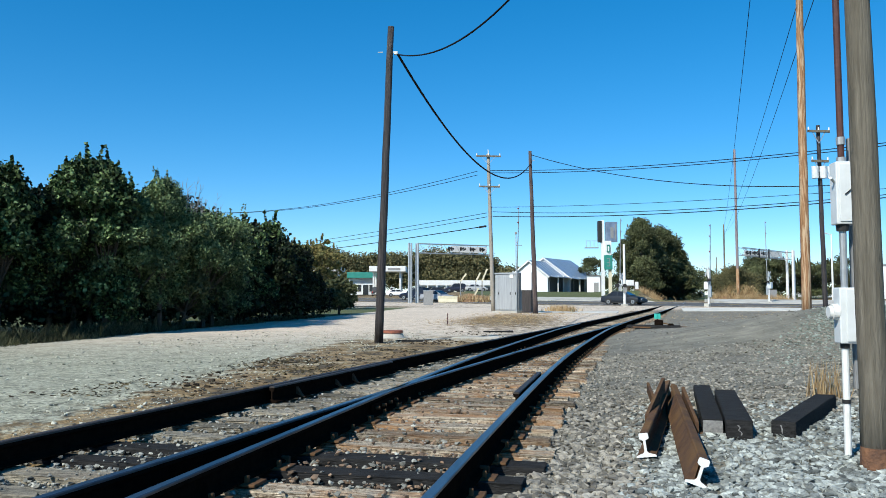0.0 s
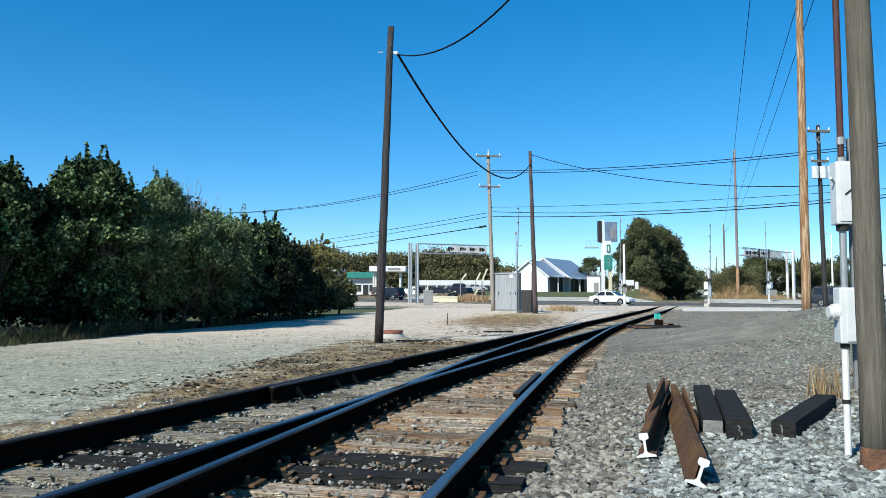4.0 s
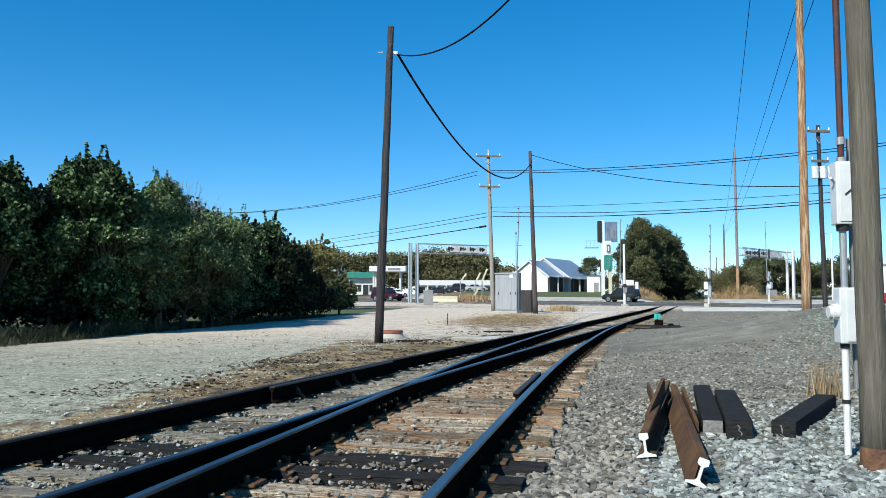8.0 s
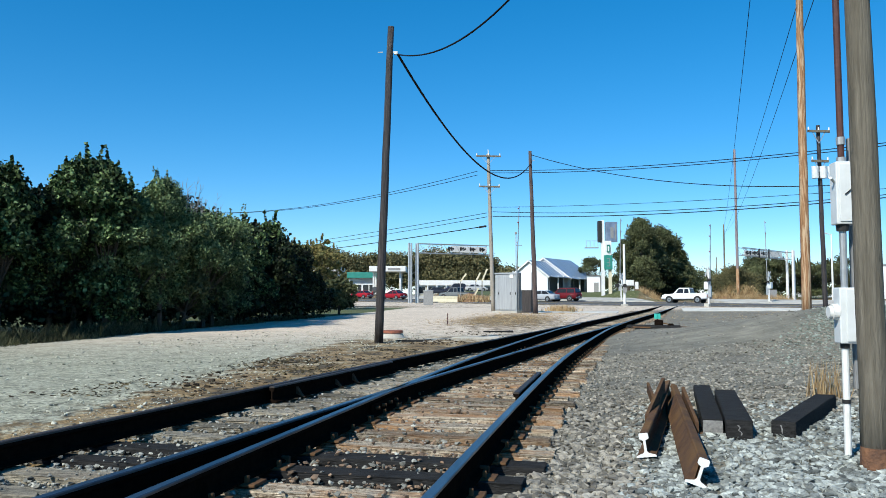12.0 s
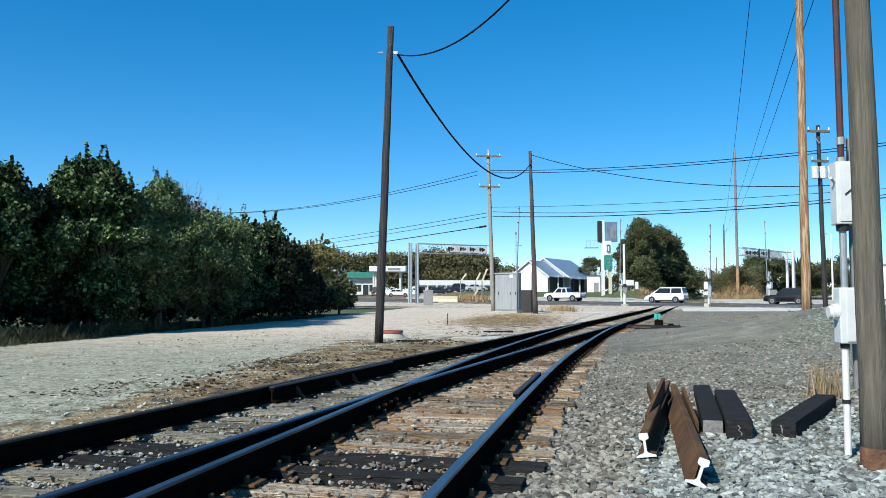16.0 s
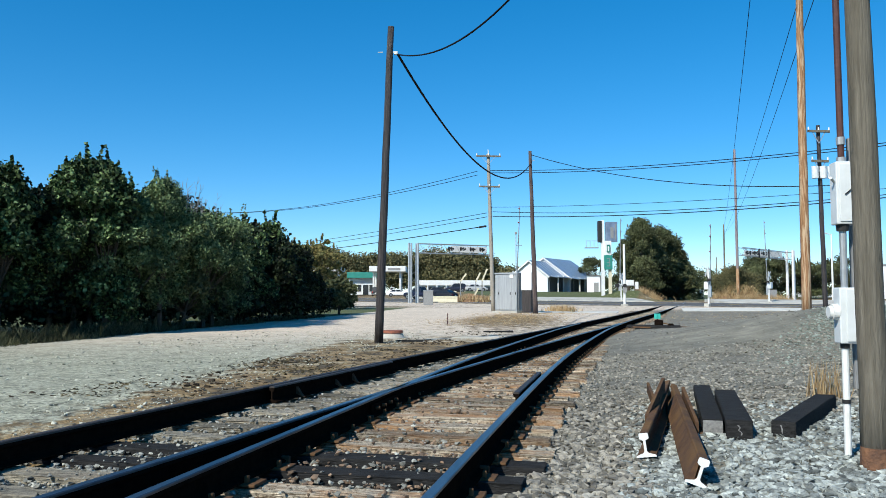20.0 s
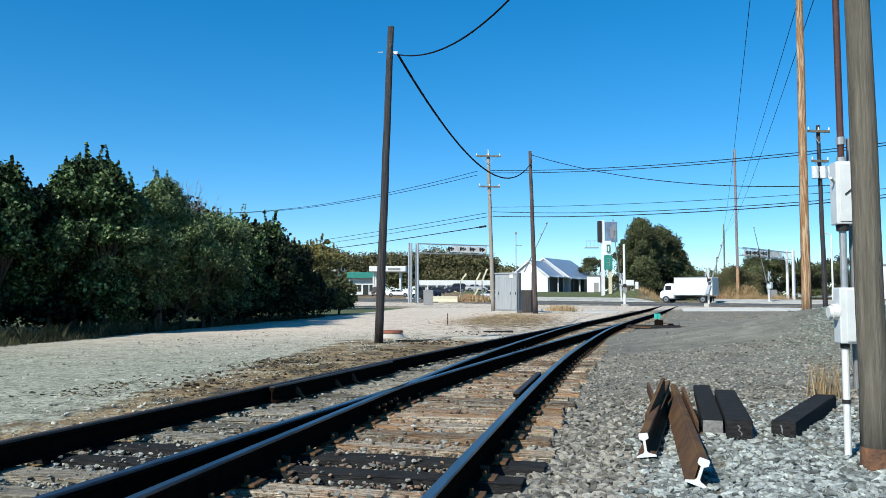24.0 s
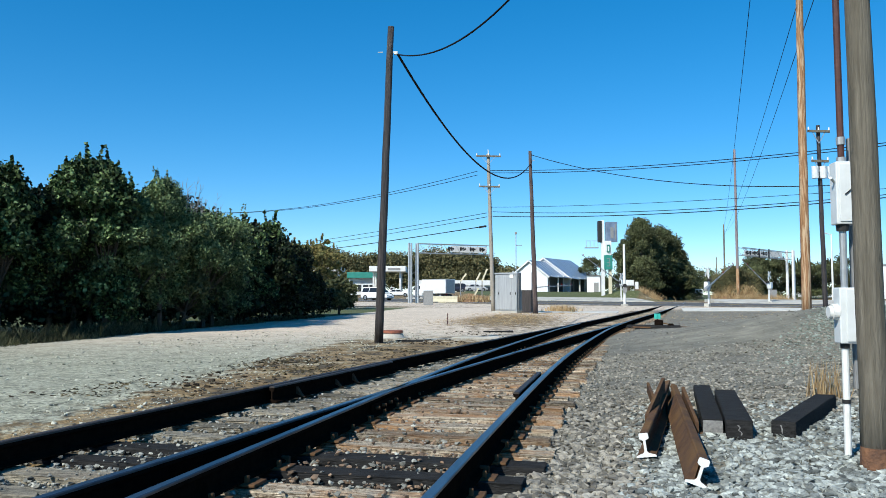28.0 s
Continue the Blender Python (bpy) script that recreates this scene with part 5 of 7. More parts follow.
blades("dry_bank_grass", bank_pts, 0.75, 78, STRAW, "straw-coloured grass over the dry bank", "grass", 0.035, 0.5)
dry = np.concatenate([patch(41.3, 104.5, 1.2, 0.9, 1600, 10), patch(44, 103.5, 1.3, 0.8, 1200, 11), patch(31.8, 118, 0.7, 1.2, 500, 18)])
blades("dry_bank_grass", dry, 0.9, 12, STRAW, "tall dry straw grass on the bank", "grass", 0.035, 0.5)
lw = np.concatenate([patch(20, 112, 6, 3, 4000, 12)])
blades("verge_grass", lw, 0.12, 13, WEED, "short green verge grass beyond the kerb", "grass", 0.05)
for k, (x, y, h, w, m) in enumerate(((52.5, 128, 7.2, 2.6, LEAF_A), (56.0, 130, 7.0, 2.8, LEAF_A), (49.0, 124, 5.6, 2.2, LEAF_B), (60, 128, 6.6, 2.6, LEAF_A), (64, 132, 6.0, 2.5, LEAF_A), (70, 136, 7.5, 3, LEAF_A), (31.8, 165, 7.5, 2.4, LEAF_B), (76, 135, 6.5, 3, LEAF_A), (47.0, 150, 6.0, 2.2, LEAF_A), (60.5, 148, 9.0, 3.0, LEAF_A))):
    shrub(x, y, h, w, 13000, 160 + k, LEAF_B, 0.15, "green tree beyond the road", True)


def woods(name, x0, x1, y, h, n, seed, material, label):
    """A far belt of woods: rounded clumps of leaves of uneven height."""
    r = random.Random(seed)
    blobs = []
    x = x0
    while x < x1:
        hh = h * r.uniform(0.88, 1.05)
        yy = y + r.uniform(-8, 8)
        w = r.uniform(3.5, 6.5)
        blobs.append((x, yy, hh * 0.7, w, w, hh * 0.3))
        blobs.append((x + r.uniform(-3, 3), yy - 3, hh * 0.35, w, w, hh * 0.3))
        blobs.append((x + r.uniform(-3, 3), yy + 4, hh * 0.5, w * 1.2, w, hh * 0.42))
        x += w * 0.8
    me = leaf_mesh(crown_points(blobs, n * 2, seed, 1.1, 14), 0.42, seed)
    return tagged(link_mesh(name, me, material), label, "woods", kind="stuff")


woods("far_woods", -75, 13, 235, 15.0, 90000, 31, LEAF_D, "distant belt of green and autumn-brown woods")
woods("far_woods", 15, 22, 235, 9.0, 8000, 36, LEAF_D, "distant belt of green and autumn-brown woods")
woods("far_woods", -150, -60, 220, 14, 20000, 32, LEAF_D, "distant belt of green and autumn-brown woods")
woods("far_woods", 95, 420, 330, 13, 40000, 33, LEAF_B, "distant belt of green woods")
woods("far_woods", 20, 150, 420, 12, 30000, 34, LEAF_B, "distant belt of green woods")
woods("far_woods", -500, -140, 380, 17, 12000, 35, LEAF_D, "distant belt of green and autumn-brown woods")


# ---- signal cabinet ----
cb = thing("signal_cabinet", pose(4.69, 54.0, 0.1, 0, 0, -36), "silver aluminium railway signal cabinet on a concrete pad", "signal cabinet")
part("pad", box(2.0, 1.4, 0.14, (0, 0, -0.08), 0.02), CONCRETE, cb, "concrete pad")
part("case", box(1.75, 1.05, 2.55, (0, 0, 0.08), 0.02), GALV_BOX, cb)
part("roof", box(1.88, 1.18, 0.1, (0, 0, 2.63), 0.02), GALV_BOX, cb, "overhanging silver roof")
for u, w in ((-0.7, 0.28), (-0.02, 1.0), (0.68, 0.32)):
    d = part("door", box(w, 0.03, 2.3, (u, -0.541, 0.16), 0.006), GALV_BOX, cb, "silver cabinet door")
    part("door_handle", box(0.05, 0.04, 0.16, (u + w * 0.4, -0.575, 1.2), 0.006), BLACK, d)
for u in (-0.54, 0.5):
    part("rib", box(0.05, 0.03, 2.35, (u, -0.537, 0.14)), BOARD, cb, "dull grey door post")
for v in (-0.28, 0.24):
    part("side_rib", box(0.03, 0.05, 2.35, (0.885, v, 0.14)), BOARD, cb, "dull grey side rib")
part("vent", box(0.3, 0.06, 0.25, (0.5, -0.57, 2.35), 0.01), WHITE, cb, "white vent hood")
bx = thing("relay_box", pose(5.87, 53.2, 0.1, 0, 0, -30), "white relay box on a rusty post", "relay box")
part("case", box(0.78, 0.5, 1.25, (0, 0, 1.5), 0.02), WHITE, bx)
part("post", box(0.7, 0.42, 1.5, (0, 0, 0), 0.02), WOOD_DARK, bx, "dark rusty stand")
bx = thing("junction_box", pose(-1.6, 84, 0.2), "grey steel junction cabinet beside the road", "junction box")
part("case", box(1.05, 0.8, 1.5, (0, 0, 0), 0.03), BOARD, bx)
part("lid", box(1.1, 0.85, 0.08, (0, 0, 1.5), 0.02), GALV, bx)


# ---- crossing signals ----
def truss(parent, a, b, w, h, panels, material):
    """A box truss arm from a to b: four chords and zigzag webs."""
    a, b = Vector(a), Vector(b)
    d = (b - a)
    s = Vector((d.y, -d.x, 0)).normalized() * w / 2
    for u in (-1, 1):
        for v in (0, h):
            part("chord", tube(a + s * u + Vector((0, 0, v)), b + s * u + Vector((0, 0, v)), 0.05, seg=6), material, parent)
        bm = bmesh.new()
        for k in range(panels):
            p, q = a + d * (k / panels) + s * u, a + d * ((k + 1) / panels) + s * u
            if k % 2:
                tube(p, q + Vector((0, 0, h)), 0.028, seg=5, bm=bm)
            else:
                tube(p + Vector((0, 0, h)), q, 0.028, seg=5, bm=bm)
        part("web", bm, material, parent, "zigzag lattice")


def flasher(parent, at, face):
    """A pair of round crossing lamps with black backgrounds; face is the way they look, in degrees."""
    f = part("flasher", tube((-0.38, 0, 0), (0.38, 0, 0), 0.03, seg=6), GALV, parent, "pair of crossing flashers")
    f.matrix_basis = pose(*at, 0, 0, face)
    for s in (-0.38, 0.38):
        part("background", tube((s, -0.02, 0), (s, 0.02, 0), 0.26, seg=18), BLACK, f, "round black background")
        part("hood", tube((s, -0.02, 0), (s, -0.28, 0.02), 0.12, 0.12, 12), BLACK, f, "black lamp hood")
        part("lens", tube((s, -0.02, 0), (s, -0.04, 0), 0.1, seg=12), LAMP_R, f, "red lens")
    return f


cl = thing("signal_cantilever", Matrix.Identity(4), "grey steel crossing cantilever with flashing lights over road", "crossing signal", "crossing cantilevers")
for p in ((-3.95, 95.6), (-3.1, 95.0), (-3.35, 96.2), (-4.2, 94.8)):
    part("mast", tube((p[0], p[1], 0.1), (p[0], p[1], 7.75), 0.14, 0.12, 10), GALV, cl, "round steel mast")
bm = bmesh.new()
for k in range(7):
    tube((-3.95, 95.6, 0.8 + k), (-3.1, 95.0, 1.6 + k * 0.95), 0.03, seg=5, bm=bm)
part("mast_bracing", bm, GALV, cl, "zigzag bracing")
truss(cl, (-3.1, 95.0, 6.5), (5.85, 99.3, 6.5), 0.8, 1.15, 12, GALV)
for f in (0.45, 0.62, 0.76, 0.9):
    flasher(cl, (-3.1 + 8.95 * f, 95 + 4.3 * f - 0.5, 7.1), 62)
part("sign_board", box(5.2, 0.04, 0.8, (3.3, 98.3, 6.72), turn=pose(0, 0, 0, 0, 0, 25.7)), WHITE, cl, "long white sign board")
cr = thing("signal_cantilever", Matrix.Identity(4), "grey steel crossing cantilever beyond the crossing", "crossing signal", "crossing cantilevers")
for p in ((47.1, 105.0), (48.3, 105.6), (47.6, 104.3)):
    part("mast", tube((p[0], p[1], 0.1), (p[0], p[1], 7.4), 0.2, 0.16, 10), WHITE, cr, "round white mast")
truss(cr, (47.7, 105.2, 6.1), (38.2, 98.6, 6.45), 0.8, 0.95, 12, GALV)
for f in (0.55, 0.72, 0.86):
    flasher(cr, (47.7 - 9.5 * f, 105.2 - 6.6 * f - 0.5, 6.75), -140)
part("sign_board", box(8.6, 0.04, 0.72, (42.7, 102.0, 6.38), turn=pose(0, 0, 0, 0, 0, 34.8)), WHITE, cr, "pale grey sign board")
for f in (0.54, 0.73):
    part("backing_plate", box(0.3, 0.06, 1.2, (47.7 - 9.5 * f + 0.6, 105.2 - 6.6 * f - 0.15, 6.15), 0.05, turn=pose(0, 0, 0, 0, 0, 34.8)), BLACK, cr, "black backing plate")
part("control_box", box(0.9, 0.7, 1.7, (44.5, 103.8, 0.3), 0.03), BOARD, cr, "grey control box")


def crossing_gate(x, y, arm_dir, length, pivot_z, label):
    g = thing("crossing_gate", pose(x, y, float(ground_z(np.float64(x), np.float64(y))), 0, 0, arm_dir), label, "crossing gate", "crossing gates")
    z = pivot_z - g.matrix_basis.translation.z
    part("mast", tube((0, 0.16, 0), (0, 0.16, 3.6), 0.1, 0.08, seg=10), WHITE, g, "white mast")
    part("base", box(0.5, 0.5, 0.35, (0, 0.3, -0.05), 0.03), CONCRETE, g)
    part("mechanism", box(0.5, 0.45, 0.75, (0, 0.3, z - 0.4), 0.03), PAINT_BOX, g, "white gate mechanism box")
    flasher(g, (0, 0.2, 2.6), 20)
    for s in (-1, 1):
        part("crossbuck_blade", box(1.2, 0.03, 0.2, (0, 0.25, 3.3), turn=pose(0, 0, 0, 0, 45 * s, 0)), WHITE, g, "white crossbuck blade")
    bm = bmesh.new()
    n = 10
    arm_me = bpy.data.meshes.new("gate_arm")
    box(1.1, 0.3, 0.28, (-0.6, 0, -0.14), 0.03, bm)
    bar((-0.2, 0, 0), (1.0, 0, 0), 0.09, 0.14, bm)
    bm.to_mesh(arm_me)
    bm.free()
    arm_me.materials.append(GALV)
    arm = link_mesh("gate_arm", arm_me, GALV, g, "striped crossing gate arm")
    for k in range(n):
        u0, u1 = 0.9 + (length - 0.9) * k / n, 0.9 + (length - 0.9) * (k + 1) / n
        part("stripe", bar((u0, 0, 0), (u1, 0, 0), 0.07 - 0.003 * k, 0.13 - 0.006 * k), BOARD if k % 2 else GALV, arm, "dull stripe" if k % 2 else "pale stripe")
    for u in (0.55, 0.8, 0.97):
        part("gate_lamp", tube((length * u, 0, 0.06), (length * u, 0, 0.2), 0.05, seg=8), LAMP_R, arm, "small red lamp")
    return g, arm, z


gate_a, arm_a, za = crossing_gate(8.45, 88.5, 38.6, 9.6, 2.02, "railway crossing gate with striped arm beside the cabinet")
gate_b, arm_b, zb = crossing_gate(23.52, 102, 220, 8.5, 2.97, "railway crossing gate with striped arm beyond the road")
gate_c, arm_c, zc = crossing_gate(25.9, 74.5, 46, 5.98, 2.22, "railway crossing gate with striped arm by the yard")
gate_d, arm_d, zd = crossing_gate(38.44, 91, 226, 7.66, 2.45, "railway crossing gate with striped arm beyond the road")
wm = thing("white_pole", pose(18.76, 79.4, 0.14), "plain white steel pole with a small meter box", "pole")
part("shaft", tube((0, 0, 0), (0, 0, 6.4), 0.14, 0.11, 12), WHITE, wm)
part("foot", box(0.6, 0.6, 0.2, (0, 0, 0), 0.02), CONCRETE, wm)
part("lamp_bar", tube((-0.85, -0.1, 2.1), (1.3, -0.1, 2.1), 0.05, seg=8), GALV, wm, "grey cross bar")
for u in (-0.75, 0.0):
    part("flasher_lamp", tube((u, -0.2, 2.1), (u, 0.1, 2.1), 0.2, seg=16), BLACK, wm, "black flasher lamp")
part("gearbox", box(0.8, 0.5, 0.55, (0.55, 0.05, 2.15), 0.06), WHITE, wm, "white gear housing")
part("counterweight", box(0.3, 0.4, 0.75, (1.25, 0, 1.75), 0.03), WHITE, wm, "white counterweight")
part("lower_box", box(0.35, 0.35, 0.5, (0, -0.2, 1.4), 0.03), BOARD, wm, "grey control box")
lp = thing("street_lamp", pose(54.8, 108, 0.3), "thin white street lamp pole with short arm", "street lamp")
part("pole", tube((0, 0, 0), (0, 0, 9.6), 0.15, 0.1, 10), WHITE, lp)
part("arm", tube((0, 0, 9.5), (-0.9, 0, 9.7), 0.06, 0.05, 8), WHITE, lp)
part("lamp_head", box(0.6, 0.25, 0.15, (-1.0, 0, 9.62), 0.04), WHITE, lp)

# ---- pylon sign ----
py = thing("pylon_sign", pose(24.5, 118, 0.5), "tall roadside pylon sign with white and green panels", "sign")
part("post", box(0.5, 0.5, 12.3, (0.1, 0, 0), 0.02), WHITE, py, "white post")
part("post", box(0.45, 0.4, 5.2, (1.2, 0, -0.1), 0.02), CREAM, py, "shorter cream post")
part("edge_panel", box(0.55, 0.8, 3.3, (-0.35, 0, 8.9), 0.04), BLACK, py, "dark panel edge")
part("panel", box(1.75, 0.7, 3.1, (1.45, 0, 8.95), 0.05, turn=pose(0, 0, 0, 0, 0, 8)), SIGN_FACE, py, "sign face with sky reflection in its blue-grey colour")
part("panel_stripe", box(0.5, 0.05, 1.7, (1.5, -0.36, 9.5), turn=pose(0, 0, 0, 0, 0, 8)), BOARD, py, "grey bar")
part("panel_stripe", box(0.2, 0.05, 2.4, (2.05, -0.3, 9.3), turn=pose(0, 0, 0, 0, 0, 8)), BOARD, py, "grey bar")
part("walkway", box(2.0, 1.0, 0.12, (-1.6, 0, 8.0)), GALV, py, "service walkway")
for k in range(4):
    part("walkway_rail", tube((-2.5 + 0.6 * k, -0.4, 8.1), (-2.5 + 0.6 * k, -0.4, 9.1), 0.04, seg=6), GALV, py)
part("walkway_rail", tube((-2.6, -0.4, 9.1), (-0.7, -0.4, 9.1), 0.04, seg=6), GALV, py)
part("price_panel", box(1.0, 0.5, 2.2, (0.85, -0.25, 6.9), 0.03), WHITE, py, "white price panel")
part("panel_mark", box(0.5, 0.03, 1.2, (0.87, -0.52, 7.3), 0.15), GREEN, py, "green bar")
part("panel_mark", box(0.22, 0.035, 0.75, (0.87, -0.54, 7.52), 0.06), WHITE, py, "white bar")
part("green_panel", box(1.25, 0.5, 2.2, (0.85, -0.28, 4.7), 0.03), GREEN, py, "green price panel")
for k in range(3):
    part("panel_mark", box(0.5, 0.03, 0.09, (0.85, -0.55, 5.2 + 0.55 * k)), BOARD, py, "pale bar")
part("panel_mark", box(0.09, 0.03, 1.19, (1.06, -0.55, 5.2)), BOARD, py, "pale bar")


# ---- buildings ----
def gable_house(name, at, turn, w, d, eave, ridge, label, porch=False, wins=3):
    """Gable end of width w towards -y; depth d; blue metal roof with ribs."""
    h = thing(name, pose(*at, 0, 0, turn), label, "building", "white buildings")
    bm = bmesh.new()
    pro = [(-w / 2, 0), (w / 2, 0), (w / 2, eave), (0, ridge), (-w / 2, eave)]
    ra = [bm.verts.new((u, 0, z)) for u, z in pro]
    rb = [bm.verts.new((u, d, z)) for u, z in pro]
    bm.faces.new(ra)
    bm.faces.new(rb[::-1])
    for k in range(5):
        bm.faces.new((ra[k], ra[(k + 1) % 5], rb[(k + 1) % 5], rb[k]))
    bmesh.ops.recalc_face_normals(bm, faces=bm.faces)
    part("wall", bm, SIDING, h)
    for s in (-1, 1):
        out = w / 2 + 0.5
        dz = (ridge - eave) / (w / 2) * out
        bm = sweep([(0, -0.4, 0), (0, d + 0.4, 0)], [(s * 0.0, ridge + 0.03), (s * out, ridge + 0.03 - dz), (s * out, ridge + 0.15 - dz), (s * 0.0, ridge + 0.15)])
        rf = part("roof", bm, BLUE_ROOF, h, "blue standing-seam metal roof")
        for k in range(int(d / 1.6)):
            part("seam", bar((s * 0.05, 0.4 + 1.6 * k, ridge + 0.17), (s * out, 0.4 + 1.6 * k, ridge + 0.17 - dz), 0.06, 0.05), BLUE_ROOF, rf)
        part("rake_trim", bar((0, -0.42, ridge + 0.06), (s * out, -0.42, ridge + 0.06 - dz), 0.06, 0.28), WHITE, h, "white rake trim")
    for k in range(wins):
        wd = part("window", box(0.06, 1.4, 1.6, (w / 2 + 0.02, d * (k + 0.8) / (wins + 0.6), 1.1)), WHITE, h, "white framed window")
        part("pane", box(0.04, 1.2, 1.4, (w / 2 + 0.05, d * (k + 0.8) / (wins + 0.6), 1.2)), DARK_GLASS, wd, "dark glass pane")
    if porch:
        part("porch_wall", box(0.1, d * 0.92, eave - 0.25, (w / 2 + 0.12, d / 2, 0.0)), PORCH, h, "porch front coloured dark as in shade")
        for k in range(5):
            part("porch_post", box(0.18, 0.18, eave, (w / 2 + 1.6, d * (k + 0.5) / 5, 0)), WHITE, h, "white porch post")
        bm = sweep([(0, 0, 0), (0, d, 0)], [(w / 2, eave + 0.05), (w / 2 + 1.9, eave - 0.4), (w / 2 + 1.9, eave - 0.28), (w / 2, eave + 0.17)])
        part("porch_roof", bm, BLUE_ROOF, h, "blue metal porch roof")
    part("door", box(0.9, 0.06, 2.05, (w * 0.12, -0.03, 0)), BOARD, h, "grey door")
    return h


gable_house("workshop", (16.9, 150, 1.75), -30, 7.6, 14, 3.3, 6.2, "white gabled building with blue metal roof beyond verge", True)
gable_house("workshop", (20.7, 157, 1.8), -30, 11.0, 15, 3.0, 7.0, "larger white gabled building with blue metal roof", True)
sh = thing("shed", pose(29.6, 150, 1.7, 0, 0, -20), "small white flat-roofed shed beside the building", "shed")
part("wall", box(2.6, 2.4, 3.2, (0, 0, 0), 0.02), SIDING, sh)
part("roof", box(2.9, 2.7, 0.15, (0, 0, 3.2), 0.02), GALV, sh)
part("door", box(0.9, 0.05, 2.0, (0.5, -1.22, 0.0)), BOARD, sh, "grey door")

gs = thing("store", pose(-17.3, 172, 1.4), "cream fuel-station store with green awning", "building", "fuel station")
part("wall", box(7.6, 8, 3.7, (0, 4, 0), 0.02), SIDING, gs, "pale cream wall")
part("awning", box(8.2, 1.6, 1.3, (0, -0.4, 3.7), 0.05), GREEN, gs, "green awning fascia")
for u in (-2.6, -1.4, 1.2, 2.4):
    w = part("window", box(0.9, 0.08, 1.7, (u, -0.03, 0.6)), WHITE, gs, "white framed window")
    part("pane", box(0.75, 0.06, 1.5, (u, -0.07, 0.7)), DARK_GLASS, w)
part("door", box(1.2, 0.08, 2.2, (0, -0.04, 0)), DARK_GLASS, gs, "dark glass door")
cn = thing("fuel_canopy", pose(-11.6, 164, 1.3), "white fuel-station canopy on posts over pumps", "canopy", "fuel station")
part("roof", box(7.6, 8, 1.15, (0, 0, 4.9), 0.06), WHITE, cn, "white canopy fascia")
part("fascia_mark", box(2.6, 0.05, 0.45, (1.4, -4.03, 5.2)), BOARD, cn, "grey bar")
for u in (-3, 2.6):
    for v in (-2.5, 2.5):
        part("post", box(0.35, 0.35, 4.95, (u, v, 0), 0.02), WHITE, cn)
for u in (-1.6, 0.8):
    p = part("pump", box(0.7, 0.5, 1.7, (u, -1.5, 0), 0.05), WHITE, cn, "white fuel pump")
    part("pump_head", box(0.6, 0.52, 0.4, (u, -1.51, 1.15)), BLACK, p)
cn = thing("fuel_canopy", pose(-25.4, 160, 1.3), "white canopy edge half behind the shrubs", "canopy", "fuel station")
part("roof", box(9, 8, 0.8, (0, 0, 4.9), 0.06), WHITE, cn)
for u in (-3, 4.0):
    part("post", box(0.5, 0.5, 4.95, (u, -2, 0), 0.02), WHITE, cn)
lb = thing("sales_hall", pose(2.7, 164, 1.0), "long low white building with dark window bays", "building")
part("fascia", box(16.5, 6, 1.1, (0, 3, 2.35), 0.04), WHITE, lb, "white roof fascia")
part("wall", box(16.2, 5.5, 2.4, (0, 3.2, 0), 0.02), TAN_WALL, lb)
for k in range(8):
    u = -7.2 + 2.05 * k
    w = part("window", box(1.5, 0.08, 1.6, (u, 0.42, 0.55)), WHITE, lb, "white framed window")
    part("pane", box(1.3, 0.06, 1.4, (u, 0.38, 0.65)), DARK_GLASS, w)
for k in range(9):
    part("post", box(0.25, 0.25, 2.4, (-8 + 2.0 * k, 0.12, 0)), WHITE, lb, "white post")

wh = thing("warehouse", pose(76.5, 126, 0.6, 0, 0, -10), "plain white warehouse behind the trees", "building")
part("wall", box(9, 10, 5.6, (0, 5, 0), 0.03), SIDING, wh)
part("roof", box(9.4, 10.4, 0.25, (0, 5, 5.6), 0.03), GALV, wh)
part("door", box(2.6, 0.08, 3.0, (-1.5, -0.04, 0)), BOARD, wh, "grey roller door")
wh = thing("garage", pose(76, 150, 0.6), "low white garage beyond the road", "building")
part("wall", box(8, 6, 1.7, (0, 3, 0), 0.03), SIDING, wh)
part("roof", box(8.4, 6.4, 0.4, (0, 3, 1.7), 0.03), WHITE, wh)
for u in (-2.2, 1.4):
    part("garage_door", box(2.2, 0.08, 1.5, (u, -0.04, 0)), BOARD, wh, "grey garage door")

# cream barriers and leaning posts on the brown verge
vb = thing("dirt_bank", pose(3.7, 97.8, 0.25), "low brown soil bank beside the road", "soil bank")
bm = bmesh.new()
bmesh.ops.create_uvsphere(bm, u_segments=28, v_segments=14, radius=1)
for v in bm.verts:
    k = 1 + 0.18 * noise.noise((v.co * 2.3)[:])
    v.co = Vector((v.co.x * 2.4 * k, v.co.y * 1.3 * k, v.co.z * 1.15 * k))
part("soil", bm, SOIL, vb, smooth=True)
blades("dry_weeds", np.array([[3.9 + r.uniform(-2, 2), 97.2 + r.uniform(-0.8, 0.8), 0.5 + r.uniform(-0.2, 0.3)] for _ in range(500)]), 0.7, 22, STRAW, "dry brown weeds on the soil bank", "grass", 0.05, 0.3)
for x, z0, dx, dz in ((2.22, 3.05, 0.72, 0.95), (4.16, 3.05, 0.57, 1.05), (4.95, 3.1, 0.65, 1.5), (3.44, 0.3, 1.05, 1.85)):
    t = thing("leaning_post", pose(x, 97.4, 0.3), "cream-painted post with a slanting top arm", "post", "cream slanting posts")
    part("upright", box(0.12, 0.12, z0 - 0.25, (0, 0, 0), 0.02), BOARD, t, "grey upright")
    part("slanting_arm", bar((0, 0, z0 - 0.35), (dx, 0, z0 - 0.3 + dz), 0.2, 0.2), CREAM, t)
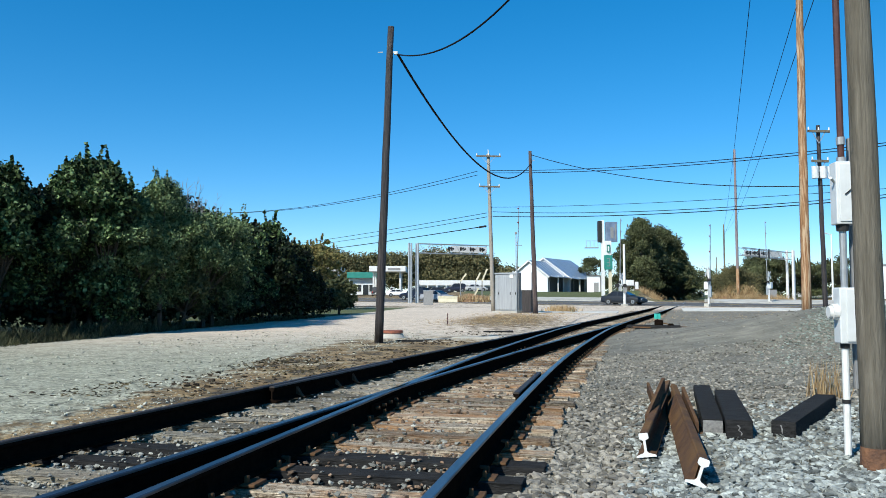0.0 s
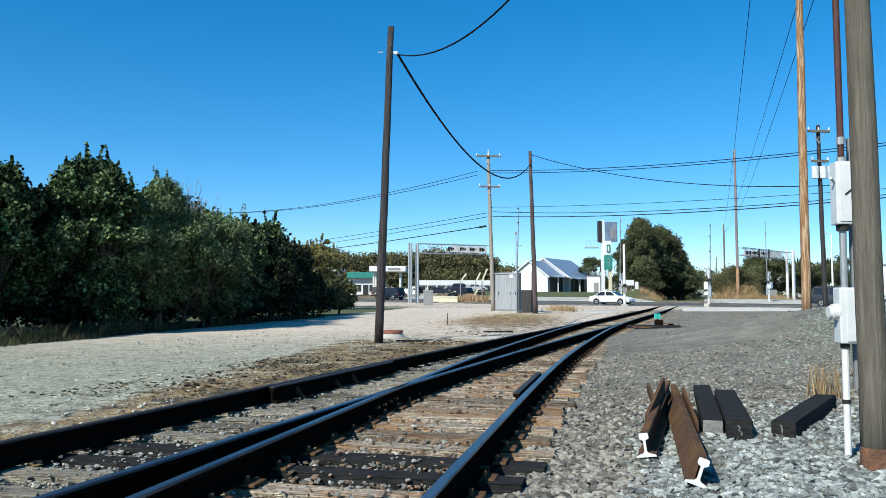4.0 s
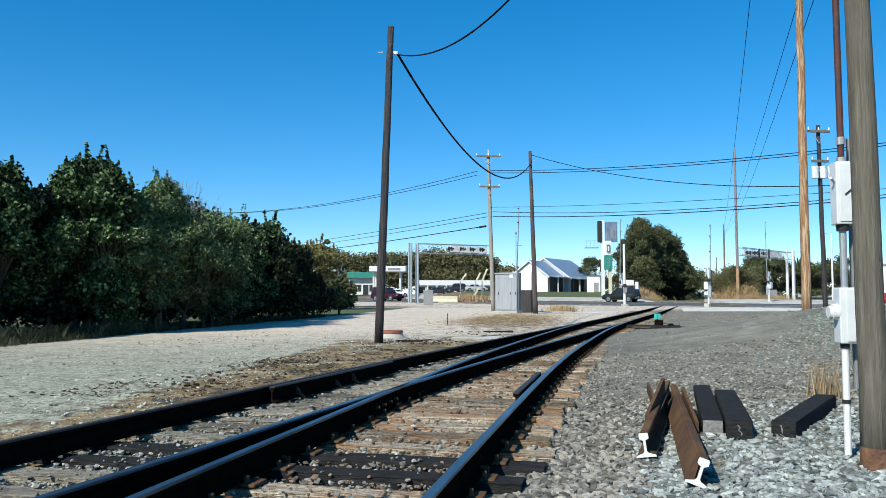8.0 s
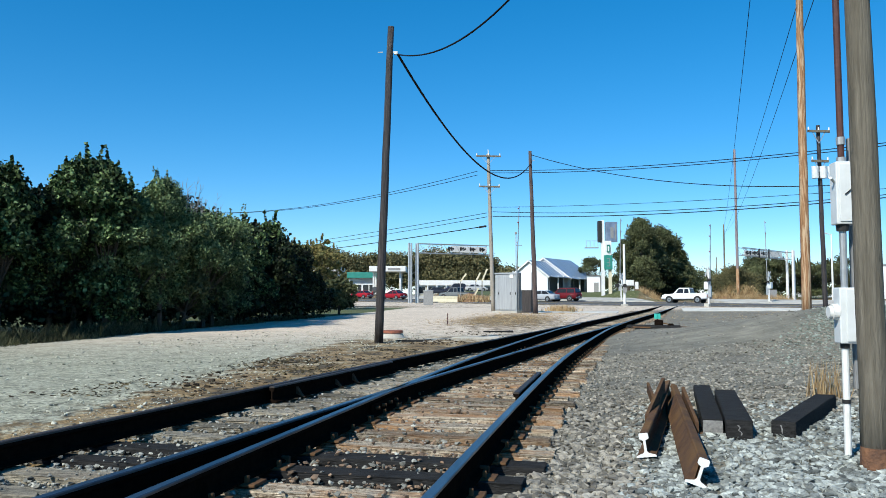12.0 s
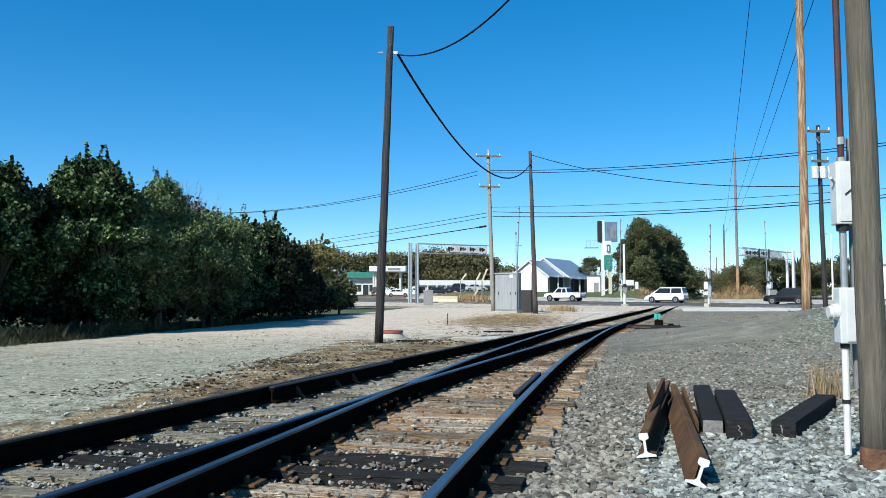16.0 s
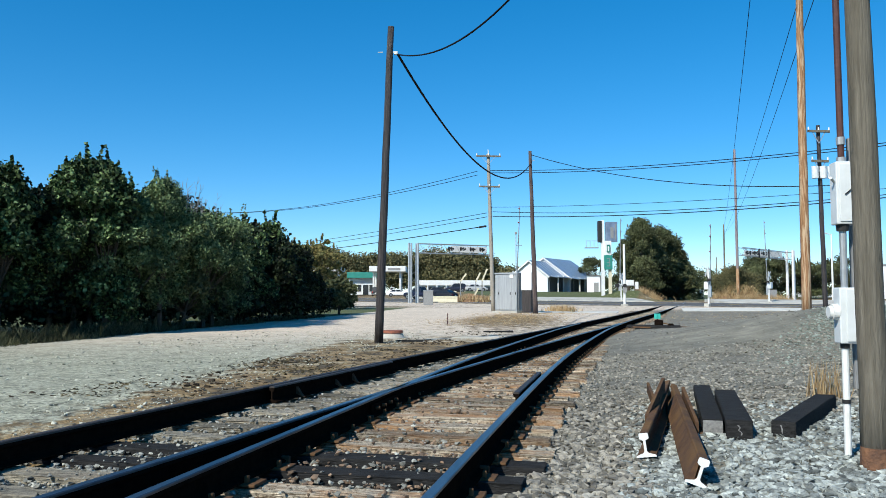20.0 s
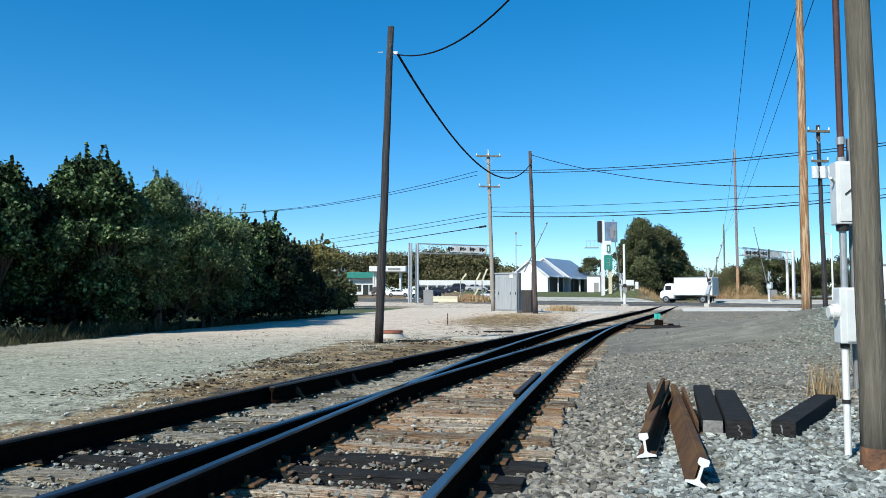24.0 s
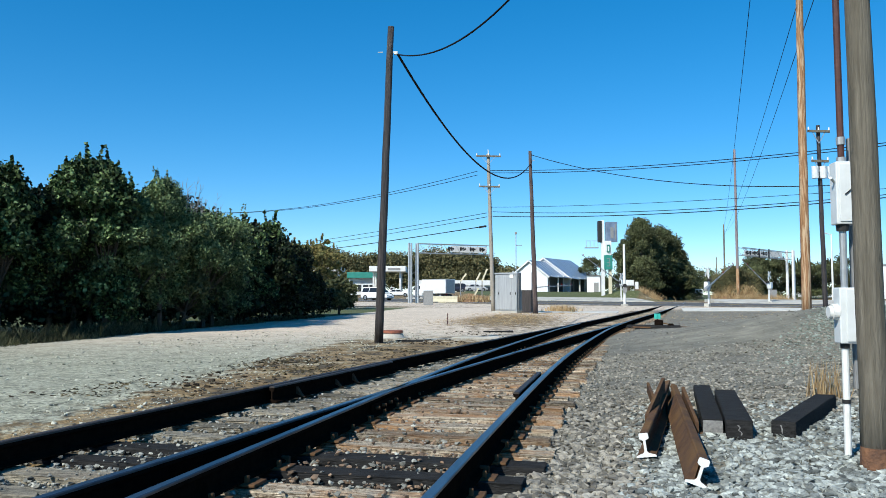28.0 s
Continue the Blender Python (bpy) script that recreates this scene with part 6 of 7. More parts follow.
for k, (x, y, w, rot) in enumerate(((2.2, 100.3, 1.9, 3), (0.6, 96.2, 2.4, 2), (-0.6, 101, 2.6, -4))):
    t = thing("road_barrier", pose(x, y, 0.35, 0, 0, rot), "pale cream concrete road barrier", "barrier", "road barriers")
    part("barrier", sweep([(-w / 2, 0, 0), (w / 2, 0, 0)], [(-0.3, 0), (0.3, 0), (0.28, 0.15), (0.12, 0.45), (0.1, 0.8), (-0.1, 0.8), (-0.12, 0.45), (-0.28, 0.15)]), CREAM, t)


# ---- vehicles ----
def loft(stations, ring):
    """Skin over cross-sections; ring(s) gives the (y, z) outline of a station, whose first value is x."""
    bm = bmesh.new()
    rows = [[bm.verts.new((s[0], u, w)) for u, w in ring(s)] for s in stations]
    n = len(rows[0])
    for a, b in zip(rows, rows[1:]):
        for k in range(n):
            bm.faces.new((a[k], a[(k + 1) % n], b[(k + 1) % n], b[k]))
    bm.faces.new(rows[0])
    bm.faces.new(rows[-1][::-1])
    bmesh.ops.recalc_face_normals(bm, faces=bm.faces)
    return bm


def body_ring(s):
    x, lo, hi, w = s
    h = hi - lo
    half = [(0, lo), (w * 0.86, lo), (w * 0.97, lo + h * 0.14), (w, lo + h * 0.42), (w * 0.985, lo + h * 0.7), (w * 0.93, hi - h * 0.05), (w * 0.8, hi), (0, hi + 0.02)]
    return half + [(-u, z) for u, z in half[-2:0:-1]]


def slab(corners, thick):
    """A thin pane through four corners, thickened along its normal."""
    bm = bmesh.new()
    c = [Vector(p) for p in corners]
    n = (c[1] - c[0]).cross(c[3] - c[0]).normalized() * thick
    a = [bm.verts.new(p) for p in c]
    b = [bm.verts.new(p + n) for p in c]
    bm.faces.new(a)
    bm.faces.new(b[::-1])
    for k in range(4):
        bm.faces.new((a[k], a[(k + 1) % 4], b[(k + 1) % 4], b[k]))
    bmesh.ops.recalc_face_normals(bm, faces=bm.faces)
    return bm


def wheel(parent, x, y, r, w=0.22):
    s = 1 if y > 0 else -1
    t = part("wheel", tube((0, -0.02, 0), (0, 0.02, 0), r * 0.5, seg=16), ALLOY, parent)
    t.matrix_basis = pose(x, y, r)
    part("tyre", tube((0, -w / 2, 0), (0, w / 2, 0), r, seg=24), BLACK, t, "black rubber tyre")
    part("rim", tube((0, s * w / 2, 0), (0, s * (w / 2 + 0.012), 0), r * 0.64, r * 0.6, 18), ALLOY, t, "silver wheel rim")
    part("hub_cap", tube((0, s * (w / 2 + 0.01), 0), (0, s * (w / 2 + 0.03), 0), r * 0.18, seg=10), BLACK, t)


CARS = {
    # body stations (x, low, high, half width); cabin (x0, x1 at the belt; x0, x1 at the roof), belt, roof; wheels; pillar
    "sedan": ([(-2.38, 0.42, 0.74, 0.74), (-2.28, 0.28, 0.95, 0.84), (-1.7, 0.2, 1.0, 0.9), (-0.9, 0.19, 0.98, 0.91), (0.7, 0.19, 0.95, 0.91), (1.25, 0.19, 0.93, 0.9), (1.95, 0.21, 0.82, 0.87), (2.28, 0.28, 0.68, 0.8), (2.38, 0.38, 0.6, 0.7)],
              (-1.85, 1.2, -1.0, 0.2), 0.95, 1.46, (-1.42, 1.42, 0.32)),
    "suv": ([(-2.3, 0.5, 0.9, 0.8), (-2.24, 0.36, 1.08, 0.9), (-1.2, 0.28, 1.1, 0.94), (0.7, 0.28, 1.08, 0.94), (1.2, 0.28, 1.06, 0.93), (2.0, 0.3, 0.98, 0.9), (2.28, 0.36, 0.86, 0.84), (2.36, 0.46, 0.74, 0.74)],
            (-2.2, 1.05, -1.98, 0.35), 1.08, 1.78, (-1.35, 1.4, 0.37)),
    "minivan": ([(-2.5, 0.46, 0.9, 0.84), (-2.44, 0.3, 1.02, 0.93), (-1.2, 0.22, 1.05, 0.97), (0.9, 0.22, 1.03, 0.97), (1.4, 0.22, 1.0, 0.96), (2.1, 0.24, 0.86, 0.92), (2.45, 0.3, 0.72, 0.84), (2.54, 0.4, 0.6, 0.74)],
                (-2.42, 1.75, -2.15, 0.45), 1.05, 1.88, (-1.5, 1.5, 0.35)),
    "pickup": ([(-2.8, 0.55, 1.02, 0.9), (-2.76, 0.46, 1.06, 0.96), (-0.75, 0.4, 1.08, 0.97), (0.9, 0.38, 1.1, 0.97), (1.5, 0.38, 1.1, 0.96), (2.4, 0.4, 1.04, 0.93), (2.68, 0.46, 0.92, 0.88), (2.76, 0.56, 0.8, 0.78)],
               (-0.8, 1.35, -0.62, 0.62), 1.08, 1.82, (-1.7, 1.75, 0.39)),
}


CARS["compact"] = ([(s[0] * 0.86, s[1] * 0.95, s[2] * 0.9, s[3] * 0.95) for s in CARS["sedan"][0]], tuple(v * 0.86 for v in CARS["sedan"][1]), 0.85, 1.3, (-1.22, 1.22, 0.29))


def build_car(kind, colour, label):
    """A car with its nose along +x, standing on z = 0."""
    stations, (b0, b1, r0, r1), belt, roof, (wr, wf, rad) = CARS[kind]
    t = thing({"sedan": "car", "compact": "car", "suv": "sport_utility", "minivan": "minivan", "pickup": "pickup_truck"}[kind], Matrix.Identity(4), label, "car" if kind != "pickup" else "pickup", "vehicles on the road")
    pm = paint("car_paint", colour)
    body = part("body", loft(stations, body_ring), pm, t, smooth=True)
    w = max(s[3] for s in stations)
    wb, wt = w * 0.9, w * 0.72
    xs = [(b0, belt - 0.03, wb), (r0, roof, wt), (r1, roof, wt), (b1, belt - 0.03, wb)]
    bm = bmesh.new()
    rows = []
    for x, z, hw in xs:
        rows.append([bm.verts.new((x, hw, z)), bm.verts.new((x, -hw, z))])
    bl = [bm.verts.new((b0, wb, belt - 0.06)), bm.verts.new((b0, -wb, belt - 0.06)), bm.verts.new((b1, -wb, belt - 0.06)), bm.verts.new((b1, wb, belt - 0.06))]
    for a, b in zip(rows, rows[1:]):
        bm.faces.new((a[0], a[1], b[1], b[0]))
    bm.faces.new([r_[0] for r_ in rows] + [bl[3], bl[0]])
    bm.faces.new([r_[1] for r_ in rows] + [bl[2], bl[1]])
    bm.faces.new(bl)
    bmesh.ops.recalc_face_normals(bm, faces=bm.faces)
    bmesh.ops.bevel(bm, geom=list(bm.edges), offset=0.04, segments=2, affect="EDGES", profile=0.6)
    part("cabin", bm, pm, t, smooth=False)

    def at(f, x_lo, x_hi, side, out=0.006):
        """A point on the cabin's side at height share f."""
        x = x_lo + (x_hi - x_lo) * f
        return (x, side * (wb + (wt - wb) * f + out), belt - 0.03 + (roof - belt + 0.03) * f)
    mid = (r0 + r1) / 2 - 0.02
    for s in (-1, 1):
        for a0, a1, c0, c1 in ((b0 + 0.14, r0 + 0.1, mid - 0.05, mid - 0.05), (mid + 0.05, mid + 0.05, b1 - 0.3, r1 - 0.06)):
            part("side_window", slab([at(0.14, a0, a1, s), at(0.14, c0, c1, s), at(0.86, c0, c1, s), at(0.86, a0, a1, s)], 0.004 * s), DARK_GLASS, t, "tinted side window")
        part("door_mirror", box(0.12, 0.16, 0.13, (b1 - 0.35, s * (w + 0.06), belt + 0.0), 0.03), pm, t)
        part("headlight", box(0.16, 0.34, 0.15, (stations[-2][0] + 0.0, s * 0.56, stations[-2][2] - 0.16), 0.03), LAMP_W, t, "clear headlight")
        part("tail_light", box(0.12, 0.2, 0.3 if kind not in ("sedan", "compact") else 0.16, (stations[1][0] - 0.02, s * 0.68, stations[1][2] - 0.34), 0.03), LAMP_R, t, "red tail light")
        part("sill", box(wf - wr - 0.8, 0.06, 0.12, ((wf + wr) / 2, s * (w * 0.93), stations[3][1] - 0.01), 0.02), BLACK, t, "dark sill")
        for x in (wr, wf):
            arch = part("wheel_arch", tube((0, s * (w - 0.04), rad), (0, s * (w + 0.008), rad), rad * 1.16, seg=20), BLACK, t, "dark wheel arch")
            arch.matrix_basis = pose(x, 0, 0.02)
            wheel(t, x, s * (w - 0.09), rad)
    ht = Vector((r1 - b1, 0, roof - belt)).normalized()
    fr = Vector((ht.z, 0, -ht.x)) * 0.008
    lo, hi = Vector((b1, 0, belt)), Vector((r1, 0, roof))
    p0, p1 = lo.lerp(hi, 0.12) + fr, lo.lerp(hi, 0.9) + fr
    part("windshield", slab([(p0.x, -wb * 0.9, p0.z), (p0.x, wb * 0.9, p0.z), (p1.x, wt * 0.92, p1.z), (p1.x, -wt * 0.92, p1.z)], 0.006), DARK_GLASS, t, "dark windshield")
    ht = Vector((r0 - b0, 0, roof - belt)).normalized()
    fr = Vector((-ht.z, 0, ht.x)) * 0.008
    lo, hi = Vector((b0, 0, belt)), Vector((r0, 0, roof))
    p0, p1 = lo.lerp(hi, 0.2) + fr, lo.lerp(hi, 0.88) + fr
    part("rear_window", slab([(p0.x, wb * 0.86, p0.z), (p0.x, -wb * 0.86, p0.z), (p1.x, -wt * 0.9, p1.z), (p1.x, wt * 0.9, p1.z)], 0.006), DARK_GLASS, t, "dark rear window")
    part("front_bumper", box(0.16, w * 1.75, 0.2, (stations[-1][0] - 0.05, 0, stations[-2][1] + 0.02), 0.05), pm, t)
    part("rear_bumper", box(0.16, w * 1.75, 0.2, (stations[0][0] + 0.05, 0, stations[1][1] + 0.04), 0.05), pm if kind == "sedan" else BOARD, t)
    part("grille", box(0.06, 0.7, 0.16, (stations[-1][0] - 0.02, 0, stations[-1][1] + 0.03), 0.02), BLACK, t, "dark grille")
    part("licence_plate", box(0.02, 0.3, 0.15, (stations[0][0] - 0.01, 0, 0.55)), WHITE, t, "white plate")
    if kind == "pickup":
        part("cargo_bed", box(1.75, 1.55, 0.02, (-1.83, 0, stations[2][2] + 0.012)), BLACK, t, "dark open cargo bed")
        for s in (-1, 1):
            part("bed_rail", box(1.9, 0.1, 0.08, (-1.82, s * 0.88, stations[2][2]), 0.02), pm, t)
        part("tailgate", box(0.08, 1.75, 0.1, (-2.72, 0, stations[1][2]), 0.02), pm, t)
    if kind in ("suv", "minivan"):
        for s in (-1, 1):
            part("roof_rail", tube((r0 + 0.25, s * wt * 0.85, roof + 0.04), (r1 - 0.15, s * wt * 0.85, roof + 0.04), 0.02, seg=6), BLACK, t, "dark roof rail")
    return t


def build_truck(colour, label):
    t = thing("box_truck", Matrix.Identity(4), label, "truck", "vehicles on the road")
    pm = paint("truck_paint", colour)
    part("cargo_box", box(4.6, 2.3, 2.15, (-1.05, 0, 0.9), 0.03), WHITE, t, "plain white cargo box")
    for s in (-1, 1):
        for z in (0.92, 3.0):
            part("edge_rail", box(4.62, 0.05, 0.07, (-1.05, s * 1.155, z)), GALV, t)
    part("chassis", box(6.0, 0.9, 0.25, (-0.3, 0, 0.55), 0.02), BLACK, t, "dark chassis")
    part("cab", loft([(1.35, 0.5, 2.2, 1.02), (1.5, 0.45, 2.35, 1.05), (2.35, 0.45, 2.35, 1.05), (2.8, 0.45, 1.5, 1.03), (3.05, 0.5, 1.35, 1.0), (3.12, 0.6, 1.2, 0.9)], body_ring), pm, t, smooth=True)
    part("windshield", slab([(2.83, -0.85, 1.52), (2.83, 0.85, 1.52), (2.45, 0.8, 2.28), (2.45, -0.8, 2.28)], 0.02), DARK_GLASS, t, "dark windshield")
    for s in (-1, 1):
        part("side_window", box(0.75, 0.02, 0.55, (2.0, s * 1.05, 1.55)), DARK_GLASS, t, "dark side window")
        part("door_mirror", box(0.1, 0.2, 0.4, (2.6, s * 1.2, 1.5), 0.02), BLACK, t)
        part("headlight", box(0.1, 0.3, 0.2, (3.1, s * 0.7, 0.75), 0.02), LAMP_W, t, "clear headlight")
        part("tail_light", box(0.05, 0.15, 0.2, (-3.36, s * 0.9, 0.7)), LAMP_R, t, "red tail light")
        for x in (-2.2, 2.3):
            wheel(t, x, s * 0.95, 0.42, 0.28)
        part("mud_flap", box(0.03, 0.4, 0.5, (-2.8, s * 0.9, 0.25)), BLACK, t, "black mud flap")
    part("rear_door", box(0.04, 2.1, 2.0, (-3.37, 0, 0.97)), GALV, t, "grey roll-up rear door")
    part("bumper", box(0.15, 2.1, 0.25, (3.12, 0, 0.42), 0.03), BOARD, t)
    return t


# colour, lane and times of travel: (seconds, x of the place on the lane)
TRAFFIC = [
    ('sedan', 'dark blue-grey sedan driving along the highway', (0.0248, 0.0303, 0.0385), 99.5, 1, [(0.0, 19.78), (0.2, 23.62), (0.4, 27.2), (0.6, 30.52), (0.8, 33.6), (1.4, 43.8), (28.0, 496.0)]),
    ('sedan', 'silver-grey sedan driving along the highway', (0.3, 0.31, 0.33), 99.5, 1, [(0.0, -0.7), (1.0, 11.7), (1.4, 16.8), (1.6, 19.37), (1.8, 22.18), (2.0, 24.93), (2.2, 27.58), (2.4, 30.08), (2.6, 32.39), (3.2, 42.59), (28.0, 464.19)]),
    ('pickup', 'black pickup truck driving along the highway', (0.011, 0.0132, 0.0132), 116.3, -1, [(0.0, 65.49), (1.2, 47.73), (1.8, 38.85), (2.0, 35.82), (2.6, 25.96), (3.0, 18.71), (3.2, 14.89), (3.8, 6.01), (28.0, -352.15)]),
    ('minivan', 'dark slate-blue minivan driving along the highway', (0.033, 0.0413, 0.055), 99.5, 1, [(0.0, -21.42), (0.6, -11.22), (1.2, -1.02), (2.2, 12.04), (2.4, 14.23), (2.6, 16.44), (2.8, 18.73), (3.0, 21.16), (3.2, 23.79), (3.4, 26.69), (3.5, 28.26), (4.1, 38.46), (28.0, 444.76)]),
    ('sedan', 'silver sedan overtaking a dark minivan on the highway', (0.33, 0.34, 0.36), 104.1, 1, [(0.0, -26.66), (2.0, 7.34), (2.6, 17.54), (2.8, 20.87), (3.0, 24.13), (3.1, 25.73), (3.3, 28.89), (3.5, 31.98), (4.1, 42.18), (28.0, 448.48)]),
    ('sedan', 'white sedan driving along the highway', (0.75, 0.75, 0.74), 99.5, 1, [(0.0, -49.48), (2.4, -8.68), (3.0, 1.52), (3.1, 2.86), (3.3, 5.47), (3.5, 9.87), (4.1, 20.07), (28.0, 426.37)]),
    ('suv', 'dark green sport utility driving along the highway', (0.0138, 0.0193, 0.0165), 116.3, -1, [(0.0, 142.43), (6.3, 49.19), (6.9, 40.31), (7.1, 37.08), (7.3, 33.88), (7.5, 30.71), (7.7, 27.56), (7.9, 24.42), (8.1, 21.32), (8.3, 18.23), (8.5, 15.16), (9.5, 0.11), (10.1, -8.77), (28.0, -273.69)]),
    ('suv', 'maroon sport utility driving along the highway', (0.0385, 0.0066, 0.0138), 99.5, 1, [(0.0, -143.56), (7.3, -19.46), (7.9, -9.26), (8.1, -6.02), (8.5, 1.14), (9.1, 12.89), (9.3, 16.89), (9.5, 20.86), (9.7, 24.74), (9.9, 28.5), (10.1, 32.08), (10.7, 42.28), (28.0, 336.38)]),
    ('compact', 'bright red sedan driving along the highway', (0.3, 0.012, 0.02), 116.3, -1, [(0.0, 164.24), (7.9, 47.32), (8.5, 38.44), (8.7, 34.97), (8.9, 31.68), (9.1, 28.54), (9.3, 25.53), (9.7, 19.83), (9.9, 17.09), (10.1, 14.39), (12.0, -13.44), (12.6, -22.32), (28.0, -250.24)]),
    ('compact', 'red sedan following another red car', (0.26, 0.012, 0.02), 111.7, -1, [(0.0, 165.42), (8.1, 45.54), (8.7, 36.66), (8.9, 33.47), (9.1, 30.49), (9.7, 23.28), (9.9, 20.27), (10.1, 17.54), (10.3, 14.82), (10.5, 12.47), (11.0, 6.59), (12.0, -7.53), (12.6, -16.41), (28.0, -244.33)]),
    ('pickup', 'grey pickup truck driving along the highway', (0.14, 0.15, 0.15), 116.3, -1, [(0.0, 179.93), (9.1, 45.25), (9.7, 36.37), (10.1, 30.27), (10.3, 27.21), (10.5, 24.16), (10.7, 21.17), (10.9, 18.26), (11.1, 15.46), (11.7, 6.58), (28.0, -234.66)]),
    ('suv', 'dark red sport utility driving along the highway', (0.12, 0.01, 0.015), 116.3, -1, [(0.0, 190.04), (9.7, 46.48), (10.3, 37.6), (10.5, 35.5), (10.7, 33.25), (11.0, 29.65), (11.4, 24.5), (11.7, 20.44), (11.9, 17.67), (12.1, 14.87), (12.7, 5.99), (28.0, -220.45)]),
    ('sedan', 'silver sedan driving beside a dark red car', (0.33, 0.35, 0.38), 111.7, -1, [(0.0, 190.76), (9.7, 47.2), (10.3, 38.32), (10.5, 35.33), (10.7, 32.2), (10.9, 29.05), (11.0, 27.5), (11.1, 25.98), (11.3, 23.0), (11.5, 19.9), (11.8, 15.9), (12.0, 13.0), (12.3, 8.7), (28.0, -223.7)]),
    ('pickup', 'white pickup truck driving along the highway', (0.75, 0.75, 0.74), 116.3, -1, [(0.0, 207.23), (10.7, 48.87), (11.3, 39.99), (11.5, 36.63), (11.7, 33.65), (11.9, 30.88), (12.1, 28.11), (12.3, 25.15), (12.5, 21.79), (13.1, 12.91), (28.0, -207.61)]),
    ('compact', 'red hatchback driving along the highway', (0.5, 0.03, 0.02), 116.3, -1, [(0.0, 221.75), (11.7, 48.59), (12.3, 39.71), (12.5, 36.43), (14.5, 3.27), (15.1, -5.61), (28.0, -196.53)]),
    ('pickup', 'white pickup truck driving along the highway', (0.78, 0.78, 0.77), 116.3, -1, [(0.0, 253.31), (13.9, 47.59), (14.5, 38.71), (14.7, 35.74), (14.9, 32.78), (15.1, 29.82), (15.3, 26.87), (15.5, 23.9), (15.7, 20.91), (15.9, 17.89), (16.1, 14.84), (16.7, 5.37), (17.3, -3.51), (28.0, -161.87)]),
    ('minivan', 'white passenger van driving along the highway', (0.78, 0.78, 0.77), 116.3, -1, [(0.0, 263.42), (14.5, 48.82), (15.1, 39.94), (15.3, 37.29), (15.5, 34.57), (15.7, 31.78), (15.9, 28.97), (16.1, 26.14), (16.3, 23.34), (16.5, 20.58), (16.7, 17.89), (16.9, 15.29), (17.0, 14.04), (17.6, 5.16), (28.0, -148.76)]),
    ('suv', 'black sport utility driving along the highway', (0.011, 0.0121, 0.0154), 116.3, -1, [(0.0, 275.54), (15.5, 46.14), (16.1, 37.26), (16.3, 34.68), (16.5, 31.83), (16.7, 28.82), (16.9, 25.73), (17.1, 22.67), (17.3, 19.73), (17.5, 17.02), (17.7, 14.62), (18.3, 5.74), (28.0, -137.82)]),
    ('pickup', 'dark navy pickup truck driving along the highway', (0.0138, 0.0193, 0.0413), 116.3, -1, [(0.0, 289.16), (16.3, 47.92), (16.9, 39.04), (17.0, 37.75), (17.1, 36.46), (17.3, 33.82), (17.5, 31.15), (17.7, 28.45), (17.9, 25.71), (18.3, 20.2), (18.5, 17.44), (18.7, 14.68), (19.5, 3.84), (20.1, -5.04), (28.0, -121.96)]),
    ('sedan', 'dark sedan driving along the highway', (0.0165, 0.0193, 0.0248), 116.3, -1, [(0.0, 296.25), (16.9, 46.13), (17.5, 37.25), (17.7, 34.5), (17.9, 31.5), (18.1, 28.35), (18.5, 22.12), (18.7, 19.26), (18.9, 16.74), (19.5, 7.86), (28.0, -117.94)]),
    ('suv', 'dark blue sport utility driving along the highway', (0.0165, 0.022, 0.033), 99.5, 1, [(0.0, -288.23), (16.1, -14.53), (16.7, -4.33), (17.9, 15.69), (18.1, 18.97), (18.3, 22.2), (18.5, 25.38), (18.7, 28.49), (18.9, 31.52), (19.1, 34.47), (19.7, 44.67), (28.0, 185.77)]),
    ('sedan', 'black sedan driving along the highway', (0.0138, 0.0154, 0.0193), 116.3, -1, [(0.0, 352.63), (20.5, 49.23), (21.1, 40.35), (21.3, 37.6), (21.5, 34.9), (22.1, 26.02), (28.0, -61.3)]),
    ('sedan', 'silver hatchback driving along the highway', (0.5, 0.51, 0.52), 111.7, -1, [(0.0, 357.65), (20.9, 48.33), (21.5, 39.45), (23.5, 14.16), (24.1, 5.28), (28.0, -52.44)]),
    ('box_truck', 'white box truck driving along the highway', (0.8, 0.8, 0.79), 116.3, -1, [(0.0, 382.65), (22.9, 43.73), (23.5, 34.85), (23.7, 32.76), (23.9, 30.69), (24.1, 28.63), (24.3, 26.59), (24.5, 24.57), (24.7, 22.59), (24.9, 20.64), (25.0, 19.68), (25.1, 18.74), (25.3, 16.87), (25.5, 15.06), (26.8, 4.8), (27.1, 2.89), (27.4, 1.18), (27.7, -0.3), (28.0, -1.55)]),
    ('minivan', 'boxy white van driving along the highway', (0.78, 0.78, 0.76), 104.1, 1, [(0.0, -460.79), (25.7, -23.89), (26.3, -13.69), (26.8, -12.4), (27.4, -10.95), (28.0, -9.53)]),
    ('suv', 'dark blue sport utility waiting in the turn lane', (0.011, 0.0165, 0.033), 107.9, -1, [(0.0, -4.01), (0.6, -6.49), (1.2, -7.01), (3.5, -7.1), (4.2, -8.43), (5.5, -17.35), (6.1, -26.23), (28.0, -350.35)])
]


def vehicle_pose(x, c, sense):
    y = c - SLOPE * x
    z = float(ground_z(np.float64(x), np.float64(y))) + 0.055
    return pose(x, y, z, 0, 0, -37.95 if sense > 0 else 142.05)


made = []
for kind, label, colour, lane, sense, rows in TRAFFIC:
    v = build_truck(colour, label) if kind == "box_truck" else build_car(kind, colour, label)
    made.append((v, lane, sense, rows))

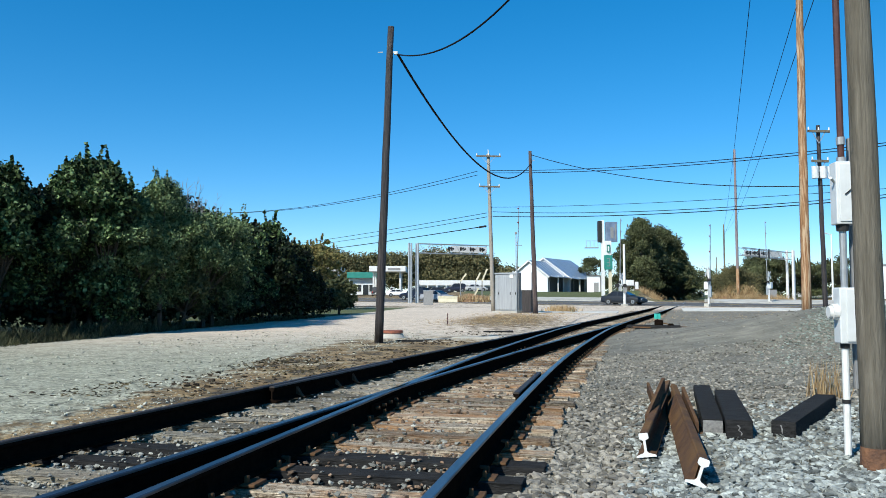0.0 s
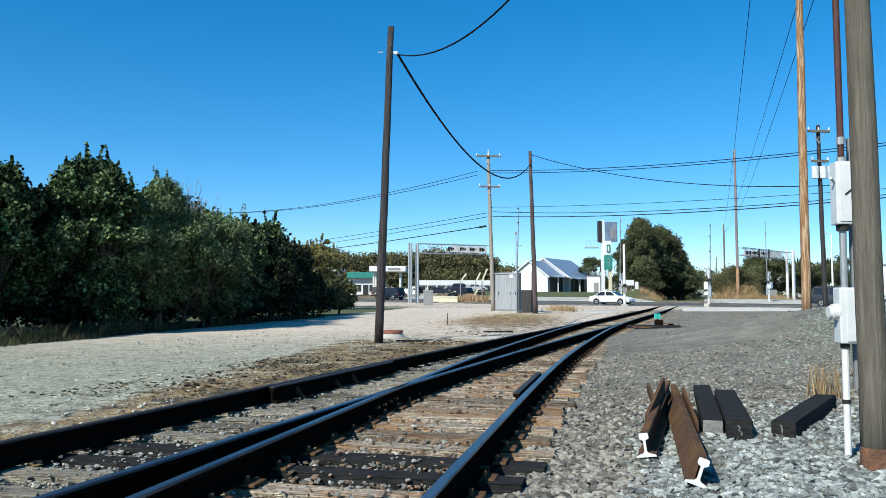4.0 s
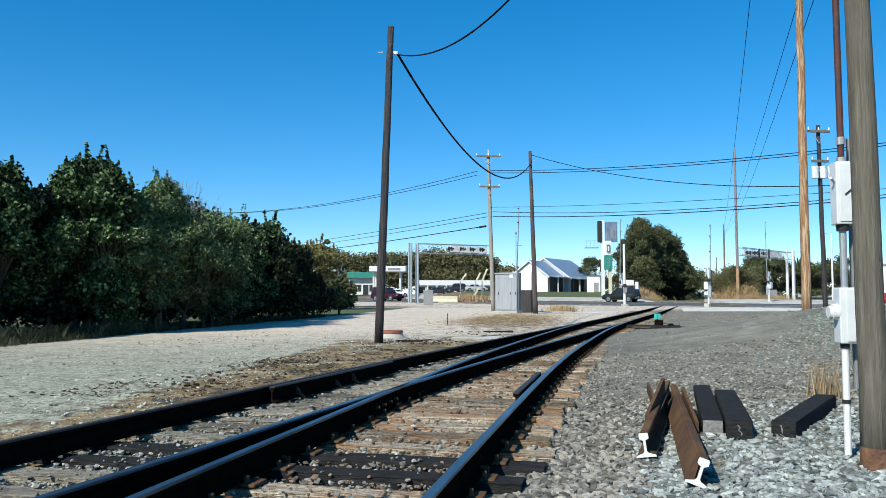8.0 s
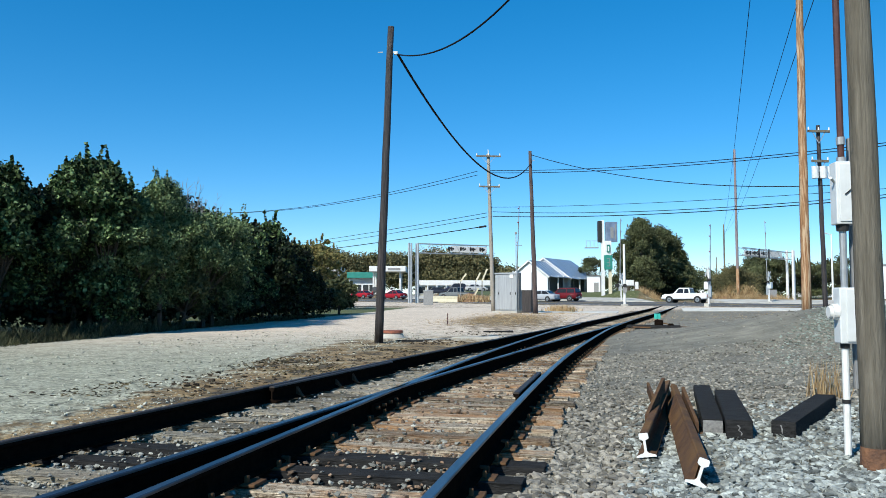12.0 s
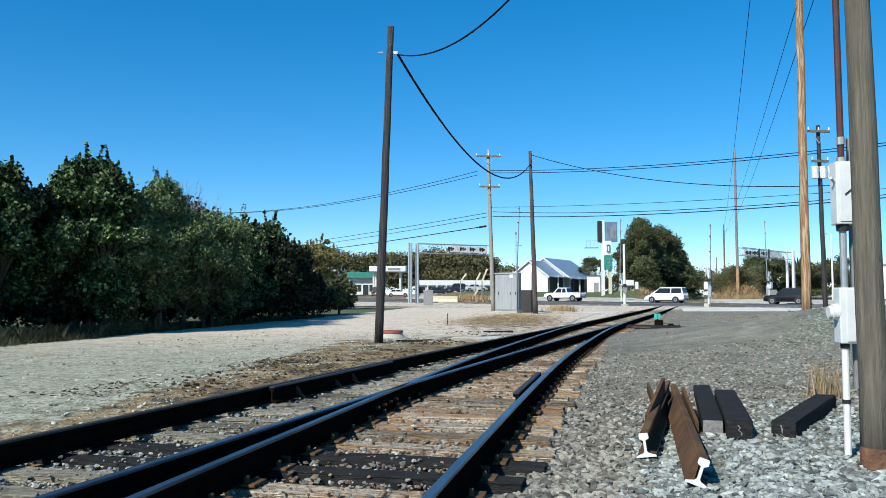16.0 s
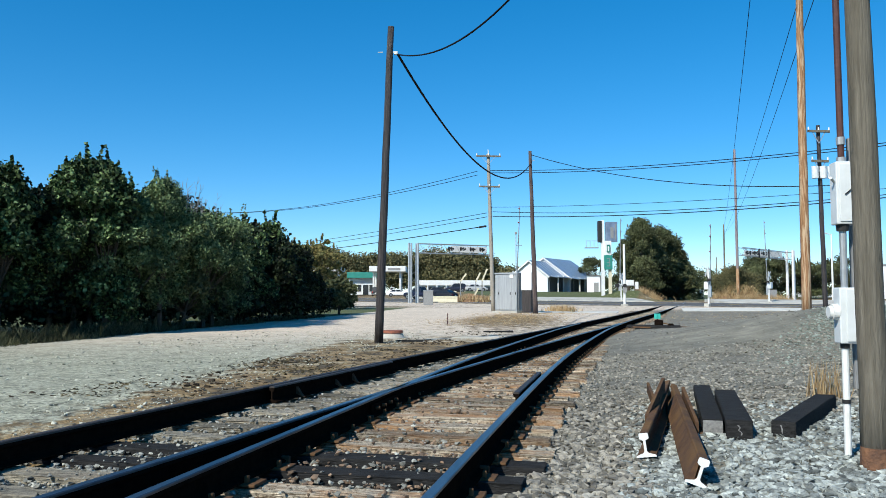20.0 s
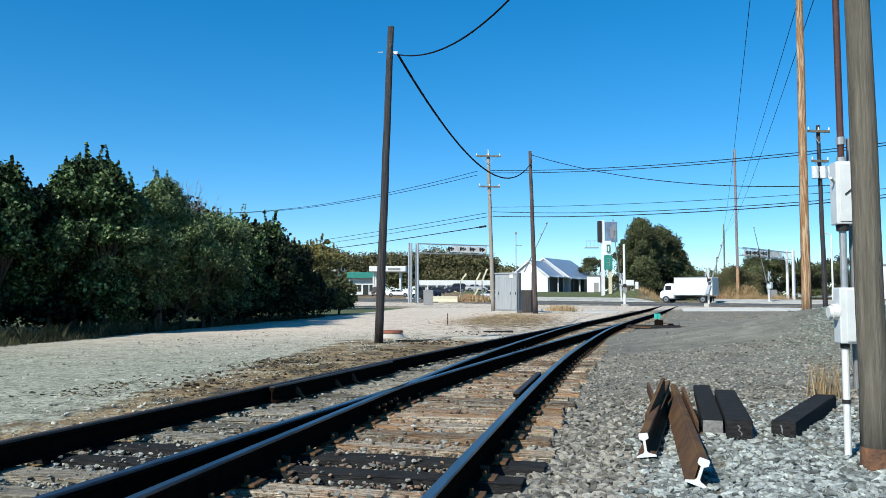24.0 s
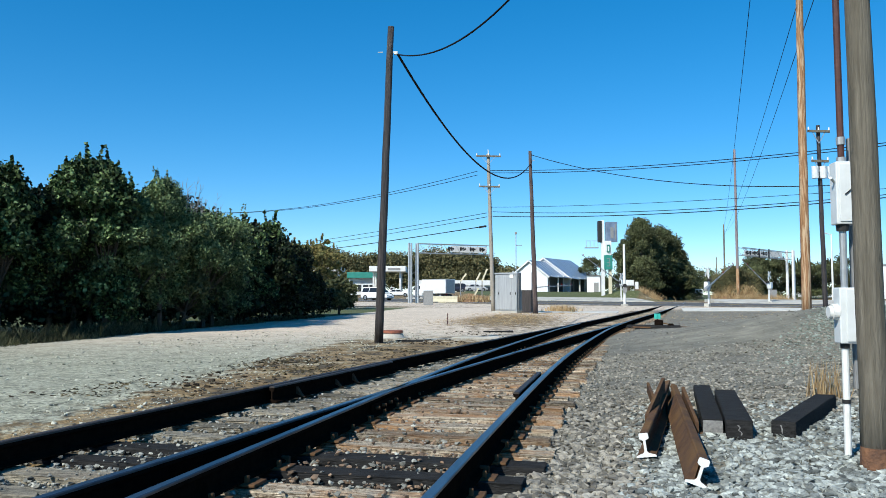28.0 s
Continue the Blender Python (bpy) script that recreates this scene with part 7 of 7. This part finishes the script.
# parked cars of the lots beyond the road
for kind, label, colour, at, turn in (("sedan", "white sedan parked by the fuel station", (0.78, 0.78, 0.77), (-8.9, 152, 0.98), 4),
                                      ("sedan", "dark sedan parked before the long building", (0.03, 0.035, 0.05), (-1.0, 160, 1.02), 8),
                                      ("suv", "dark blue sport utility parked before the building", (0.025, 0.03, 0.05), (2.6, 161, 1.02), 186),
                                      ("sedan", "silver sedan parked before the long building", (0.4, 0.41, 0.42), (6.9, 161, 1.02), 5),
                                      ("minivan", "black minivan parked by the fuel station", (0.02, 0.022, 0.025), (-13.2, 158, 1.0), 80)):
    v = build_car(kind, colour, label)
    z = float(ground_z(np.float64(at[0]), np.float64(at[1])))
    v.matrix_basis = pose(at[0], at[1], z, 0, 0, turn)
    v["group"] = "parked cars"


# ---- locomotive waiting far up the line ----
def locomotive():
    t = thing("locomotive", Matrix.Identity(4), "grey and white diesel locomotive far along the track", "locomotive")
    part("underframe", box(18, 2.7, 0.35, (-9, 0, 1.15), 0.03), BLACK, t, "black underframe")
    part("long_hood", box(11.5, 1.8, 2.7, (-11.0, 0, 1.5), 0.1), BOARD, t, "grey long hood")
    part("cab", box(3.0, 3.0, 3.1, (-3.6, 0, 1.5), 0.12), WHITE, t, "white cab")
    part("short_hood", box(2.0, 1.9, 1.7, (-1.2, 0, 1.5), 0.1), BOARD, t, "grey nose")
    part("nose_stripe", box(0.03, 1.7, 0.5, (-0.18, 0, 1.6)), WHITE, t, "white nose stripe")
    for s in (-1, 1):
        part("cab_window", box(0.04, 0.8, 0.7, (-2.09, s * 0.8, 3.5)), DARK_GLASS, t, "dark cab window")
        part("handrail", tube((-0.1, s * 1.3, 1.5), (-0.1, s * 1.3, 2.5), 0.04, seg=6), WHITE, t)
    part("headlamp", tube((-2.1, 0, 4.35), (-2.0, 0, 4.35), 0.16, seg=12), LAMP_W, t, "headlamp")
    part("pilot", box(0.25, 2.6, 0.8, (-0.1, 0, 0.3), 0.03), BLACK, t, "black pilot plate")
    for k, x in enumerate((-2.4, -4.6, -13.0, -15.2)):
        for s in (-1, 1):
            part("wheel", tube((x, s * 0.68, 0.5), (x, s * 0.82, 0.5), 0.5, seg=20), RAIL_RUST, t)
    return t


loco = locomotive()


def loco_pose(y):
    x = (LEFT_X(y) + RIGHT_X(y)) / 2
    return pose(x, y, rail_base(y) + HEAD, 0, 0, -109.3)


def gate_rows(z, rows):
    return [(s, pose(0, 0, z, 0, -e, 0)) for s, e in rows]


def motions():
    for v, lane, sense, rows in made:
        walk(v, [(s, vehicle_pose(x, lane, sense)) for s, x in rows])
    walk(loco, [(0.0, loco_pose(430)), (10.0, loco_pose(390)), (20.0, loco_pose(345)), (28.0, loco_pose(300))])
    walk(arm_a, gate_rows(za, [(0, 87), (21.4, 86), (22.4, 79), (23.5, 63.8), (24.0, 56.5), (25.0, 46.6), (25.5, 39.8), (26.0, 32.9), (26.5, 26.5), (27.0, 19), (27.5, 10), (28.0, 3)]))
    walk(arm_b, gate_rows(zb, [(0, 92), (22.6, 92), (24.5, 73.7), (26.5, 46.9), (27.0, 39), (27.5, 31.7), (28.0, 23.8)]))
    walk(arm_c, gate_rows(zc, [(0, 87), (21.4, 86), (23.5, 60), (24.5, 51), (26.0, 42), (27.0, 32), (28.0, 22)]))
    walk(arm_d, gate_rows(zd, [(0, 88), (21.6, 85), (23.5, 66.6), (24.5, 55.9), (25.5, 45.1), (26.0, 41.2), (28.0, 21.3)]))


motions()
